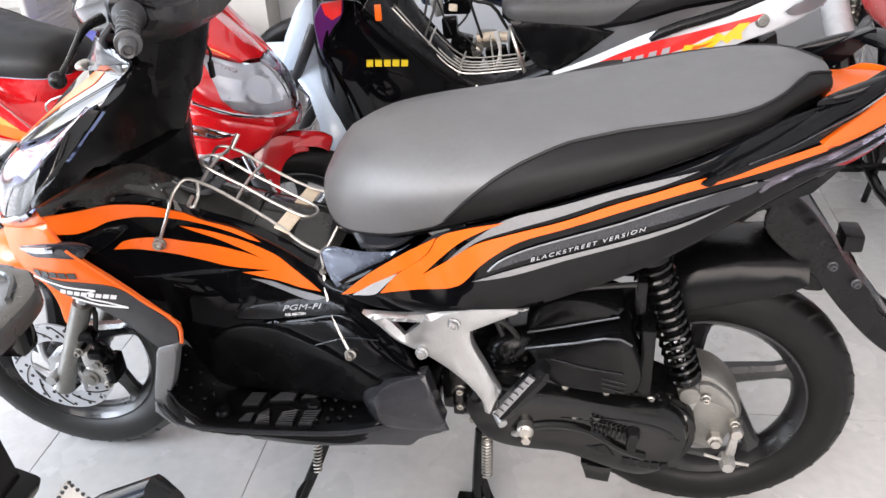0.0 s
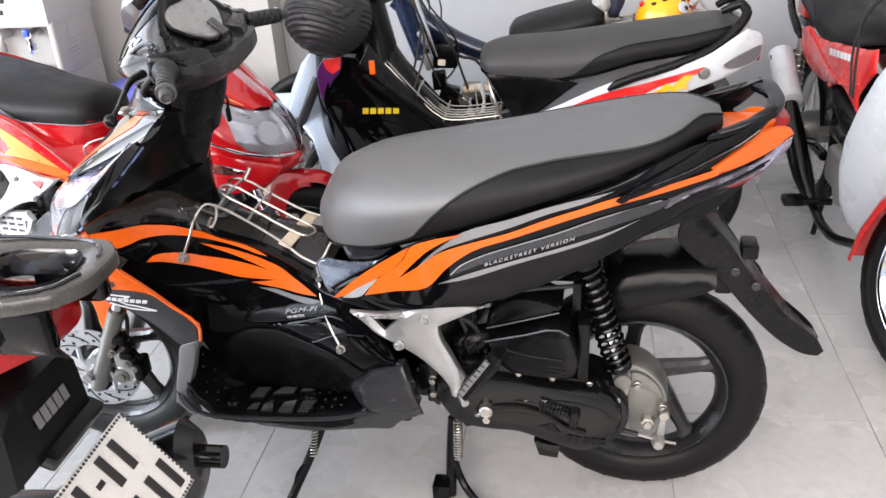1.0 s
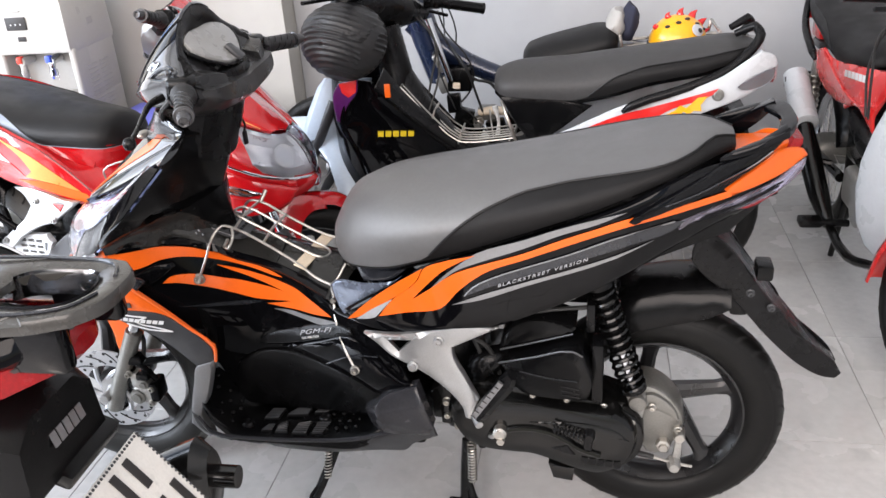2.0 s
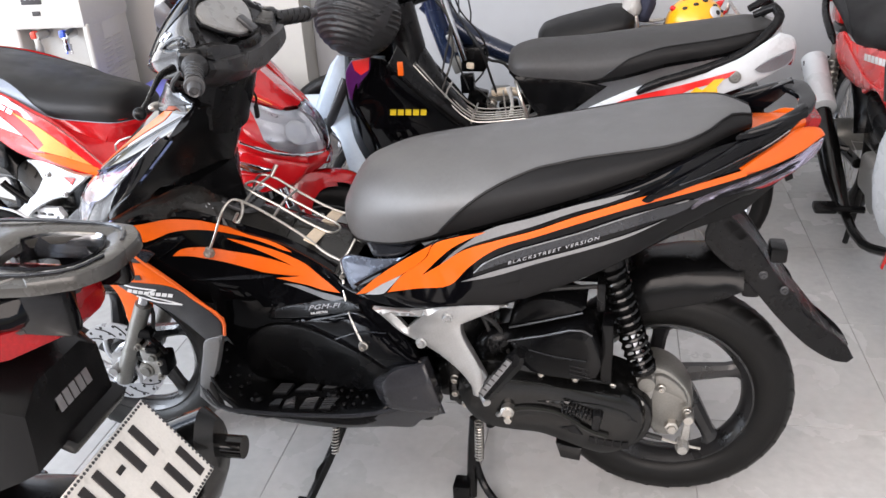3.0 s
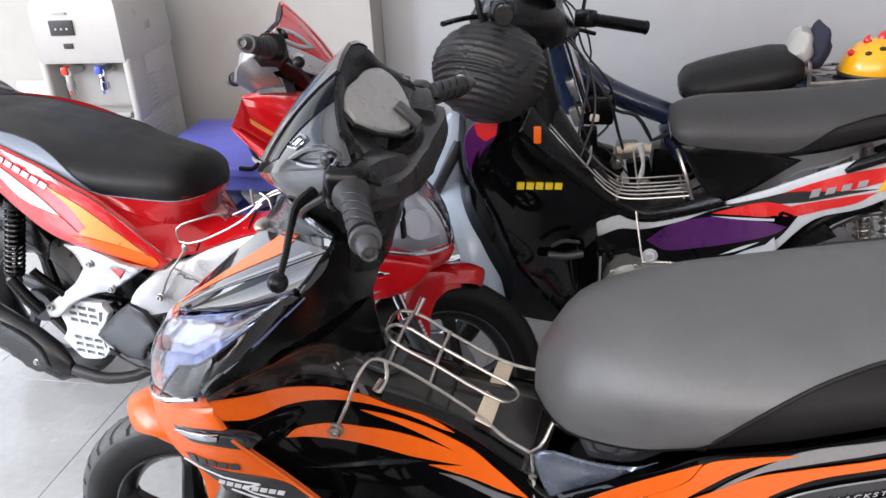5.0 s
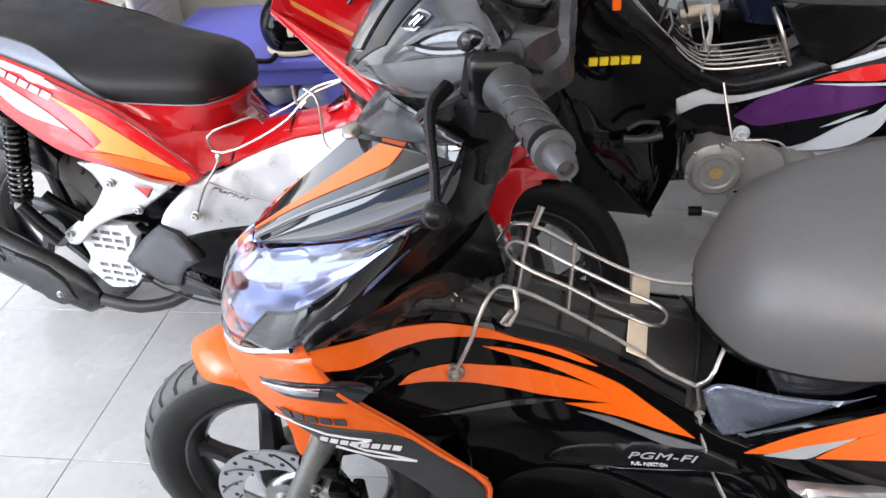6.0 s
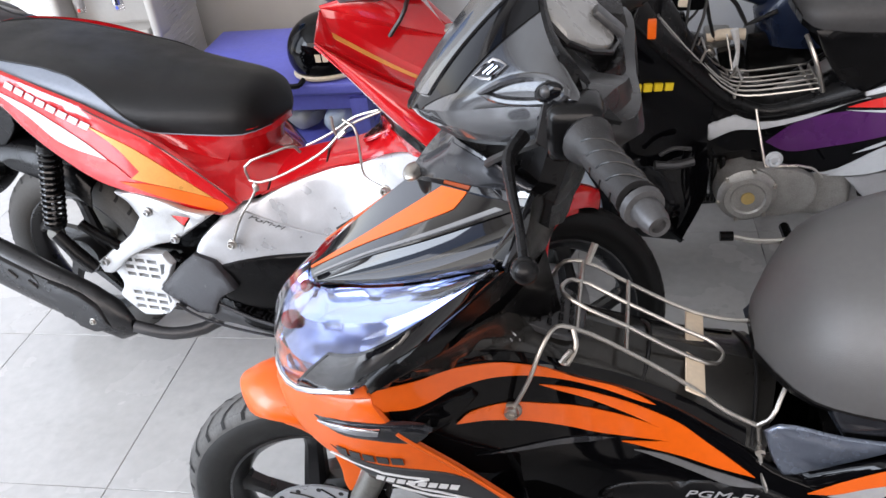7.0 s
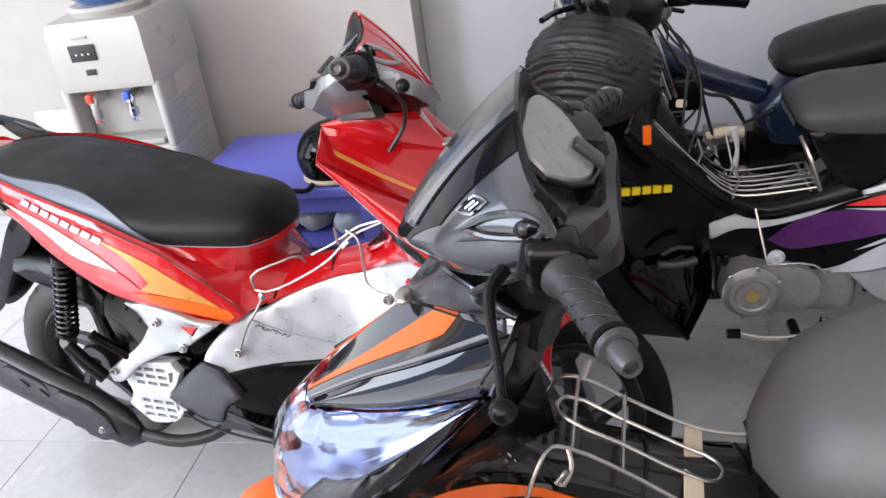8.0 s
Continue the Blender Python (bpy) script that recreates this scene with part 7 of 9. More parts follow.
def wire_rack(S, kit):
    """Bent steel wire luggage rack over the deck."""
    r = 0.0029
    if kit == "orange":
        rk = part("wire_rack", tube([(-0.341, -0.104, 0.582), (-0.318, -0.098, 0.630), (-0.302, -0.084, 0.672), (-0.286, -0.066, 0.690), (-0.262, -0.060, 0.682), (-0.205, -0.060, 0.652), (-0.120, -0.076, 0.608), (-0.085, -0.088, 0.588), (-0.050, -0.099, 0.578)], r, seg=8), steel_wire, S, "bent steel wire luggage rack")
        part("rack_leg", tube([(-0.050, -0.099, 0.578), (-0.036, -0.098, 0.590), (-0.020, -0.075, 0.618), (0.002, -0.050, 0.642)], r, seg=8), steel_wire, rk)
        part("rack_leg", tube([(-0.048, -0.100, 0.577), (-0.045, -0.108, 0.546), (-0.040, -0.124, 0.515), (-0.020, -0.152, 0.468), (0.005, -0.169, 0.423)], r, seg=8), steel_wire, rk)
        part("rack_nut", lathe([(0, 0.006), (0.006, 0.006), (0.006, -0.006), (0, -0.006)], 10, Matrix.Translation((-0.045, -0.108, 0.547))), steel_wire, rk, "small clamp nut")
        part("rack_bolt", bolt((-0.341, -0.104, 0.582), 0.0095, 0.008), steel_wire, rk)
        part("rack_bolt", bolt((0.005, -0.172, 0.421), 0.0075, 0.008), steel_wire, rk)
        part("inner_loop", tube([(-0.092, -0.018, 0.600), (-0.13, -0.022, 0.616), (-0.205, -0.022, 0.660), (-0.268, -0.020, 0.694), (-0.284, 0.000, 0.698), (-0.272, 0.022, 0.696), (-0.205, 0.022, 0.662), (-0.13, 0.020, 0.622), (-0.090, 0.014, 0.604), (-0.082, -0.002, 0.600)], r, True, 8), steel_wire, rk)
        part("far_rail", tube([(0.010, 0.062, 0.612), (-0.060, 0.066, 0.604), (-0.115, 0.068, 0.614), (-0.200, 0.074, 0.654), (-0.262, 0.072, 0.690), (-0.285, 0.070, 0.690), (-0.305, 0.072, 0.660)], r, seg=8), steel_wire, rk)
        for u, z in ((-0.262, 0.685), (-0.203, 0.654)):
            part("cross_wire", tube([(u, -0.060, z - 0.004), (u + 0.001, 0.0, z + 0.006), (u + 0.002, 0.073, z + 0.004)], r, seg=7, smooth=2), steel_wire, rk)
        part("rack_hook", tube([(-0.266, -0.062, 0.684), (-0.262, -0.074, 0.668), (-0.272, -0.082, 0.645), (-0.280, -0.084, 0.650), (-0.268, -0.084, 0.668)], r * 1.15, seg=7), steel_wire, rk, "small wire hook")
        part("far_clamp", tube([(-0.255, 0.066, 0.690), (-0.245, 0.082, 0.712)], [0.004, 0.005], seg=8, smooth=1), steel_wire, rk, "bent clamp end")
        part("rack_strap", box(0.026, 0.166, 0.003, (0, 0, 0), 0.001, 1, Matrix.Translation((-0.117, 0.0, 0.606)) @ Matrix.Rotation(radians(24), 4, "Y") @ Matrix.Rotation(radians(-3), 4, "Z")), cream, rk, "worn pale strap plate")
    else:
        rk = part("wire_rack", tube([(-0.030, 0.130, 0.583), (-0.026, 0.130, 0.614), (-0.085, 0.105, 0.640), (-0.120, 0.080, 0.644), (-0.128, 0.070, 0.628)], r, seg=8), steel_wire, S, "bent steel wire luggage rack")
        part("outer_loop", tube([(-0.030, 0.130, 0.583), (-0.056, 0.130, 0.581), (-0.138, 0.110, 0.612), (-0.205, 0.095, 0.652), (-0.256, 0.085, 0.700), (-0.320, 0.060, 0.725)], r, seg=8), steel_wire, rk)
        part("far_rail", tube([(-0.128, 0.040, 0.630), (-0.190, 0.040, 0.662), (-0.256, 0.045, 0.705), (-0.310, 0.045, 0.722)], r, seg=8), steel_wire, rk)
        part("rack_arm", tube([(-0.250, 0.088, 0.716), (-0.275, 0.092, 0.702), (-0.284, 0.100, 0.650), (-0.290, 0.106, 0.605), (-0.34, 0.118, 0.585)], r, seg=8), steel_wire, rk)
        part("rack_hook", tube([(-0.226, 0.090, 0.722), (-0.228, 0.090, 0.690), (-0.236, 0.090, 0.676), (-0.252, 0.088, 0.690)], r * 1.1, seg=7), steel_wire, rk, "small wire hook")
        part("rack_leg", tube([(-0.045, 0.131, 0.582), (-0.042, 0.138, 0.560), (-0.010, 0.160, 0.510), (0.019, 0.172, 0.447)], r, seg=8), steel_wire, rk)
        part("rack_nut", ball(0.008, 0.006, 0.011, (-0.044, 0.134, 0.570)), steel_wire, rk, "small clamp nut")
        part("rack_bolt", bolt((0.019, 0.176, 0.445), 0.0085, 0.008, 1), steel_wire, rk)
        part("rack_bolt", bolt((-0.34, 0.124, 0.583), 0.0095, 0.008, 1), steel_wire, rk)
        part("cross_wire", tube([(-0.23, 0.090, 0.676), (-0.235, 0.065, 0.688), (-0.24, 0.043, 0.694)], r, seg=7), steel_wire, rk)


ORANGE = dict(stripe=orange, body=gloss_black, cowl=orange, low=plastic_grey, tunnel=tunnel_black, deck=deck_grey, tail=orange, lens=smoke_plastic, seat=seat_vinyl, seat_side=seat_vinyl_dark,
              rail=gloss_black, pillar=pillar_sky_tint, signal=gloss_graphite, edge=metal_grey, fork=cast_alloy, fender=orange, fender_label="matt orange front mudguard", spring=engine_black, tunnel_label="glossy black flank of the step-through tunnel")
RED = dict(stripe=gold, body=red, cowl=red, low=silver, tunnel=silver, deck=red, tail=red, lens=smoke_plastic, seat=seat_black, seat_side=seat_bluegrey,
           rail=plastic_grey, pillar=red, signal=chrome, edge=silver, fork=plastic_grey, fender=red, fender_label="dark red front mudguard", spring=engine_black, tunnel_label="silver flank of the step-through tunnel")

main = scooter("orange_scooter", "black scooter with orange decals on the shop floor", pose(0.262, 0.245, 0, 0, 0, -2.5), ORANGE, "orange")
steering(main, ORANGE, "orange", 2)
drivetrain(main, ORANGE, "orange")
wire_rack(main, "orange")
rouge = scooter("red_scooter", "red and silver scooter parked beside a blue table", pose(-0.669, 0.895, 0, 3.1, 0, 168.5) @ Matrix.Diagonal((0.954, 0.954, 0.954, 1)), RED, "red")
steering(rouge, RED, "red", 43)
drivetrain(rouge, RED, "red")
wire_rack(rouge, "red")



# ---------------------------------------------------------------- underbone motorcycles
CUB = field([(-0.33, 0.47, 0.068), (-0.21, 0.48, 0.076), (-0.10, 0.50, 0.100), (0.0, 0.52, 0.130), (0.10, 0.60, 0.145), (0.25, 0.66, 0.152), (0.40, 0.70, 0.158), (0.50, 0.71, 0.158), (0.60, 0.77, 0.138), (0.66, 0.78, 0.10), (0.32, 0.58, 0.152), (0.02, 0.44, 0.130), (0.55, 0.68, 0.145), (-0.20, 0.42, 0.07)])


def cub(name, label, m, paint, kit, steer):
    S = thing(name, label, "motorcycle", m)
    sides = (-1, 1)
    ra, fa, R = (0.38, 0.28), (-0.84, 0.28), 0.28
    head, rake = Vector((-0.52, 0, 0.86)), radians(26)
    T = Matrix.Translation(head) @ Matrix.Rotation(radians(steer), 4, Vector((math.sin(rake), 0, math.cos(rake)))) @ Matrix.Translation(-head)
    put = lambda nm, bm, mt, par=S, lb="", sh=38: part(nm, moved(bm, T), mt, par, lb, sh)
    # wheels, forks, rear arm
    wheel(S, (ra[0], 0, ra[1]), R, 0.222, 0.07, 0, tyre_rubber, None, True, name="rear_wheel", rim_mat=chrome)
    wheel(S, (fa[0], 0, fa[1]), R, 0.222, 0.065, 0, tyre_rubber, T, True, name="front_wheel", rim_mat=chrome)
    for sd in sides:
        put("fork_leg", tube([(fa[0] - 0.01, sd * 0.07, 0.27), (fa[0] + 0.10, sd * 0.07, 0.47), (fa[0] + 0.20, sd * 0.07, 0.66)], 0.019, seg=10, smooth=1), paint["fork"], S, "front fork leg")
        part("swing_arm", tube([(0.02, sd * 0.08, 0.30), (ra[0] + 0.02, sd * 0.085, ra[1])], 0.017, seg=8, smooth=1), engine_black, S)
        sh = part("rear_shock", tube([(0.34, sd * 0.115, 0.62), (0.375, sd * 0.115, 0.30)], 0.016, seg=12, smooth=1), steel_wire, S, "chromed rear shock")
        spring(sh, (0.347, sd * 0.115, 0.57), (0.373, sd * 0.115, 0.33), 0.022, 12, 0.004, steel_wire)
    put("axle", lathe([(0, 0.1), (0.01, 0.1), (0.01, -0.1), (0, -0.1)], 10, Matrix.Translation((fa[0], 0, fa[1]))), steel_wire)
    part("rear_hub", lathe([(0, 0.07), (0.055, 0.07), (0.06, 0.05), (0.06, -0.05), (0.055, -0.07), (0, -0.07)], 24, Matrix.Translation((ra[0], 0, ra[1]))), cast_alloy, S)
    # front mudguard, long behind the wheel
    if paint["fender"]:
        rings = []
        for a, r in ((150, 0.300), (125, 0.305), (100, 0.315), (80, 0.325), (62, 0.325), (45, 0.318), (25, 0.312), (5, 0.312), (-12, 0.32)):
            t = radians(a)
            rings.append([Vector((fa[0] + (r - 0.06 * abs(s) ** 2.2) * math.cos(t), (0.075 if a > 30 else 0.085) * s, fa[1] + (r - 0.06 * abs(s) ** 2.2) * math.sin(t))) for s in np.linspace(-1, 1, 11)])
        shell = [r + [p + (Vector((fa[0], p.y, fa[1])) - p).normalized() * 0.004 for p in reversed(r)] for r in rings]
        put("front_mudguard", loft(shell), paint["fender"], S, "smooth painted front mudguard", 50)
        put("fork_cover", loft([[Vector((u + a * math.cos(t), 0.105 * math.sin(t), z)) for t in np.linspace(0, 2 * math.pi, 17)[:-1]] for u, z, a in ((-0.74, 0.53, 0.06), (-0.70, 0.62, 0.07), (-0.66, 0.70, 0.065), (-0.64, 0.73, 0.04))]), paint["fender"], S)
    rings = []
    for a in (160, 140, 120, 100, 80, 60, 42, 25):
        t = radians(a)
        rings.append([Vector((ra[0] + (0.315 - 0.05 * abs(s) ** 2.2) * math.cos(t), 0.075 * s, ra[1] + (0.315 - 0.05 * abs(s) ** 2.2) * math.sin(t))) for s in np.linspace(-1, 1, 9)])
    part("rear_mudguard", loft([r + [p + Vector((0, 0, -0.004)) for p in reversed(r)] for r in rings]), plastic_black, S, "", 50)
    part("mud_flap", panel([(0.62, 0.47), (0.665, 0.50), (0.70, 0.36), (0.68, 0.35)], lambda u, z: 0.07, 0.14, 0.004, 0.03, 1), plastic_black, S)
    # side covers and tail
    cover = [(-0.322, 0.462), (-0.269, 0.489), (-0.208, 0.481), (-0.121, 0.510), (0.004, 0.566), (0.077, 0.598), (0.144, 0.630), (0.220, 0.664), (0.352, 0.705), (0.486, 0.740), (0.560, 0.785), (0.600, 0.808), (0.640, 0.792), (0.652, 0.765), (0.644, 0.733), (0.573, 0.686), (0.460, 0.643), (0.360, 0.601), (0.272, 0.555), (0.180, 0.525), (0.104, 0.435), (0.062, 0.384), (0.011, 0.359), (-0.061, 0.347), (-0.192, 0.359), (-0.319, 0.424)]
    if kit == "suzuki":
        body_side = [(0.342, 0.656), (0.238, 0.686), (0.144, 0.675), (-0.129, 0.712), (-0.33, 0.746), (-0.424, 0.769), (-0.436, 0.707), (-0.392, 0.671), (-0.341, 0.62), (-0.333, 0.551), (-0.26, 0.59), (-0.202, 0.602), (-0.076, 0.574), (0.08, 0.548), (0.236, 0.558), (0.294, 0.594)]
        for sd in sides:
            c = part("side_cover", panel(body_side, lambda u, z: 0.13 - 0.25 * max(0, 0.60 - z), 0.006, 0.010, 0.035, sd, corner=35), paint["cover"], S, paint["cover_label"])
            part("lettering", bars(6, 0.020, 0.21, -0.047 if sd > 0 else -0.26, 0.660 if sd > 0 else 0.692, -0.15, 0.13, sd, 0.003), white_ink, c, "word in pale blocks")
            part("cover_crease", tube([(u, sd * 0.1325, z) for u, z in ((0.16, 0.668), (0.05, 0.640), (-0.10, 0.615), (-0.25, 0.622), (-0.34, 0.650))], 0.003, seg=6), paint["cover"], c)
            part("tail_block", box(0.11, 0.05, 0.075, (0.44, sd * 0.085, 0.715), 0.014, 2), paint["cover"], S, "red tail end beside the seat")
            part("tail_cap", box(0.10, 0.045, 0.03, (0.42, sd * 0.085, 0.662), 0.010, 2), plastic_grey, S)
    if kit == "wave":
        for sd in sides:
            c = part("side_cover", panel(cover, CUB, 0.006, 0.010, 0.035, sd), paint["cover"], S, paint["cover_label"])
            part("decal", panel([(-0.315, 0.425), (-0.262, 0.452), (-0.207, 0.455), (-0.120, 0.488), (-0.029, 0.540), (0.040, 0.556), (0.090, 0.550), (0.140, 0.535), (0.100, 0.470), (0.031, 0.432), (-0.068, 0.358), (-0.190, 0.362)], CUB, 0.0012, 0, 0.03, sd, 0.0022), gloss_black, c, "black decal field")
            part("decal", panel([(-0.195, 0.424), (-0.140, 0.477), (-0.047, 0.514), (0.030, 0.518), (0.085, 0.514), (0.120, 0.506), (0.094, 0.486), (0.026, 0.459), (-0.077, 0.422), (-0.150, 0.404)], CUB, 0.0012, 0, 0.03, sd, 0.0034), purple, c, "purple decal field")
            part("decal", panel([(-0.048, 0.524), (-0.009, 0.542), (0.070, 0.567), (0.120, 0.560), (0.085, 0.533), (0.014, 0.528)], CUB, 0.0012, 0, 0.02, sd, 0.0034), red_bright, c, "crimson flash")
            part("decal", panel([(-0.050, 0.517), (0.014, 0.522), (0.090, 0.526), (0.090, 0.520), (0.014, 0.517)], CUB, 0.0012, 0, 0.02, sd, 0.0046), white_paint, c, "thin white flash")
            part("decal", panel([(-0.020, 0.413), (0.029, 0.446), (0.064, 0.461), (0.020, 0.432)], CUB, 0.0012, 0, 0.02, sd, 0.0034), white_paint, c, "thin white flash")
            part("decal", panel([(-0.061, 0.349), (0.004, 0.400), (0.071, 0.448), (0.096, 0.478), (0.102, 0.437), (0.062, 0.386), (0.011, 0.361)], CUB, 0.0012, 0, 0.02, sd, 0.0038), white_paint, c, "white lower sweep")
            part("decal", panel([(0.044, 0.562), (0.145, 0.612), (0.227, 0.643), (0.294, 0.660), (0.390, 0.686), (0.489, 0.714), (0.471, 0.695), (0.369, 0.659), (0.305, 0.626), (0.192, 0.591), (0.115, 0.572)], CUB, 0.0012, 0, 0.03, sd, 0.0022, corner=30), red_bright, c, "red decal band")
            part("decal", panel([(0.037, 0.536), (0.100, 0.552), (0.147, 0.567), (0.224, 0.585), (0.299, 0.602), (0.263, 0.575), (0.195, 0.554), (0.133, 0.535)], CUB, 0.0012, 0, 0.03, sd, 0.0022, corner=30), red_bright, c, "lower red decal band")
            part("decal", panel([(-0.020, 0.550), (0.052, 0.574), (0.120, 0.596), (0.200, 0.600), (0.300, 0.610), (0.220, 0.590), (0.150, 0.572), (0.084, 0.562), (0.020, 0.547)], CUB, 0.0012, 0, 0.03, sd, 0.0030, corner=30), black_ink, c, "black shadow line")
            for k in range(4):
                part("lettering", bars(1, 0.014 + 0.004 * (k == 0), 0.022, (0.158 + 0.032 * k) if sd < 0 else (0.280 - 0.032 * k), (0.583 + 0.0095 * k) if sd < 0 else (0.612 - 0.0095 * k), 0.28, CUB, sd, 0.0046, lean=0.5, gap=0.1), silver, c, "one letter of the model word as a slanted block")
            part("emblem", panel([(0.299, 0.604), (0.310, 0.636), (0.345, 0.640), (0.372, 0.653), (0.386, 0.668), (0.404, 0.660), (0.416, 0.672), (0.434, 0.690), (0.460, 0.693), (0.442, 0.668), (0.446, 0.650), (0.424, 0.652), (0.412, 0.640), (0.396, 0.650), (0.376, 0.630), (0.350, 0.632), (0.332, 0.612)], CUB, 0.0012, 0, 0.02, sd, 0.0046, corner=20), yellow, c, "jagged yellow-orange emblem")
            part("emblem_core", panel([(0.322, 0.616), (0.330, 0.634), (0.360, 0.640), (0.378, 0.648), (0.360, 0.634), (0.340, 0.628)], CUB, 0.0012, 0, 0.02, sd, 0.0056, corner=20), orange, c)
            part("cover_bolt", bolt((0.488, sd * (CUB(0.488, 0.695) + 0.003), 0.695), 0.013, 0.006, sd), cast_alloy, c)
            part("tail_lens", panel([(0.536, 0.713), (0.566, 0.736), (0.605, 0.752), (0.649, 0.765), (0.645, 0.738), (0.630, 0.718), (0.586, 0.702), (0.548, 0.703)], CUB, 0.010, 0.006, 0.02, sd, 0.006), clear_plastic, c, "clear rear indicator lens")
            part("lens_back", panel([(0.541, 0.714), (0.570, 0.733), (0.605, 0.748), (0.643, 0.760), (0.640, 0.738), (0.626, 0.721), (0.586, 0.706), (0.552, 0.706)], CUB, 0.003, 0, 0.02, sd, 0.0015), metal_grey, c)
    if kit != "blue":
        part("tail_deck", panel([(0.52, -0.12), (0.60, -0.10), (0.66, -0.045), (0.672, 0), (0.66, 0.045), (0.60, 0.10), (0.52, 0.12)], lambda u, v: 0.772 + 0.3 * (u - 0.52) * (u < 0.62) - 0.6 * max(0, u - 0.62), 0.04, 0.01, 0.03, 1, axis="z"), paint["cover"], S, "tail end deck")
        part("tail_lamp", panel([(-0.05, 0.70), (0.05, 0.70), (0.055, 0.76), (-0.055, 0.76)], lambda v, z: 0.66, 0.03, 0.006, 0.02, 1, axis="u"), red_lens, S)
        # under-seat panel
        for sd in sides:
            part("seat_panel", panel([(-0.130, 0.690), (-0.10, 0.625), (-0.06, 0.570), (-0.02, 0.548), (0.02, 0.570), (0.14, 0.658), (0.02, 0.684)], lambda u, z: 0.115, 0.01, 0.008, 0.03, sd), plastic_black if kit == "wave" else red_bright, S, "panel under the seat")
            part("grab_bar", tube([(0.225, sd * 0.155, 0.650), (0.25, sd * 0.158, 0.668), (0.40, sd * 0.152, 0.716), (0.51, sd * 0.130, 0.756), (0.575, sd * 0.105, 0.806), (0.602, sd * 0.085, 0.845), (0.590, sd * 0.06, 0.866), (0.54, sd * 0.045, 0.842)], [0.006, 0.013, 0.013, 0.013, 0.014, 0.014, 0.013, 0.010], seg=10), plastic_dark, S, "black grab bar")
    # seat
    if kit != "blue":
        st = [(-0.152, 0.08, 0.705, 0.745), (-0.135, 0.105, 0.690, 0.760), (-0.08, 0.118, 0.685, 0.776), (0.08, 0.126, 0.675, 0.785), (0.19, 0.132, 0.695, 0.795), (0.30, 0.135, 0.728, 0.806), (0.45, 0.132, 0.752, 0.822), (0.54, 0.118, 0.778, 0.832), (0.575, 0.09, 0.795, 0.826), (0.60, 0.05, 0.80, 0.815)]
        seat(S, st, [(-0.2, 0), (0.12, 0), (0.20, 0.42), (0.28, 0.55), (0.5, 0.55), (0.61, 0.5)], paint["seat"], paint["seat_side"])
    # tunnel spine
    sp = [(-0.50, 0.80, 0.05, 0.06), (-0.44, 0.72, 0.055, 0.06), (-0.37, 0.60, 0.06, 0.06), (-0.30, 0.51, 0.065, 0.06), (-0.20, 0.465, 0.075, 0.06), (-0.10, 0.48, 0.085, 0.07), (0.0, 0.53, 0.09, 0.08)]
    rows = [[Vector((u + 0.7 * h * math.cos(t) * 0.4, w * math.sin(t), z - 0.02 + h * math.cos(t))) for t in np.linspace(-2.2, 2.2, 13)] for u, z, w, h in sp]
    if kit == "blue":
        part("frame_spine", tube([(-0.50, 0, 0.82), (-0.42, 0, 0.74), (-0.30, 0, 0.66), (-0.12, 0, 0.585)], [0.045, 0.04, 0.036, 0.034], seg=14), blue_dark, S, "dark blue bare frame spine")
        part("head_post", loft([[Vector((u + 0.055 * math.cos(t), 0.06 * math.sin(t), z)) for t in np.linspace(0, 2 * math.pi, 15)[:-1]] for u, z in ((-0.40, 0.60), (-0.45, 0.75), (-0.48, 0.86), (-0.50, 0.92))]), blue_dark, S, "dark blue steering column cover")
        part("seat_body", loft([[Vector((u + a * math.cos(t), 0.09 * math.sin(t), z)) for t in np.linspace(0, 2 * math.pi, 17)[:-1]] for u, z, a in ((0.0, 0.46, 0.13), (-0.01, 0.55, 0.14), (0.02, 0.62, 0.11), (0.045, 0.66, 0.10), (0.10, 0.70, 0.13))]), blue_dark, S, "dark blue body under the seat")
        part("rear_body", panel([(0.0, 0.50), (0.0, 0.62), (0.10, 0.70), (0.40, 0.69), (0.60, 0.66), (0.58, 0.60), (0.30, 0.52)], lambda u, z: 0.10, 0.2, 0.02, 0.04, -1), blue_dark, S)
        st = [(-0.10, 0.055, 0.676, 0.702), (-0.085, 0.10, 0.668, 0.728), (-0.03, 0.125, 0.664, 0.748), (0.05, 0.13, 0.676, 0.768), (0.15, 0.13, 0.697, 0.789), (0.20, 0.12, 0.712, 0.788), (0.228, 0.09, 0.722, 0.765)]
        seat(S, st, [(-0.2, 0), (0.3, 0.0)], seat_black, seat_black)
        part("rear_carrier", join(*[tube([(0.24, y, 0.705), (0.40, y, 0.715), (0.58, y, 0.72)], 0.006, seg=7) for y in (-0.10, 0, 0.10)], tube([(0.24, -0.10, 0.70), (0.235, -0.10, 0.76), (0.235, 0.10, 0.76), (0.24, 0.10, 0.70)], 0.006, seg=7), tube([(0.55, -0.11, 0.72), (0.56, -0.11, 0.765), (0.56, 0.11, 0.765), (0.55, 0.11, 0.72)], 0.006, seg=7)), steel_wire, S, "chromed rear carrier")
        part("carburettor", join(box(0.07, 0.06, 0.05, (-0.24, -0.02, 0.48), 0.012), lathe([(0, 0.03), (0.02, 0.03), (0.02, -0.04), (0, -0.04)], 14, Matrix.Translation((-0.27, -0.02, 0.46)))), cast_alloy, S, "brass-toned carburettor")
        part("coil_box", box(0.09, 0.07, 0.09, (-0.33, -0.05, 0.62), 0.012), plastic_black, S)
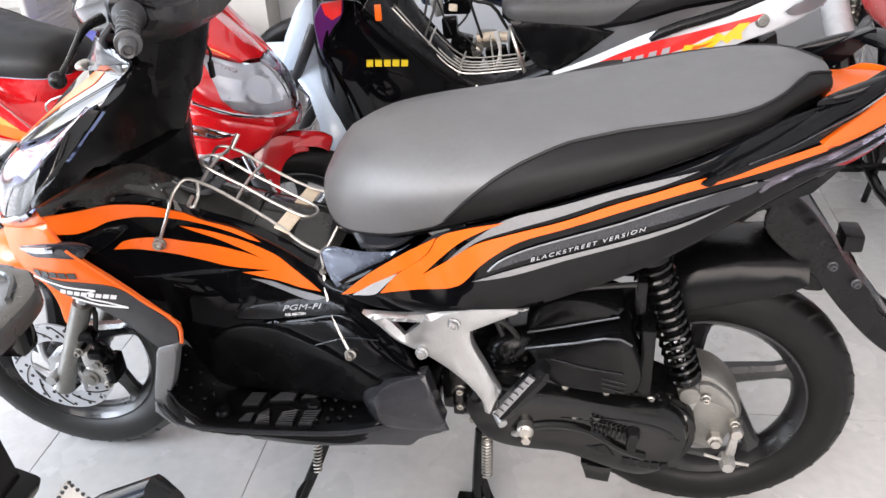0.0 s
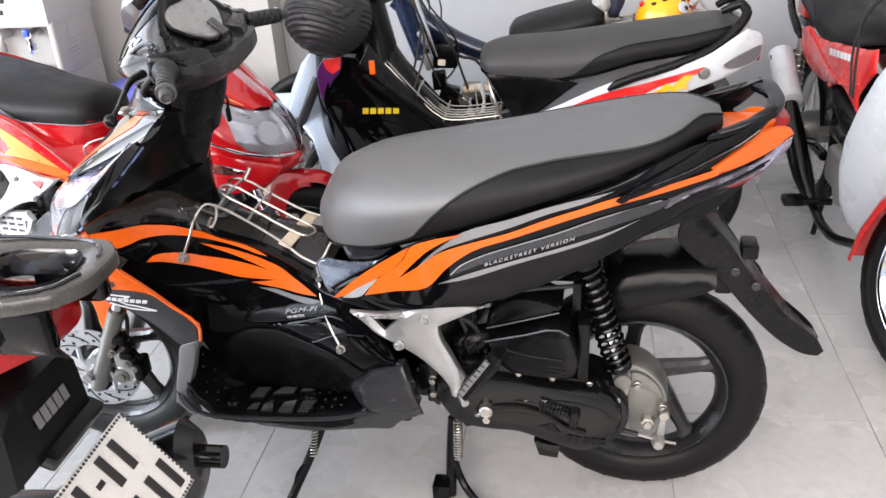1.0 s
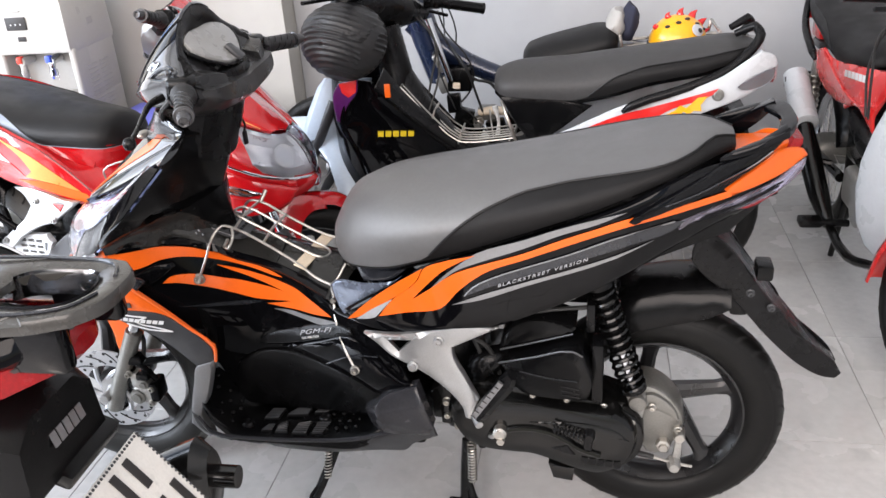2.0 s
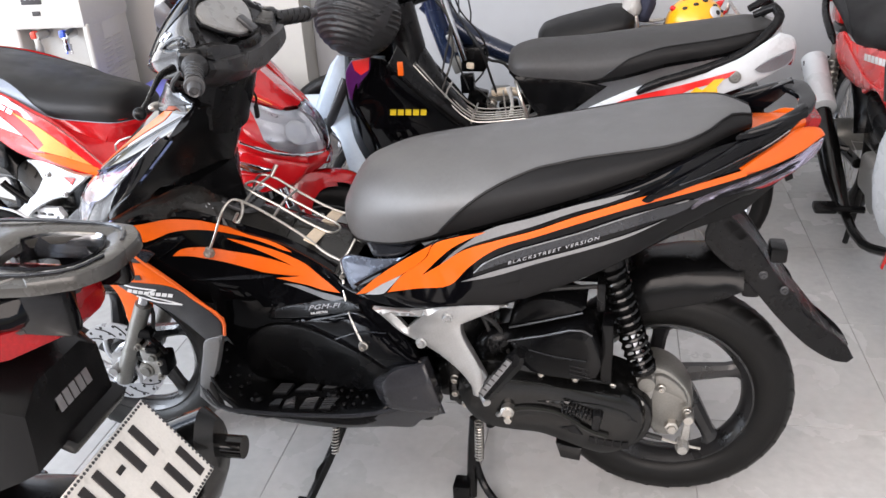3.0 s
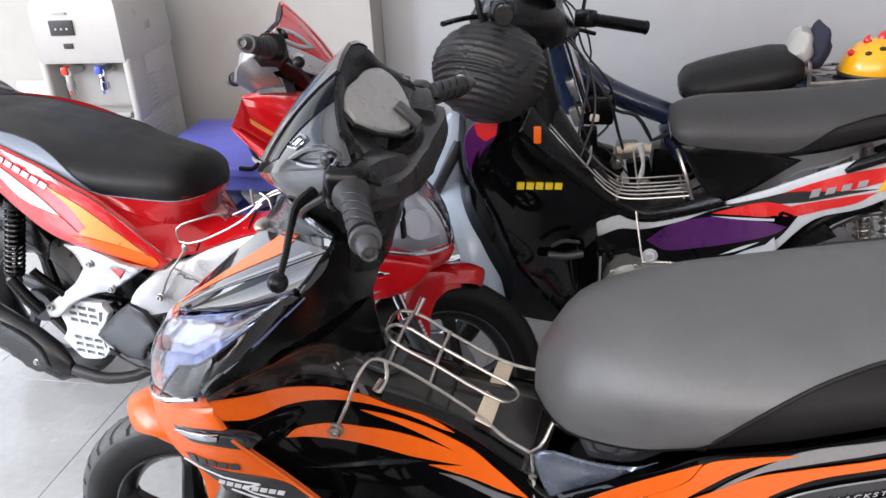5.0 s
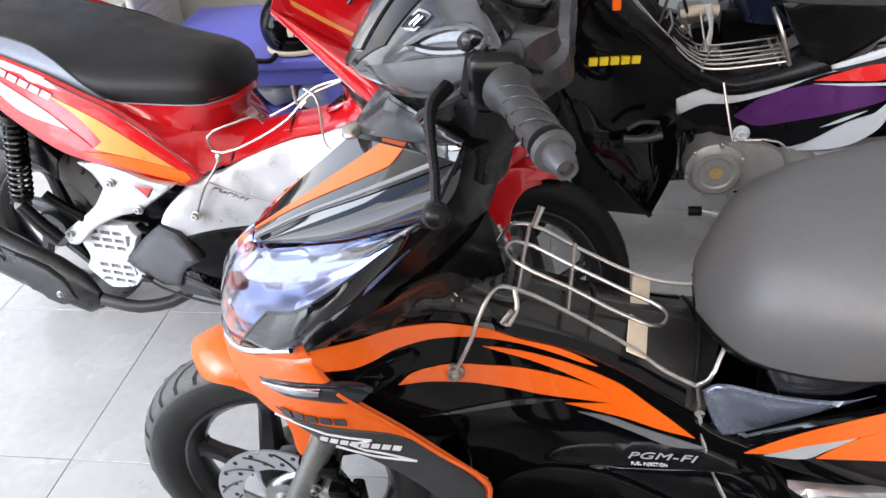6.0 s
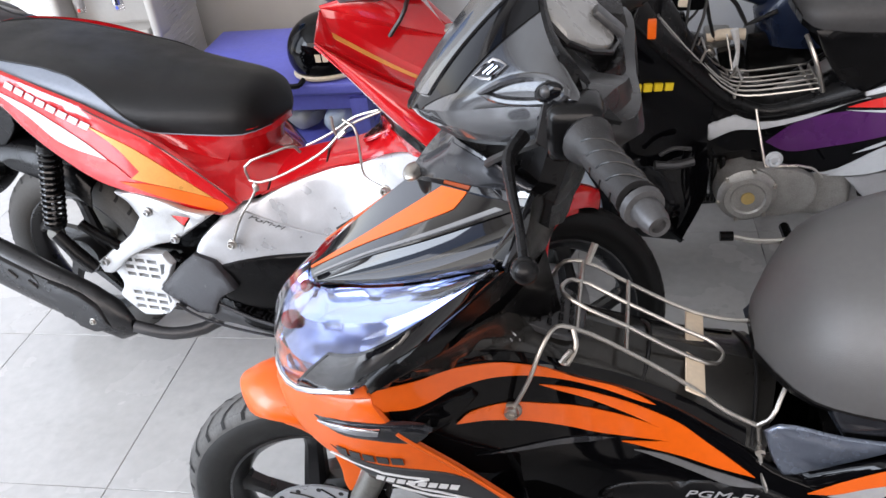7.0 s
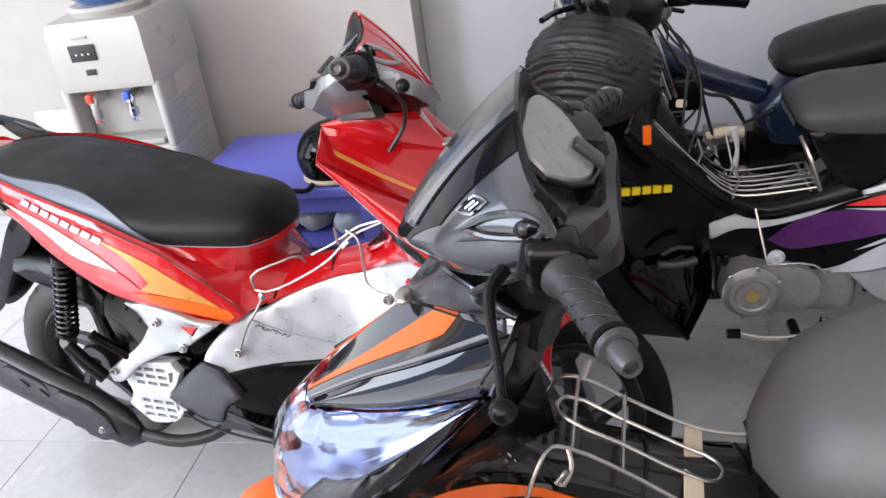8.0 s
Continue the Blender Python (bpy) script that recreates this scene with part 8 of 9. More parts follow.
        part("wiring", tube([(-0.33, -0.06, 0.70), (-0.28, -0.07, 0.62), (-0.22, -0.06, 0.60), (-0.17, -0.05, 0.52), (-0.10, -0.07, 0.56)], 0.006, seg=6), cable_black, S)
        part("wiring", tube([(-0.36, -0.06, 0.74), (-0.30, -0.09, 0.66), (-0.27, -0.06, 0.55), (-0.25, -0.05, 0.48)], 0.005, seg=6), cable_black, S)
        part("plug_connector", box(0.03, 0.03, 0.025, (-0.335, -0.06, 0.605), 0.005), cream, S)
        for pts in ([(-0.40, -0.04, 0.86), (-0.375, -0.04, 0.785), (-0.31, -0.04, 0.705), (-0.281, -0.04, 0.63), (-0.30, -0.05, 0.565), (-0.33, -0.05, 0.53)], [(-0.41, -0.05, 0.82), (-0.36, -0.05, 0.73), (-0.325, -0.05, 0.66), (-0.33, -0.05, 0.60)], [(-0.42, -0.07, 0.72), (-0.39, -0.08, 0.62), (-0.36, -0.08, 0.54), (-0.33, -0.07, 0.46)], [(-0.36, -0.07, 0.54), (-0.30, -0.08, 0.50), (-0.25, -0.08, 0.44), (-0.22, -0.07, 0.40)]):
            part("cable", tube(pts, 0.0035, seg=6), cable_black, S)
        for x, y, z, sx, sz, mt in ((-0.355, -0.06, 0.53, 0.05, 0.07, plastic_black), (-0.32, -0.06, 0.48, 0.07, 0.06, engine_black), (-0.39, -0.06, 0.60, 0.04, 0.06, cast_alloy), (-0.30, -0.07, 0.43, 0.09, 0.06, engine_black), (-0.20, -0.06, 0.42, 0.09, 0.07, engine_black), (-0.40, -0.06, 0.68, 0.03, 0.07, steel_wire), (-0.27, -0.07, 0.45, 0.03, 0.04, steel_wire), (-0.34, -0.07, 0.60, 0.03, 0.025, cream)):
            part("bracket", box(sx, 0.04, sz, (x, y, z), 0.008, 2, Matrix.Translation((x, y, z)) @ Matrix.Rotation(x * 9, 4, "Y") @ Matrix.Translation((-x, -y, -z))), mt, S)
        part("intake_pipe", tube([(-0.27, -0.04, 0.485), (-0.22, -0.04, 0.492), (-0.17, -0.04, 0.49)], 0.016, seg=12), cream, S, "tan rubber intake pipe")
        part("tie_strip", tube([(-0.205, -0.08, 0.52), (-0.192, -0.085, 0.46), (-0.20, -0.09, 0.40)], [0.011, 0.005, 0.010], seg=8), paper_white, S, "knotted white plastic strip")
        part("front_shock", tube([(-0.43, -0.08, 0.84), (-0.36, -0.09, 0.62)], 0.014, seg=10, smooth=1), chrome, S, "bare chromed fork tube")
    else:
        part("tunnel", loft(rows, False, False), plastic_dark, S, "matt black step-through tunnel")
        part("neck", loft([[Vector((u + 0.05 * math.cos(t), w * math.sin(t), z)) for t in np.linspace(0, 2 * math.pi, 17)[:-1]] for u, z, w in ((-0.47, 0.68, 0.085), (-0.47, 0.76, 0.065), (-0.485, 0.83, 0.06), (-0.50, 0.90, 0.075))]), plastic_dark, S, "black steering neck")
    # leg shield, wrapped from the centre to both wings
    if kit != "blue":
        wide = 0.74 if kit == "suzuki" else 1.0
        if kit == "wave":
            rim = [(-0.565, 0.150, 0.765), (-0.600, 0.160, 0.690), (-0.617, 0.165, 0.630), (-0.595, 0.170, 0.580), (-0.564, 0.171, 0.520), (-0.539, 0.170, 0.450), (-0.513, 0.168, 0.385), (-0.473, 0.165, 0.333), (-0.433, 0.158, 0.278), (-0.400, 0.148, 0.232), (-0.372, 0.130, 0.195)]
            band = [(-0.500, 0.165, 0.745), (-0.462, 0.150, 0.700), (-0.380, 0.115, 0.610), (-0.315, 0.075, 0.525), (-0.320, 0.062, 0.470), (-0.318, 0.064, 0.400), (-0.315, 0.090, 0.310), (-0.370, 0.128, 0.193)]
            crown = [(-0.480, 0.115, 0.790), (-0.430, 0.098, 0.712), (-0.350, 0.080, 0.622), (-0.275, 0.062, 0.545), (-0.205, 0.056, 0.508), (-0.130, 0.066, 0.528), (-0.060, 0.080, 0.566)]
            lower = [(-0.500, 0.167, 0.745), (-0.462, 0.152, 0.700), (-0.380, 0.117, 0.610), (-0.300, 0.078, 0.525), (-0.210, 0.070, 0.482), (-0.121, 0.092, 0.508), (-0.020, 0.125, 0.555)]
            front = [[Vector((-0.66 - 0.02 * (1 - a * a) + (u + 0.66) * abs(a) ** 2.2, v * a, z)) for a in np.linspace(-1, 1, 25)] for u, v, z in rim]
            ls = part("leg_shield", loft([a + [q + Vector((0.010, 0, 0)) for q in reversed(a)] for a in front]), paint["shield"], S, paint["shield_label"], 50)
            for sd in sides:
                wing = Skin(rim, band, -0.022, sd, (0.8, 0.5, 0.3))
                part("shield_wing", wing.sheet(0, 1, 0, 1, 0, 0.005, 34, 14), paint["shield"], ls, "glossy black inner wing of the leg shield", 60)
                part("rim_bead", tube([(u, sd * v, z) for u, v, z in rim], 0.006, seg=8), gloss_black, ls, "rounded rim")
                part("tunnel_side", Skin(crown, lower, 0.006, sd, (0.3, 0.8, 0.5)).sheet(0, 1, 0, 1, 0, 0.005, 34, 8), plastic_dark, S, "matt dark side of the step-through tunnel", 60)
                part("shield_trim", tube([(u, sd * (v + 0.004), z) for u, v, z in lower], 0.0075, seg=8), plastic_black, ls)
                if sd < 0:
                    H, A = Vector((-0.515, -0.145, 0.592)), Vector((-0.405, -0.100, 0.578))
                    H, A = wing.at(*wing.near(H), 0.006), wing.at(*wing.near(A), 0.006)
                    n_, d_ = wing.normal(*wing.near(H.lerp(A, 0.5))), (A - H).normalized()
                    up = n_.cross(d_).normalized() * 0.0085
                    up = up if up.z > 0 else -up
                    for k in range(5):
                        q = H.lerp(A, (k + 0.5) / 5)
                        part("lettering", loft([[q + n_ * h + d_ * a + up * b for a, b in ((-0.0092, -1), (0.0088, -1), (0.0094, 1), (-0.0086, 1))] for h in (0.0, -0.008)]), yellow_ink, ls, "one letter of the maker's word as a yellow block")
            part("side_reflector", box(0.018, 0.008, 0.042, (-0.461, -0.176, 0.735), 0.004, 2), orange, ls, "orange side reflector")
            part("wing_lamp", join(tube([(-0.440, -0.128, 0.400), (-0.395, -0.118, 0.392), (-0.352, -0.105, 0.395)], 0.010, seg=9), tube([(-0.430, -0.130, 0.425), (-0.400, -0.120, 0.436), (-0.36, -0.112, 0.430)], 0.005, seg=7)), metal_dark, S, "dull bracket inside the leg shield")
        else:
            secs = [(0.20, -0.45, -0.400, 0.09), (0.235, -0.48, -0.375, 0.14), (0.30, -0.52, -0.355, 0.175), (0.40, -0.56, -0.352, 0.195), (0.50, -0.585, -0.375, 0.20), (0.60, -0.60, -0.425, 0.195), (0.70, -0.61, -0.475, 0.175), (0.78, -0.60, -0.515, 0.14)]
            outer = [[Vector((uc + (ue - uc) * abs(s) ** 2.0, wide * we * s, z)) for s in np.linspace(-1, 1, 25)] for z, uc, ue, we in secs]
            inn = [[p + Vector((0.012, 0, 0)) for p in r] for r in outer]
            ls = part("leg_shield", loft([a + list(reversed(b)) for a, b in zip(outer, inn)]), paint["shield"], S, paint["shield_label"], 50)
        if kit == "wave":
            for sd in sides:
                part("front_fairing", panel([(-0.637, 0.72), (-0.634, 0.64), (-0.622, 0.632), (-0.59, 0.69), (-0.557, 0.73), (-0.55, 0.772), (-0.614, 0.757)], lambda u, z: 0.166 + 0.2 * (u + 0.6), 0.006, 0.004, 0.03, sd, corner=35), purple, S, "purple and red front fairing cheek")
                part("cheek_flash", panel([(-0.612, 0.756), (-0.552, 0.770), (-0.558, 0.732), (-0.585, 0.715), (-0.604, 0.728)], lambda u, z: 0.166 + 0.2 * (u + 0.6), 0.002, 0.001, 0.02, sd, 0.002, corner=35), red_bright, S, "red flash on the cheek")
    # engine
    e = part("engine", join(lathe([(0, -0.125), (0.036, -0.125), (0.040, -0.129), (0.052, -0.128), (0.058, -0.118), (0.066, -0.112), (0.071, -0.06), (0.071, 0.10), (0, 0.10)], 40, Matrix.Translation((-0.229, 0, 0.306))), box(0.22, 0.16, 0.13, (-0.10, 0, 0.29), 0.03, 3), panel([(-0.225, 0.372), (-0.150, 0.370), (-0.095, 0.352), (-0.074, 0.318), (-0.082, 0.275), (-0.115, 0.248), (-0.225, 0.242)], lambda u, z: 0.106, 0.08, 0.012, 0.02, -1)), engine_alloy, S, "cast alloy engine casings")
    cyl = part("cylinder", box(0.07, 0.12, 0.13, (-0.40, 0, 0.325), 0.02), cast_alloy if kit == "blue" else engine_black, e, "horizontal cylinder head")
    for i in range(6):
        part("fin", box(0.012, 0.13, 0.12, (-0.28 - 0.018 * i, 0, 0.32), 0.003, 1), cast_alloy if kit == "blue" else engine_black, cyl)
    part("timing_cap", lathe([(0, -0.128), (0.015, -0.128), (0.016, -0.12)], 18, Matrix.Translation((-0.229, 0, 0.306))), brass, e)
    for a in range(6):
        part("case_bolt", bolt((-0.229 + 0.064 * math.cos(a + 0.4), -0.115, 0.306 + 0.064 * math.sin(a + 0.4)), 0.0045), steel_wire, e)
    part("front_bracket", tube([(-0.224, -0.082, 0.508), (-0.212, -0.12, 0.44), (-0.203, -0.140, 0.396), (-0.107, -0.140, 0.391), (-0.080, -0.138, 0.365)], 0.003, seg=6), steel_wire, e)
    part("side_bolt", bolt((-0.187, -0.145, 0.415), 0.014, 0.010), white_paint if kit == "wave" else steel_wire, e)
    part("chain_case", panel([(-0.02, 0.34), (0.10, 0.36), (0.36, 0.36), (0.46, 0.31), (0.45, 0.24), (0.36, 0.215), (0.05, 0.27)], lambda u, z: 0.10, 0.03, 0.008, 0.03, -1), silver, S, "silver chain case")
    for sd in sides:
        part("footpeg", join(tube([(-0.13, sd * 0.08, 0.20), (-0.13, sd * 0.22, 0.205)], 0.012, seg=9, smooth=1), box(0.055, 0.07, 0.028, (-0.13, sd * 0.20, 0.207), 0.01)), plastic_black, S, "rubber footpeg")
    part("gear_lever", tube([(-0.27, -0.14, 0.215), (-0.20, -0.15, 0.205), (-0.08, -0.15, 0.215), (-0.02, -0.16, 0.235)], 0.007, seg=7), steel_wire, S)
    part("lever_tip", tube([(-0.285, -0.14, 0.213), (-0.255, -0.14, 0.213)], 0.012, seg=9, smooth=1), plastic_black, S)
    for sd in sides:
        part("rear_peg", tube([(0.10, sd * 0.09, 0.32), (0.13, sd * 0.17, 0.33)], 0.012, seg=8, smooth=1), plastic_black, S)
    st = part("side_stand", tube([(-0.06, -0.09, 0.22), (-0.08, -0.14, 0.12), (-0.10, -0.19, 0.008)] if kit != "suzuki" else [(0.0, 0.06, 0.22), (0.01, 0.068, 0.10), (0.03, 0.072, 0.008)], 0.010, seg=8), engine_black, S, "black side stand")
    part("engine_bay", box(0.30, 0.10, 0.16, (-0.02, 0, 0.42), 0.03), engine_black, S)
    # exhaust on the right side
    ex = part("exhaust_pipe", tube([(-0.40, 0.03, 0.27), (-0.42, 0.08, 0.19), (-0.30, 0.12, 0.16), (-0.05, 0.13, 0.19), (0.10, 0.14, 0.24)], 0.015, seg=9), engine_black, S)
    if kit == "suzuki":
        part("collector", tube([(-0.10, 0.13, 0.18), (-0.02, 0.15, 0.25), (0.08, 0.17, 0.36), (0.16, 0.178, 0.448)], [0.02, 0.034, 0.038, 0.026], seg=12), engine_black, ex, "black tapered exhaust body")
        part("muffler", tube([(0.145, 0.178, 0.445), (0.15, 0.178, 0.448), (0.345, 0.182, 0.565), (0.35, 0.182, 0.568)], [0.030, 0.043, 0.043, 0.030], seg=22, smooth=1), white_paint, ex, "white-painted muffler canister")
        for k in range(4):
            q = Vector((0.17 + 0.14 * (k // 2), 0.220, 0.460 + 0.084 * (k // 2))) + Vector((0.006, 0, -0.010)) * (1 if k % 2 else -1)
            part("muffler_slot", tube([q, q + Vector((0.013, 0, 0.013))], 0.004, seg=6, smooth=1), black_ink, ex)
    else:
        part("muffler", tube([(0.05, 0.14, 0.22), (0.12, 0.15, 0.25), (0.50, 0.16, 0.30), (0.62, 0.16, 0.315)], [0.018, 0.04, 0.042, 0.03], seg=14), chrome, ex)
    # handlebar
    hbm = paint["bar"]
    rings = []
    for v, s in ((-0.20, 0.34), (-0.17, 0.42), (-0.10, 0.75), (-0.05, 0.95), (0, 1), (0.05, 0.95), (0.10, 0.75), (0.17, 0.42), (0.20, 0.34)):
        rings.append([Vector((-0.52 + 0.085 * s * math.cos(t) + 0.10 * abs(v), v, 0.955 - 0.06 * abs(v) + 0.075 * s * math.sin(t))) for t in np.linspace(0, 2 * math.pi, 19)[:-1]])
    hb = put("handlebar_cover", loft(rings), hbm, S, "handlebar cover", 60)
    put("dial", lathe([(0, 0.0), (0.05, 0.0), (0.055, -0.008), (0.055, -0.03)], 24, Matrix.Translation((-0.485, 0, 1.035)) @ Matrix.Rotation(radians(70), 4, "X")), meter_face if kit != "wave" else plastic_dark, hb)
    put("headlamp", ball(0.07, 0.085, 0.065, (-0.585, 0, 0.955)), clear_plastic if kit != "blue" else chrome, hb)
    for sd in sides:
        a, b = Vector((-0.50, sd * 0.19, 0.945)), Vector((-0.435, sd * 0.335, 0.925))
        if kit == "wave":
            a, b = a + Vector((0.05, 0, 0.03)), b + Vector((0.085, 0, 0.035))
        d = (b - a).normalized()
        put("grip", tube([a, a + d * 0.02, a + d * 0.03, b - d * 0.01, b], [0.021, 0.021, 0.0165, 0.017, 0.019], seg=14, smooth=1), plastic_black, hb, "rubber grip")
        put("switch_box", box(0.045, 0.05, 0.045, tuple(a), 0.01), plastic_black, hb)
        put("lever", tube([a + Vector((-0.04, 0, -0.01)), a + Vector((-0.07, sd * 0.05, -0.02)), a + Vector((-0.05, sd * 0.15, -0.035))], 0.006, seg=7), plastic_black if kit != "blue" else steel_wire, hb)
        put("mirror_stem", tube([a + Vector((0, -sd * 0.02, 0.01)), a + Vector((-0.01, sd * 0.02, 0.10)), a + Vector((0.0, sd * 0.05, 0.17))], 0.005, seg=7), plastic_black, hb)
    put("cable", tube([(-0.47, 0.12, 0.93), (-0.40, 0.13, 0.86), (-0.36, 0.11, 0.75), (-0.38, 0.08, 0.62)], 0.0035, seg=6), cable_black, hb)
    put("cable", tube([(-0.47, 0.15, 0.93), (-0.42, 0.17, 0.84), (-0.41, 0.14, 0.74), (-0.40, 0.09, 0.62)], 0.0035, seg=6), cable_black, hb)
    if kit == "wave":
        wire = lambda dy, up: [(-0.445 + dy * 0.1, -0.08 + dy, 0.722 + up), (-0.432 + dy * 0.05, -0.08 + dy, 0.708 + up), (-0.352, -0.08 + dy, 0.616 + up), (-0.275, -0.08 + dy, 0.546 + up), (-0.245, -0.08 + dy, 0.540 + up), (-0.17, -0.08 + dy, 0.544 + up), (-0.098, -0.08 + dy, 0.552 + up)]
        # Added black panel that closes the open gap above the engine.
        part("under_cover", panel([(-0.36, 0.470), (-0.25, 0.480), (-0.05, 0.490), (0.20, 0.500), (0.26, 0.44), (0.12, 0.375), (-0.08, 0.365), (-0.20, 0.375), (-0.32, 0.36)], lambda u, z: 0.056, 0.012, 0.006, 0.03, -1), plastic_black, S, "black panel added to close the gap above the engine")
        rk = part("leg_rack", tube(wire(0, 0), 0.0026, seg=7), steel_wire, S, "chromed wire rack over the tunnel")
        for dy in (0.024, 0.048, 0.072, 0.096, 0.135):
            part("rack_wire", tube(wire(dy, 0.001), 0.0026, seg=6), steel_wire, rk)
        for u, z in ((-0.440, 0.722), (-0.352, 0.612), (-0.272, 0.538), (-0.112, 0.546)):
            part("rack_cross", tube([(u, -0.082, z), (u, 0.058, z + 0.002)], 0.0034, seg=6, smooth=1), steel_wire, rk)
        for u, z, top in ((-0.352, 0.616, 0.03), (-0.272, 0.548, 0.028)):
            part("rack_loop", tube([(u, -0.08, z), (u + 0.012, -0.08, z + top), (u + 0.012, 0.0, z + top), (u, 0.0, z)], 0.0026, seg=6, smooth=2), steel_wire, rk)
        part("rack_post", tube([(-0.092, -0.084, 0.545), (-0.112, -0.084, 0.605), (-0.125, -0.07, 0.640), (-0.133, -0.05, 0.66)], 0.0055, seg=7), steel_wire, rk)
        part("rack_plate", box(0.004, 0.12, 0.018, (-0.098, -0.02, 0.553), 0.001, 1), steel_wire, rk)
    return S


WAVE = dict(cover=white_paint, cover_label="white side cover with red, purple and yellow decals", fork=plastic_grey, fender=blue_white, seat=seat_worn, seat_side=seat_vinyl_dark, shield=gloss_black, shield_label="glossy black leg shield", bar=plastic_dark)
SUZ = dict(cover=red_bright, cover_label="red side cover with pale word", fork=white_paint, fender=red_bright, seat=seat_vinyl_dark, seat_side=seat_black, shield=white_paint, shield_label="white leg shield", bar=red_bright)
BLUE = dict(cover=blue_dark, cover_label="", fork=chrome, fender=None, seat=seat_black, seat_side=seat_black, shield=blue_dark, shield_label="", bar=plastic_black)

wave = cub("white_motorcycle", "white underbone motorcycle with red and purple decals", pose(0.60, 1.25, 0, 0, 0, 0), WAVE, "wave", -30)
suz = cub("red_motorcycle", "red underbone motorcycle with white leg shield", pose(1.64, 1.45, 0, 0, 0, 90), SUZ, "suzuki", 28)
blue = cub("blue_motorcycle", "stripped dark blue motorcycle with bare frame", pose(0.60, 1.72, 0, 0, 0, 0), BLUE, "blue", 0)

# the scooter nearest the camera, seen from behind
FORE = dict(stripe=plastic_dark, body=plastic_dark, cowl=gloss_black, low=plastic_black, tunnel=gloss_black, deck=plastic_dark, tail=plastic_dark, lens=plastic_black, seat=seat_black, seat_side=seat_black,
            rail=plastic_dark, pillar=gloss_black, signal=chrome, edge=plastic_grey, fork=plastic_grey, fender=gloss_black, fender_label="black front mudguard", spring=engine_black, tunnel_label="black flank of the tunnel")
fore = scooter("black_scooter", "black scooter with red tail lamp and a number plate", pose(-0.680, -0.614, 0, 0, 0, 0) @ Matrix.Diagonal((1.1, 1.0, 1.065, 1)), FORE, "fore")
steering(fore, FORE, "fore", 0)
drivetrain(fore, FORE, "fore")
half = [(0.598, 0.060), (0.612, 0.070), (0.64, 0.074), (0.79, 0.072), (0.828, 0.060), (0.846, 0.035)]
loop = [(u, -v) for u, v in half] + [(0.850, 0.0)] + [(u, v) for u, v in reversed(half)] + [(0.592, 0.05), (0.590, 0.0), (0.592, -0.05)]
half = [(0.724, 0.024), (0.736, 0.036), (0.790, 0.039), (0.812, 0.031), (0.820, 0.014)]
hole = [(u, -v) for u, v in half] + [(0.821, 0.0)] + [(u, v) for u, v in reversed(half)] + [(0.722, 0.0)]
lw = lambda u, v: 0.884 + 0.036 * min(1, max(0, (u - 0.48) / 0.16)) + 0.03 * max(0, u - 0.64) - 0.10 * abs(v) * (u < 0.60) - 0.10 * max(0, abs(v) - 0.060)
rl = part("wide_rail", panel(loop, lw, 0.014, 0.006, 0.018, 1, axis="z", holes=[hole], corner=35), rail_grey, fore, "broad dark grey grab rail loop")
for sd in (-1, 1):
    wall = [(0.724, 0.024), (0.736, 0.0365), (0.790, 0.0395), (0.812, 0.0315), (0.820, 0.0145), (0.821, 0.0)]
    part("rail_wall", loft([[Vector((u - 0.004 * h, sd * (v - 0.007 * h), lw(u, v) - 0.001 - 0.026 * h)) for h in (0, 0.35, 0.7, 1.0)] for u, v in spline(wall, False, 4)], False, False), chrome if sd > 0 else gloss_graphite, rl, "bright moulded inner wall of the rail", 60)
    part("rail_step", tube([(0.615, sd * 0.058, lw(0.615, 0.058) + 0.001), (0.64, sd * 0.062, lw(0.64, 0.062) + 0.001), (0.78, sd * 0.061, lw(0.78, 0.061) + 0.001), (0.822, sd * 0.046, lw(0.82, 0.046) + 0.001), (0.836, sd * 0.018, lw(0.836, 0.018) + 0.001)], 0.0022, seg=6), gloss_graphite, rl)
    part("rail_foot", box(0.07, 0.022, 0.05, (0.78, sd * 0.052, 0.886), 0.006, 2), gloss_black, rl, "black block under the rail")
    if sd < 0:
        part("rail_bolt", lathe([(0, 0.004), (0.0035, 0.004), (0.006, 0.002), (0.006, -0.006)], 12, Matrix.Translation((0.668, 0.003, 0.889)) @ Matrix.Rotation(math.pi / 2, 4, "X")), brass, rl, "small brass screw")
    part("lamp_trim", loft([[Vector((u, sd * (w + d), z + h)) for d, h in ((0.002, -0.016), (0.010, -0.010), (0.006, 0.012), (-0.006, 0.020))] for u, w, z in ((0.56, 0.100, 0.874), (0.62, 0.098, 0.877), (0.70, 0.090, 0.882), (0.765, 0.066, 0.887), (0.80, 0.022, 0.892))]), gloss_black, fore, "glossy black brow over the tail lamp", 40)
part("rail_tongue", panel([(0.585, -0.050), (0.70, -0.046), (0.775, -0.034), (0.790, 0.0), (0.775, 0.034), (0.70, 0.046), (0.585, 0.050)], lambda u, v: 0.886 - 0.06 * max(0, u - 0.70) + 0.004 * math.cos(60 * v), 0.030, 0.010, 0.018, 1, axis="z"), rail_grey, rl, "grey moulded centre of the tail")
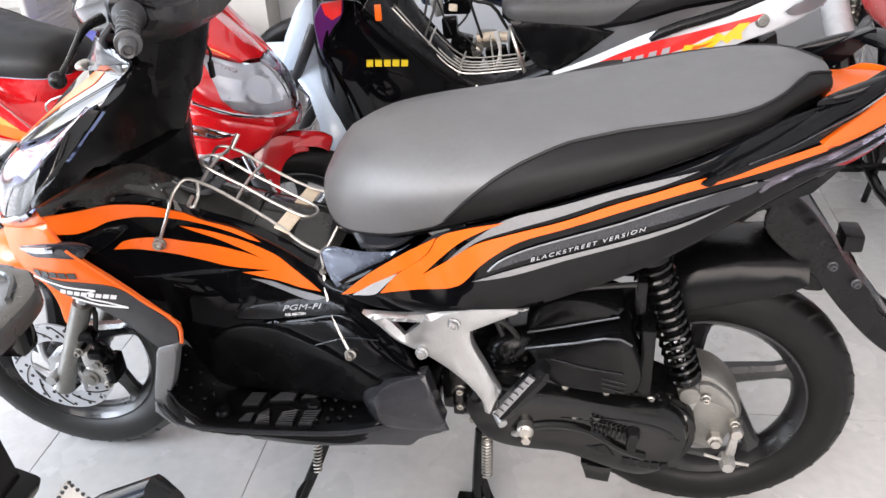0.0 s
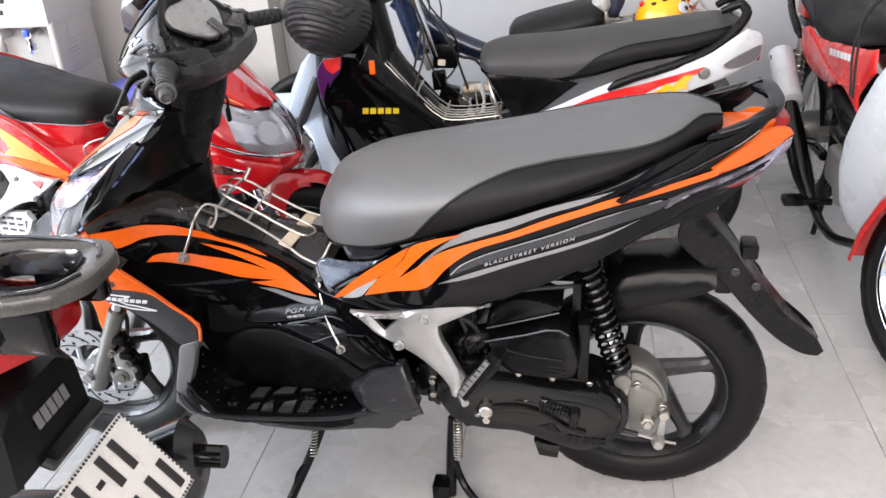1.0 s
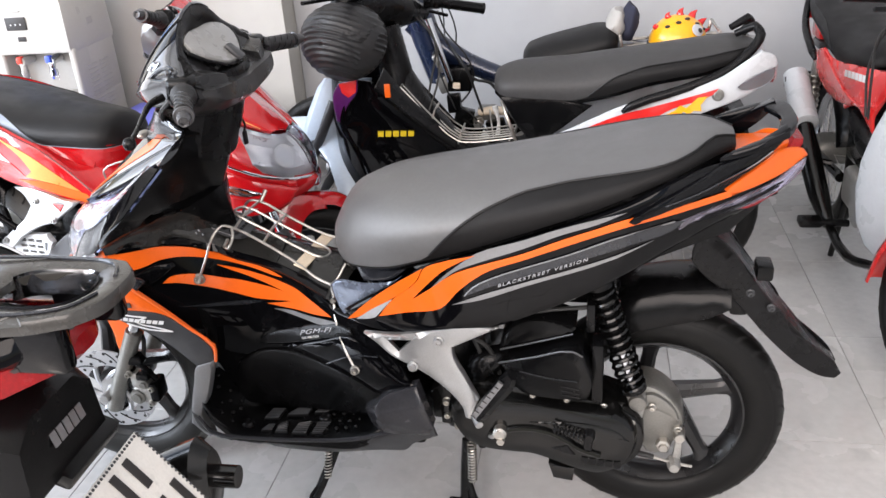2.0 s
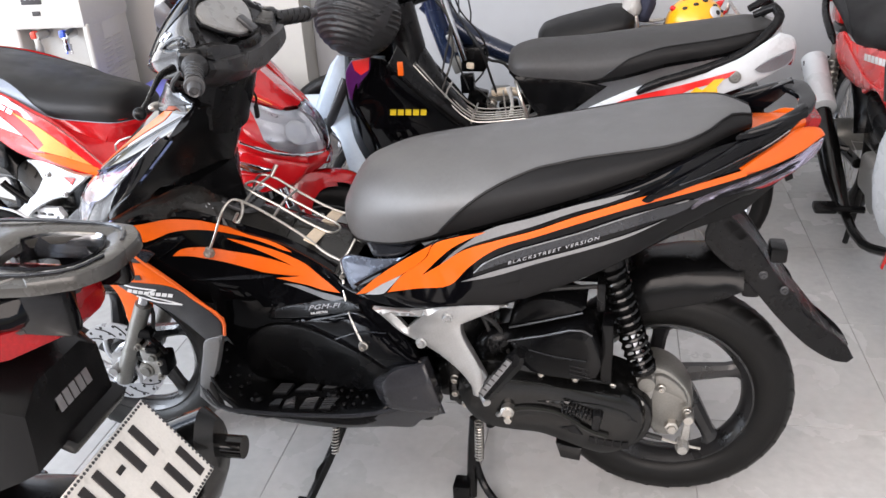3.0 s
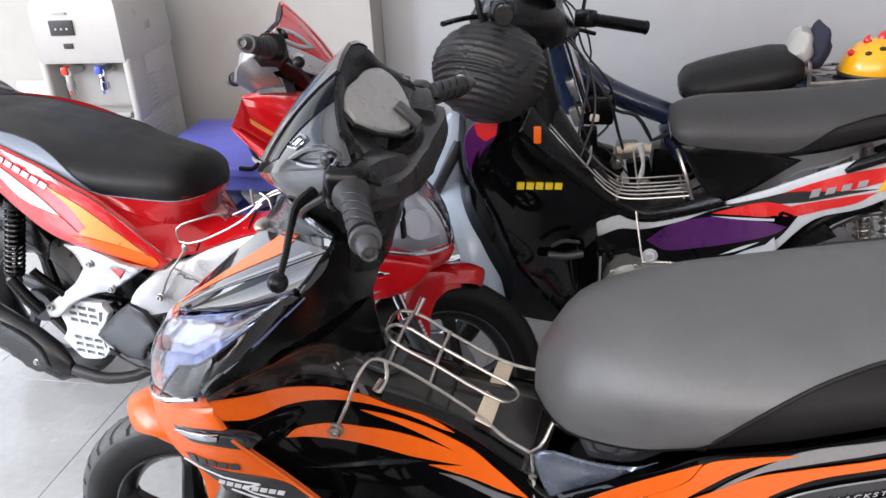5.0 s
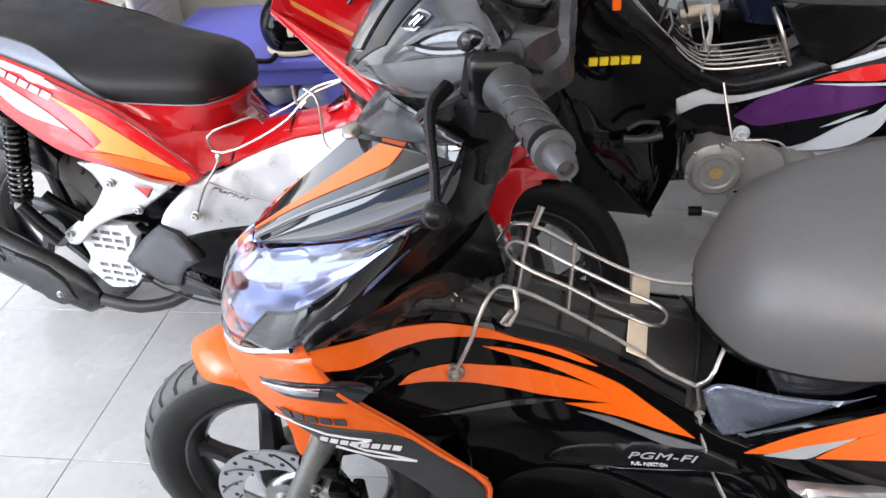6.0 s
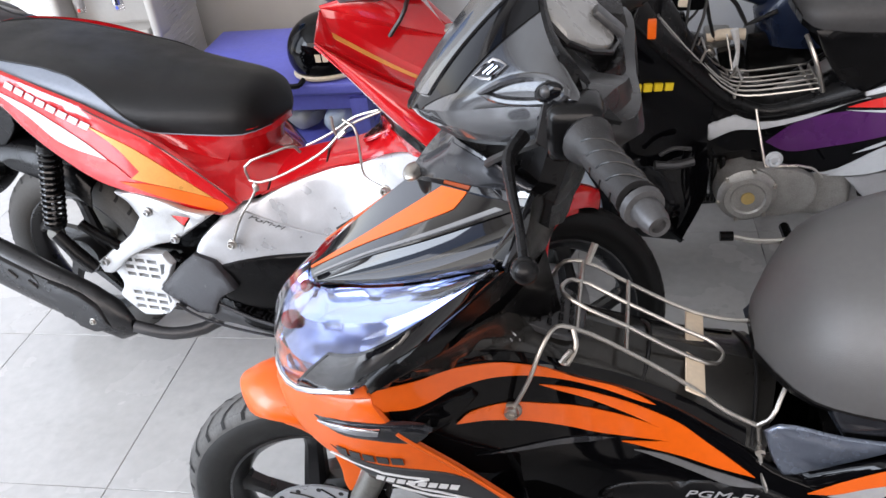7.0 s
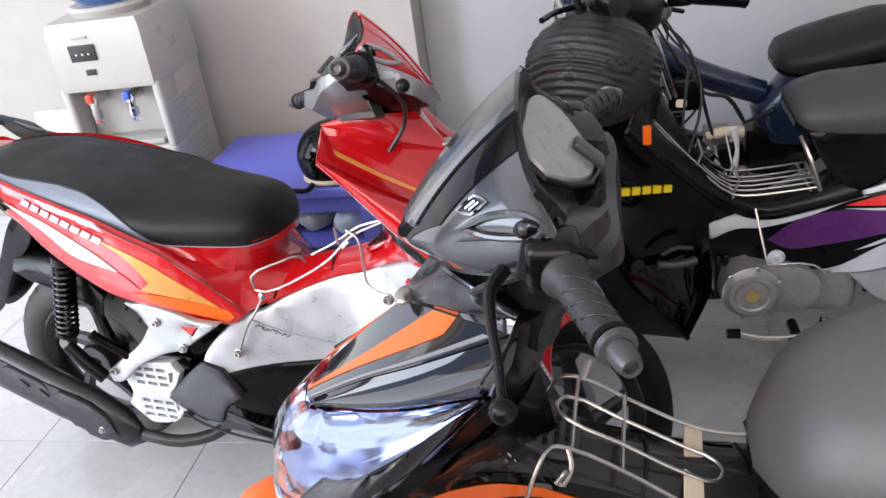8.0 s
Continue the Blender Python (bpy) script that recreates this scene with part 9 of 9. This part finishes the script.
for sd in (-1, 1):
    arch = [(0.470, 0.838), (0.500, 0.858), (0.545, 0.874), (0.585, 0.872), (0.612, 0.858)]
    part("side_arch", loft([[Vector((u, sd * (0.198 + w), z - h)) for w, h in ((-0.010, 0.0), (0.004, -0.004), (0.012, 0.002), (0.014, 0.015), (-0.006, 0.018))] for u, z in spline(arch, False, 5)]), gloss_black, rl, "glossy black arched arm", 40)
    if sd > 0:
        # Highlight on the glossy arm, built as a chrome bead on the right side.
        part("arch_highlight", tube([(u, sd * 0.200, z + 0.004) for u, z in arch], 0.003, seg=7), chrome, rl, "chrome bead for the highlight along the arched arm")
    part("arch_foot", tube([(0.606, sd * 0.198, 0.852), (0.63, sd * 0.160, 0.862), (0.66, sd * 0.100, 0.880)], [0.010, 0.014, 0.016], seg=9), rail_grey, rl)
lu = part("lamp_unit", loft([[Vector((u, w * s, z + h * c)) for s, c in ((-1, -0.6), (-1, 0.5), (-0.6, 1), (0.6, 1), (1, 0.5), (1, -0.6), (0.5, -1), (-0.5, -1))] for u, w, z, h in ((0.58, 0.098, 0.836, 0.034), (0.68, 0.090, 0.846, 0.030), (0.75, 0.074, 0.855, 0.025), (0.785, 0.046, 0.860, 0.018), (0.80, 0.020, 0.864, 0.010))]), red_lens, fore, "deep red tail lamp")
for sd in (-1, 1):
    part("lamp_rib", tube([(0.62, sd * 0.095, 0.852), (0.70, sd * 0.086, 0.858), (0.765, sd * 0.060, 0.866)], 0.004, seg=6), black_ink, lu)
tailer = part("number_fairing", loft([[Vector((u, w * s, z + h * c)) for s, c in ((-1, -1), (-0.92, 0.5), (-0.55, 1), (0.55, 1), (0.92, 0.5), (1, -1))] for u, w, z, h in ((0.58, 0.100, 0.735, 0.075), (0.68, 0.095, 0.747, 0.068), (0.722, 0.086, 0.752, 0.056), (0.742, 0.076, 0.748, 0.044))]), plastic_black, fore, "black number plate fairing")
part("fairing_step", box(0.03, 0.11, 0.02, (0, 0, 0), 0.006, 2, Matrix.Translation((0.738, 0.03, 0.700)) @ Matrix.Rotation(radians(25), 4, "Y")), plastic_black, tailer)
part("emblem", moved(bars(5, 0.017, 0.064, 0.0, 0.0, 0.0, 0.0, -1, 0.0015), Matrix.Translation((0.745, -0.022, 0.742)) @ Matrix.Rotation(radians(90), 4, "Z") @ Matrix.Rotation(radians(-12), 4, "X")), metal_grey, tailer, "word in grey blocks")
PM = Matrix.Translation((0.775, 0.035, 0.600)) @ Matrix.Rotation(radians(90), 4, "Z") @ Matrix.Rotation(radians(-36), 4, "X")
plate = part("number_plate", moved(box(0.19, 0.004, 0.128, (0, 0, 0), 0.0015, 1), PM), plate_white, fore, "white number plate with dark characters as bars")
chars = []
for row, xs in ((0.031, (-0.074, -0.045, 0.008, 0.040)), (-0.031, (-0.07, -0.035, 0.0, 0.035, 0.068))):
    for x in xs:
        chars.append(box(0.014, 0.002, 0.044, (x + 0.006, -0.0028, row), 0.0008, 1))
chars.append(box(0.014, 0.002, 0.007, (-0.010, -0.0028, 0.031), 0.0006, 1))
for i, b in enumerate(chars):
    part("character_bar", moved(b, PM), black_ink, plate)
beads = bmesh.new()
for k in range(30):
    for zz in (-0.061, 0.061):
        beads = join(beads, lathe([(0, -0.002), (0.0016, -0.0015), (0.0022, 0.0)], 6, Matrix.Translation((-0.0925 + k * 0.0064, -0.002, zz))))
for k in range(19):
    for xx in (-0.0925, 0.0925):
        beads = join(beads, lathe([(0, -0.002), (0.0016, -0.0015), (0.0022, 0.0)], 6, Matrix.Translation((xx, -0.002, -0.058 + k * 0.0064))))
tagged(part("plate_beading", moved(beads, PM), plastic_grey, plate), kind="stuff")



# ---------------------------------------------------------------- water cooler
cool = thing("water_cooler", "white water cooler with hot and cold taps", "water cooler", pose(-1.455, 1.90, 0, 0, 0, 3))
part("cabinet", join(box(0.33, 0.33, 0.55, (0, 0, 0.275), 0.02, 3), box(0.33, 0.24, 0.22, (0, 0.045, 0.65), 0.012, 2)), cooler_white, cool, "white plastic cabinet")
part("tap_recess", panel([(-0.135, 0.575), (0.135, 0.575), (0.135, 0.70), (0.10, 0.742), (-0.135, 0.742)], lambda u, z: 0.083, 0.012, 0.006, 0.04, -1), cooler_grey, cool, "grey tap recess")
for x in (-0.151, 0.151):
    part("recess_cheek", box(0.028, 0.12, 0.22, (x, -0.105, 0.65), 0.012, 3), cooler_white, cool)
hd = part("head_panel", loft([[Vector((w * s, y + d * c, z)) for s, c in ((-1, 1), (-1, -0.85), (-0.92, -1), (0.92, -1), (1, -0.85), (1, 1))] for z, w, y, d in ((0.745, 0.165, 0.0, 0.165), (0.765, 0.168, 0.0, 0.172), (0.93, 0.165, 0.0, 0.165), (0.955, 0.155, 0.0, 0.155))]), cooler_white, cool, "rounded head panel")
dp = part("display", box(0.085, 0.006, 0.05, (-0.045, -0.1705, 0.865), 0.003), black_ink, hd, "small black display")
for k in range(3):
    part("indicator", box(0.006, 0.002, 0.006, (-0.065 + 0.02 * k, -0.1745, 0.862), 0.001, 1), white_ink, dp)
part("badge", box(0.034, 0.004, 0.018, (-0.035, -0.1715, 0.805), 0.002), black_ink, hd)
part("brand_bar", box(0.05, 0.003, 0.007, (-0.045, -0.1695, 0.912), 0.001), cooler_grey, hd)
for x, tm in ((-0.068, tap_red), (0.055, tap_blue)):
    tp = part("tap", join(lathe([(0, -0.05), (0.016, -0.05), (0.018, -0.03), (0.018, 0.03), (0, 0.03)], 16, Matrix.Translation((x, -0.12, 0.715))), tube([(x, -0.155, 0.715), (x, -0.16, 0.69), (x, -0.16, 0.655)], [0.014, 0.013, 0.010], seg=12)), chrome if x > 0 else cooler_white, cool, "water tap")
    part("tap_cap", box(0.022, 0.03, 0.028, (x - 0.004, -0.165, 0.722), 0.006), tm, tp)
    part("spout", tube([(x + 0.004, -0.165, 0.680), (x + 0.008, -0.168, 0.640)], [0.017, 0.013], seg=12, smooth=1), clear_plastic, tp, "clear plastic spout")
    part("spout_dot", box(0.008, 0.004, 0.010, (x + 0.006, -0.182, 0.65), 0.002), tm, tp)
for c in range(2):
    for k in range(14):
        part("vent_slot", box(0.004, 0.075, 0.005, (0.1665, -0.055 + c * 0.10, 0.44 + 0.018 * k), 0.0015, 1, Matrix.Identity(4)), cooler_grey, cool)
part("side_grip", box(0.004, 0.05, 0.028, (0.166, 0.0, 0.84), 0.003), cooler_grey, cool)
part("drip_tray", box(0.25, 0.10, 0.018, (0, -0.11, 0.562), 0.006), cooler_white, cool)
part("bottle_collar", lathe([(0.10, 0.95), (0.12, 0.955), (0.13, 0.975), (0.12, 0.985), (0.09, 0.985)], 28, Matrix.Rotation(math.pi / 2, 4, "X")), cooler_white, cool)
part("bottle", lathe([(0.02, 0.96), (0.06, 0.975), (0.13, 1.02), (0.135, 1.10), (0.13, 1.12), (0.135, 1.14), (0.135, 1.30), (0.11, 1.34), (0, 1.345)], 32, Matrix.Rotation(math.pi / 2, 4, "X")), water_blue, cool, "blue plastic water bottle")

# ---------------------------------------------------------------- blue table with shelves
tab = thing("plastic_table", "low blue plastic table with shelves", "table", pose(-0.90, 1.77, 0, 0, 0, 0))
part("tabletop", box(0.62, 0.50, 0.035, (0, 0, 0.445), 0.012, 3), table_blue, tab, "blue plastic top")
part("apron", box(0.56, 0.44, 0.06, (0, 0, 0.40), 0.01), table_blue, tab)
for x in (-0.27, 0.27):
    for y in (-0.21, 0.21):
        part("leg", loft([[Vector((x + a * s, y + b * s, z)) for a, b in ((-1, -1), (1, -1), (1, 1), (-1, 1))] for z, s in ((0.0, 0.018), (0.41, 0.026))]), table_blue, tab)
for z in (0.12, 0.26):
    part("shelf", box(0.54, 0.42, 0.02, (0, 0, z), 0.006), table_blue, tab, "blue plastic shelf")
random.seed(4)
for k in range(8):
    bg_ = thing("plastic_bag", "crumpled clear plastic bag on the table's shelf", "bag", pose(-1.10 + 0.13 * (k % 4), 1.62 + 0.02 * (k % 3), 0.272 if k < 4 else 0.132), "bags on the shelves")
    b = ball(0.06, 0.07, 0.05, (0, 0, 0.048), sub=3)
    for v in b.verts:
        n = noise.noise(v.co * 22 + Vector((k, 0, 0)))
        v.co += Vector((v.co.x, v.co.y, 0)) * 0.4 * n
        v.co.z = max(0.0, v.co.z + 0.015 * n)
    part("film", b, blue_white if k % 2 else cooler_grey, bg_)

# ---------------------------------------------------------------- helmets and small things


def helmet_shell(rx, ry, rz, m, cut=-0.25, ribs=0, th=0.012, n=48, seg=26):
    """An open domed shell with thickness, optional raised ribs."""
    outer, inner = [], []
    for i in range(seg + 1):
        f = math.pi / 2 - (math.pi / 2 - cut) * i / seg
        ro, ri = [], []
        for k in range(n):
            a = k * 2 * math.pi / n
            d = Vector((math.cos(f) * math.cos(a), math.cos(f) * math.sin(a), math.sin(f)))
            g = 1.0
            if ribs:
                g += 0.022 * math.sin((d.y + 0.25 * d.x * d.x) * ribs)
            ro.append(Vector((d.x * rx * g, d.y * ry * g, d.z * rz * g)))
            ri.append(Vector((d.x * (rx - th), d.y * (ry - th), d.z * (rz - th))))
        outer.append(ro), inner.append(ri)
    bm = loft(outer + list(reversed(inner)), False)
    return moved(bm, m)


hm = thing("half_helmet", "matt black ribbed half helmet hung on the handlebar", "helmet", pose(0.036, 1.057, 0.885, 0, 0, 0))
RM = Matrix.Rotation(radians(-20), 4, "Z") @ Matrix.Rotation(radians(66), 4, "X")
part("shell", helmet_shell(0.134, 0.110, 0.131, RM, -0.05, 46, 0.012, 90, 40), helmet_black, hm, "ribbed matt black shell", 60)
part("edge_band", moved(tube([(0.129 * math.cos(a), 0.107 * math.sin(a), -0.004) for a in np.linspace(0, 2 * math.pi, 33)[:-1]], 0.006, True, 8, 1), RM), seat_black, hm, "black edge band")
for a in (0.9, 1.6, 2.3):
    part("rivet", moved(lathe([(0, -0.004), (0.003, -0.003), (0.0045, 0)], 10, Matrix.Translation((0.127 * math.cos(a), 0.105 * math.sin(a), 0.012)) @ Matrix.Rotation(a + math.pi / 2, 4, "Z")), RM), steel_wire, hm)
part("strap", tube([(0.0, 0.03, 0.06), (-0.03, 0.02, 0.16), (-0.02, 0.05, 0.25)], 0.008, seg=6), seat_black, hm)

yh = thing("yellow_helmet", "yellow child helmet with soft red spikes", "helmet", pose(1.035, 1.735, 0.715, 0, 0, 20))
part("shell", helmet_shell(0.100, 0.088, 0.090, Matrix.Translation((0, 0, 0.0)), -0.05, 0, 0.012, 40, 20), yellow, yh, "smooth yellow shell", 60)
for f, s in ((1.95, 1.0), (1.5, 1.15), (1.05, 1.25), (0.62, 1.2), (0.25, 1.0), (2.5, 0.9)):
    c = Vector((0.099 * math.cos(f), 0, 0.089 * math.sin(f)))
    nrm = Vector((math.cos(f), 0, math.sin(f)))
    tip = c + nrm * 0.016 * s + Vector((0.010, 0, 0.004))
    part("spike", tube([c - nrm * 0.006, c + nrm * 0.009 * s, tip], [0.013 * s, 0.009 * s, 0.001], seg=10), red_bright, yh, "soft red spike")
ey = part("eye_patch", moved(ball(0.026, 0.006, 0.022, (0, 0, 0)), Matrix.Translation((0.038, -0.074, 0.045)) @ Matrix.Rotation(radians(25), 4, "Z") @ Matrix.Rotation(radians(-30), 4, "X")), white_paint, yh, "pale oval patch")
part("dark_dot", moved(ball(0.010, 0.006, 0.009, (0.004, -0.004, -0.004)), Matrix.Translation((0.038, -0.074, 0.045)) @ Matrix.Rotation(radians(25), 4, "Z") @ Matrix.Rotation(radians(-30), 4, "X")), black_ink, ey)
for k in range(5):
    f, g = 0.5 + 0.45 * k, 0.5 + 0.12 * (k % 2)
    part("vent_spot", ball(0.010, 0.008, 0.006, (0.098 * math.cos(f) * math.cos(g) * 0.98, -0.084 * math.sin(g), 0.092 * math.sin(f) * math.cos(g))), black_ink, yh)
part("rim_band", tube([(0.104 * math.cos(a), 0.087 * math.sin(a), -0.002) for a in np.linspace(0, 2 * math.pi, 29)[:-1]], 0.005, True, 6, 1), black_ink, yh)

cl = thing("folded_jacket", "dark navy cloth bundled on the rear carrier", "cloth", pose(0.845, 1.72, 0.728))
for k, (x, w, h) in enumerate(((-0.02, 0.035, 0.11), (0.025, 0.03, 0.125))):
    b = ball(w, 0.07, h * 0.55, (x, 0, h * 0.5), sub=3)
    for v in b.verts:
        v.co += Vector((0.018, 0.01, 0.012)) * noise.noise(v.co * 26)
        v.co.z = max(0.002, v.co.z)
    part("fold", b, cloth_navy if k else cooler_grey, cl)

bh = thing("black_helmet", "glossy black helmet with cream lining on the table", "helmet", pose(-0.72, 1.62, 0.530, 0, 0, 25))
part("shell", helmet_shell(0.115, 0.10, 0.105, Matrix.Identity(4), -0.62, 0, 0.014, 40, 22), gloss_black, bh, "glossy black shell", 60)
part("visor_band", tube([(0.10 * math.cos(a), 0.087 * math.sin(a), -0.056) for a in np.linspace(0, 2 * math.pi, 29)[:-1]], 0.008, True, 8, 1), cream, bh, "cream edge trim")
part("lettering", moved(bars(3, 0.022, 0.06, 0, 0, 0, 0, -1, 0.001), Matrix.Translation((-0.05, -0.096, 0.0)) @ Matrix.Rotation(radians(-25), 4, "Z")), cream, bh, "word in pale blocks")
part("strap", tube([(-0.09, -0.06, -0.055), (-0.11, -0.08, -0.062), (-0.15, -0.07, -0.058)], 0.008, seg=6), seat_black, bh)

# Pale board standing in for a light tarpaulin beside the cooler.
sheet = thing("folded_sheet", "pale sheet leaning on the wall, standing in for a tarpaulin", "cardboard", pose(-1.80, 1.98, 0))
part("board", box(0.36, 0.02, 0.60, (0, 0, 0.302), 0.004, 2, Matrix.Translation((0, 0, 0)) @ Matrix.Rotation(radians(-8), 4, "X")), paper_white, sheet)



# ---------------------------------------------------------------- floor tiles
tile_mesh, px, py, turn = None, 0.4912, 0.4985, radians(-0.5)
for i in range(-15, 4):
    for j in range(-10, 4):
        x0 = 1.45 + px * i * math.cos(turn) - py * j * math.sin(turn)
        y0 = 0.449 + px * i * math.sin(turn) + py * j * math.cos(turn)
        if x0 < -5.6 or x0 + 0.5 > 3.2 or y0 < -4.4 or y0 + 0.5 > 2.5:
            continue
        if tile_mesh is None:
            t0 = part("tile", box(px - 0.0018, py - 0.0018, 0.01, (px / 2, py / 2, -0.005), 0.0006, 1), tile_stone, floor)
            tile_mesh = t0.data
        else:
            t0 = new("tile", tile_mesh)
            t0.parent = floor
        t0.location, t0.rotation_euler = (x0, y0, 0), (0, 0, turn)
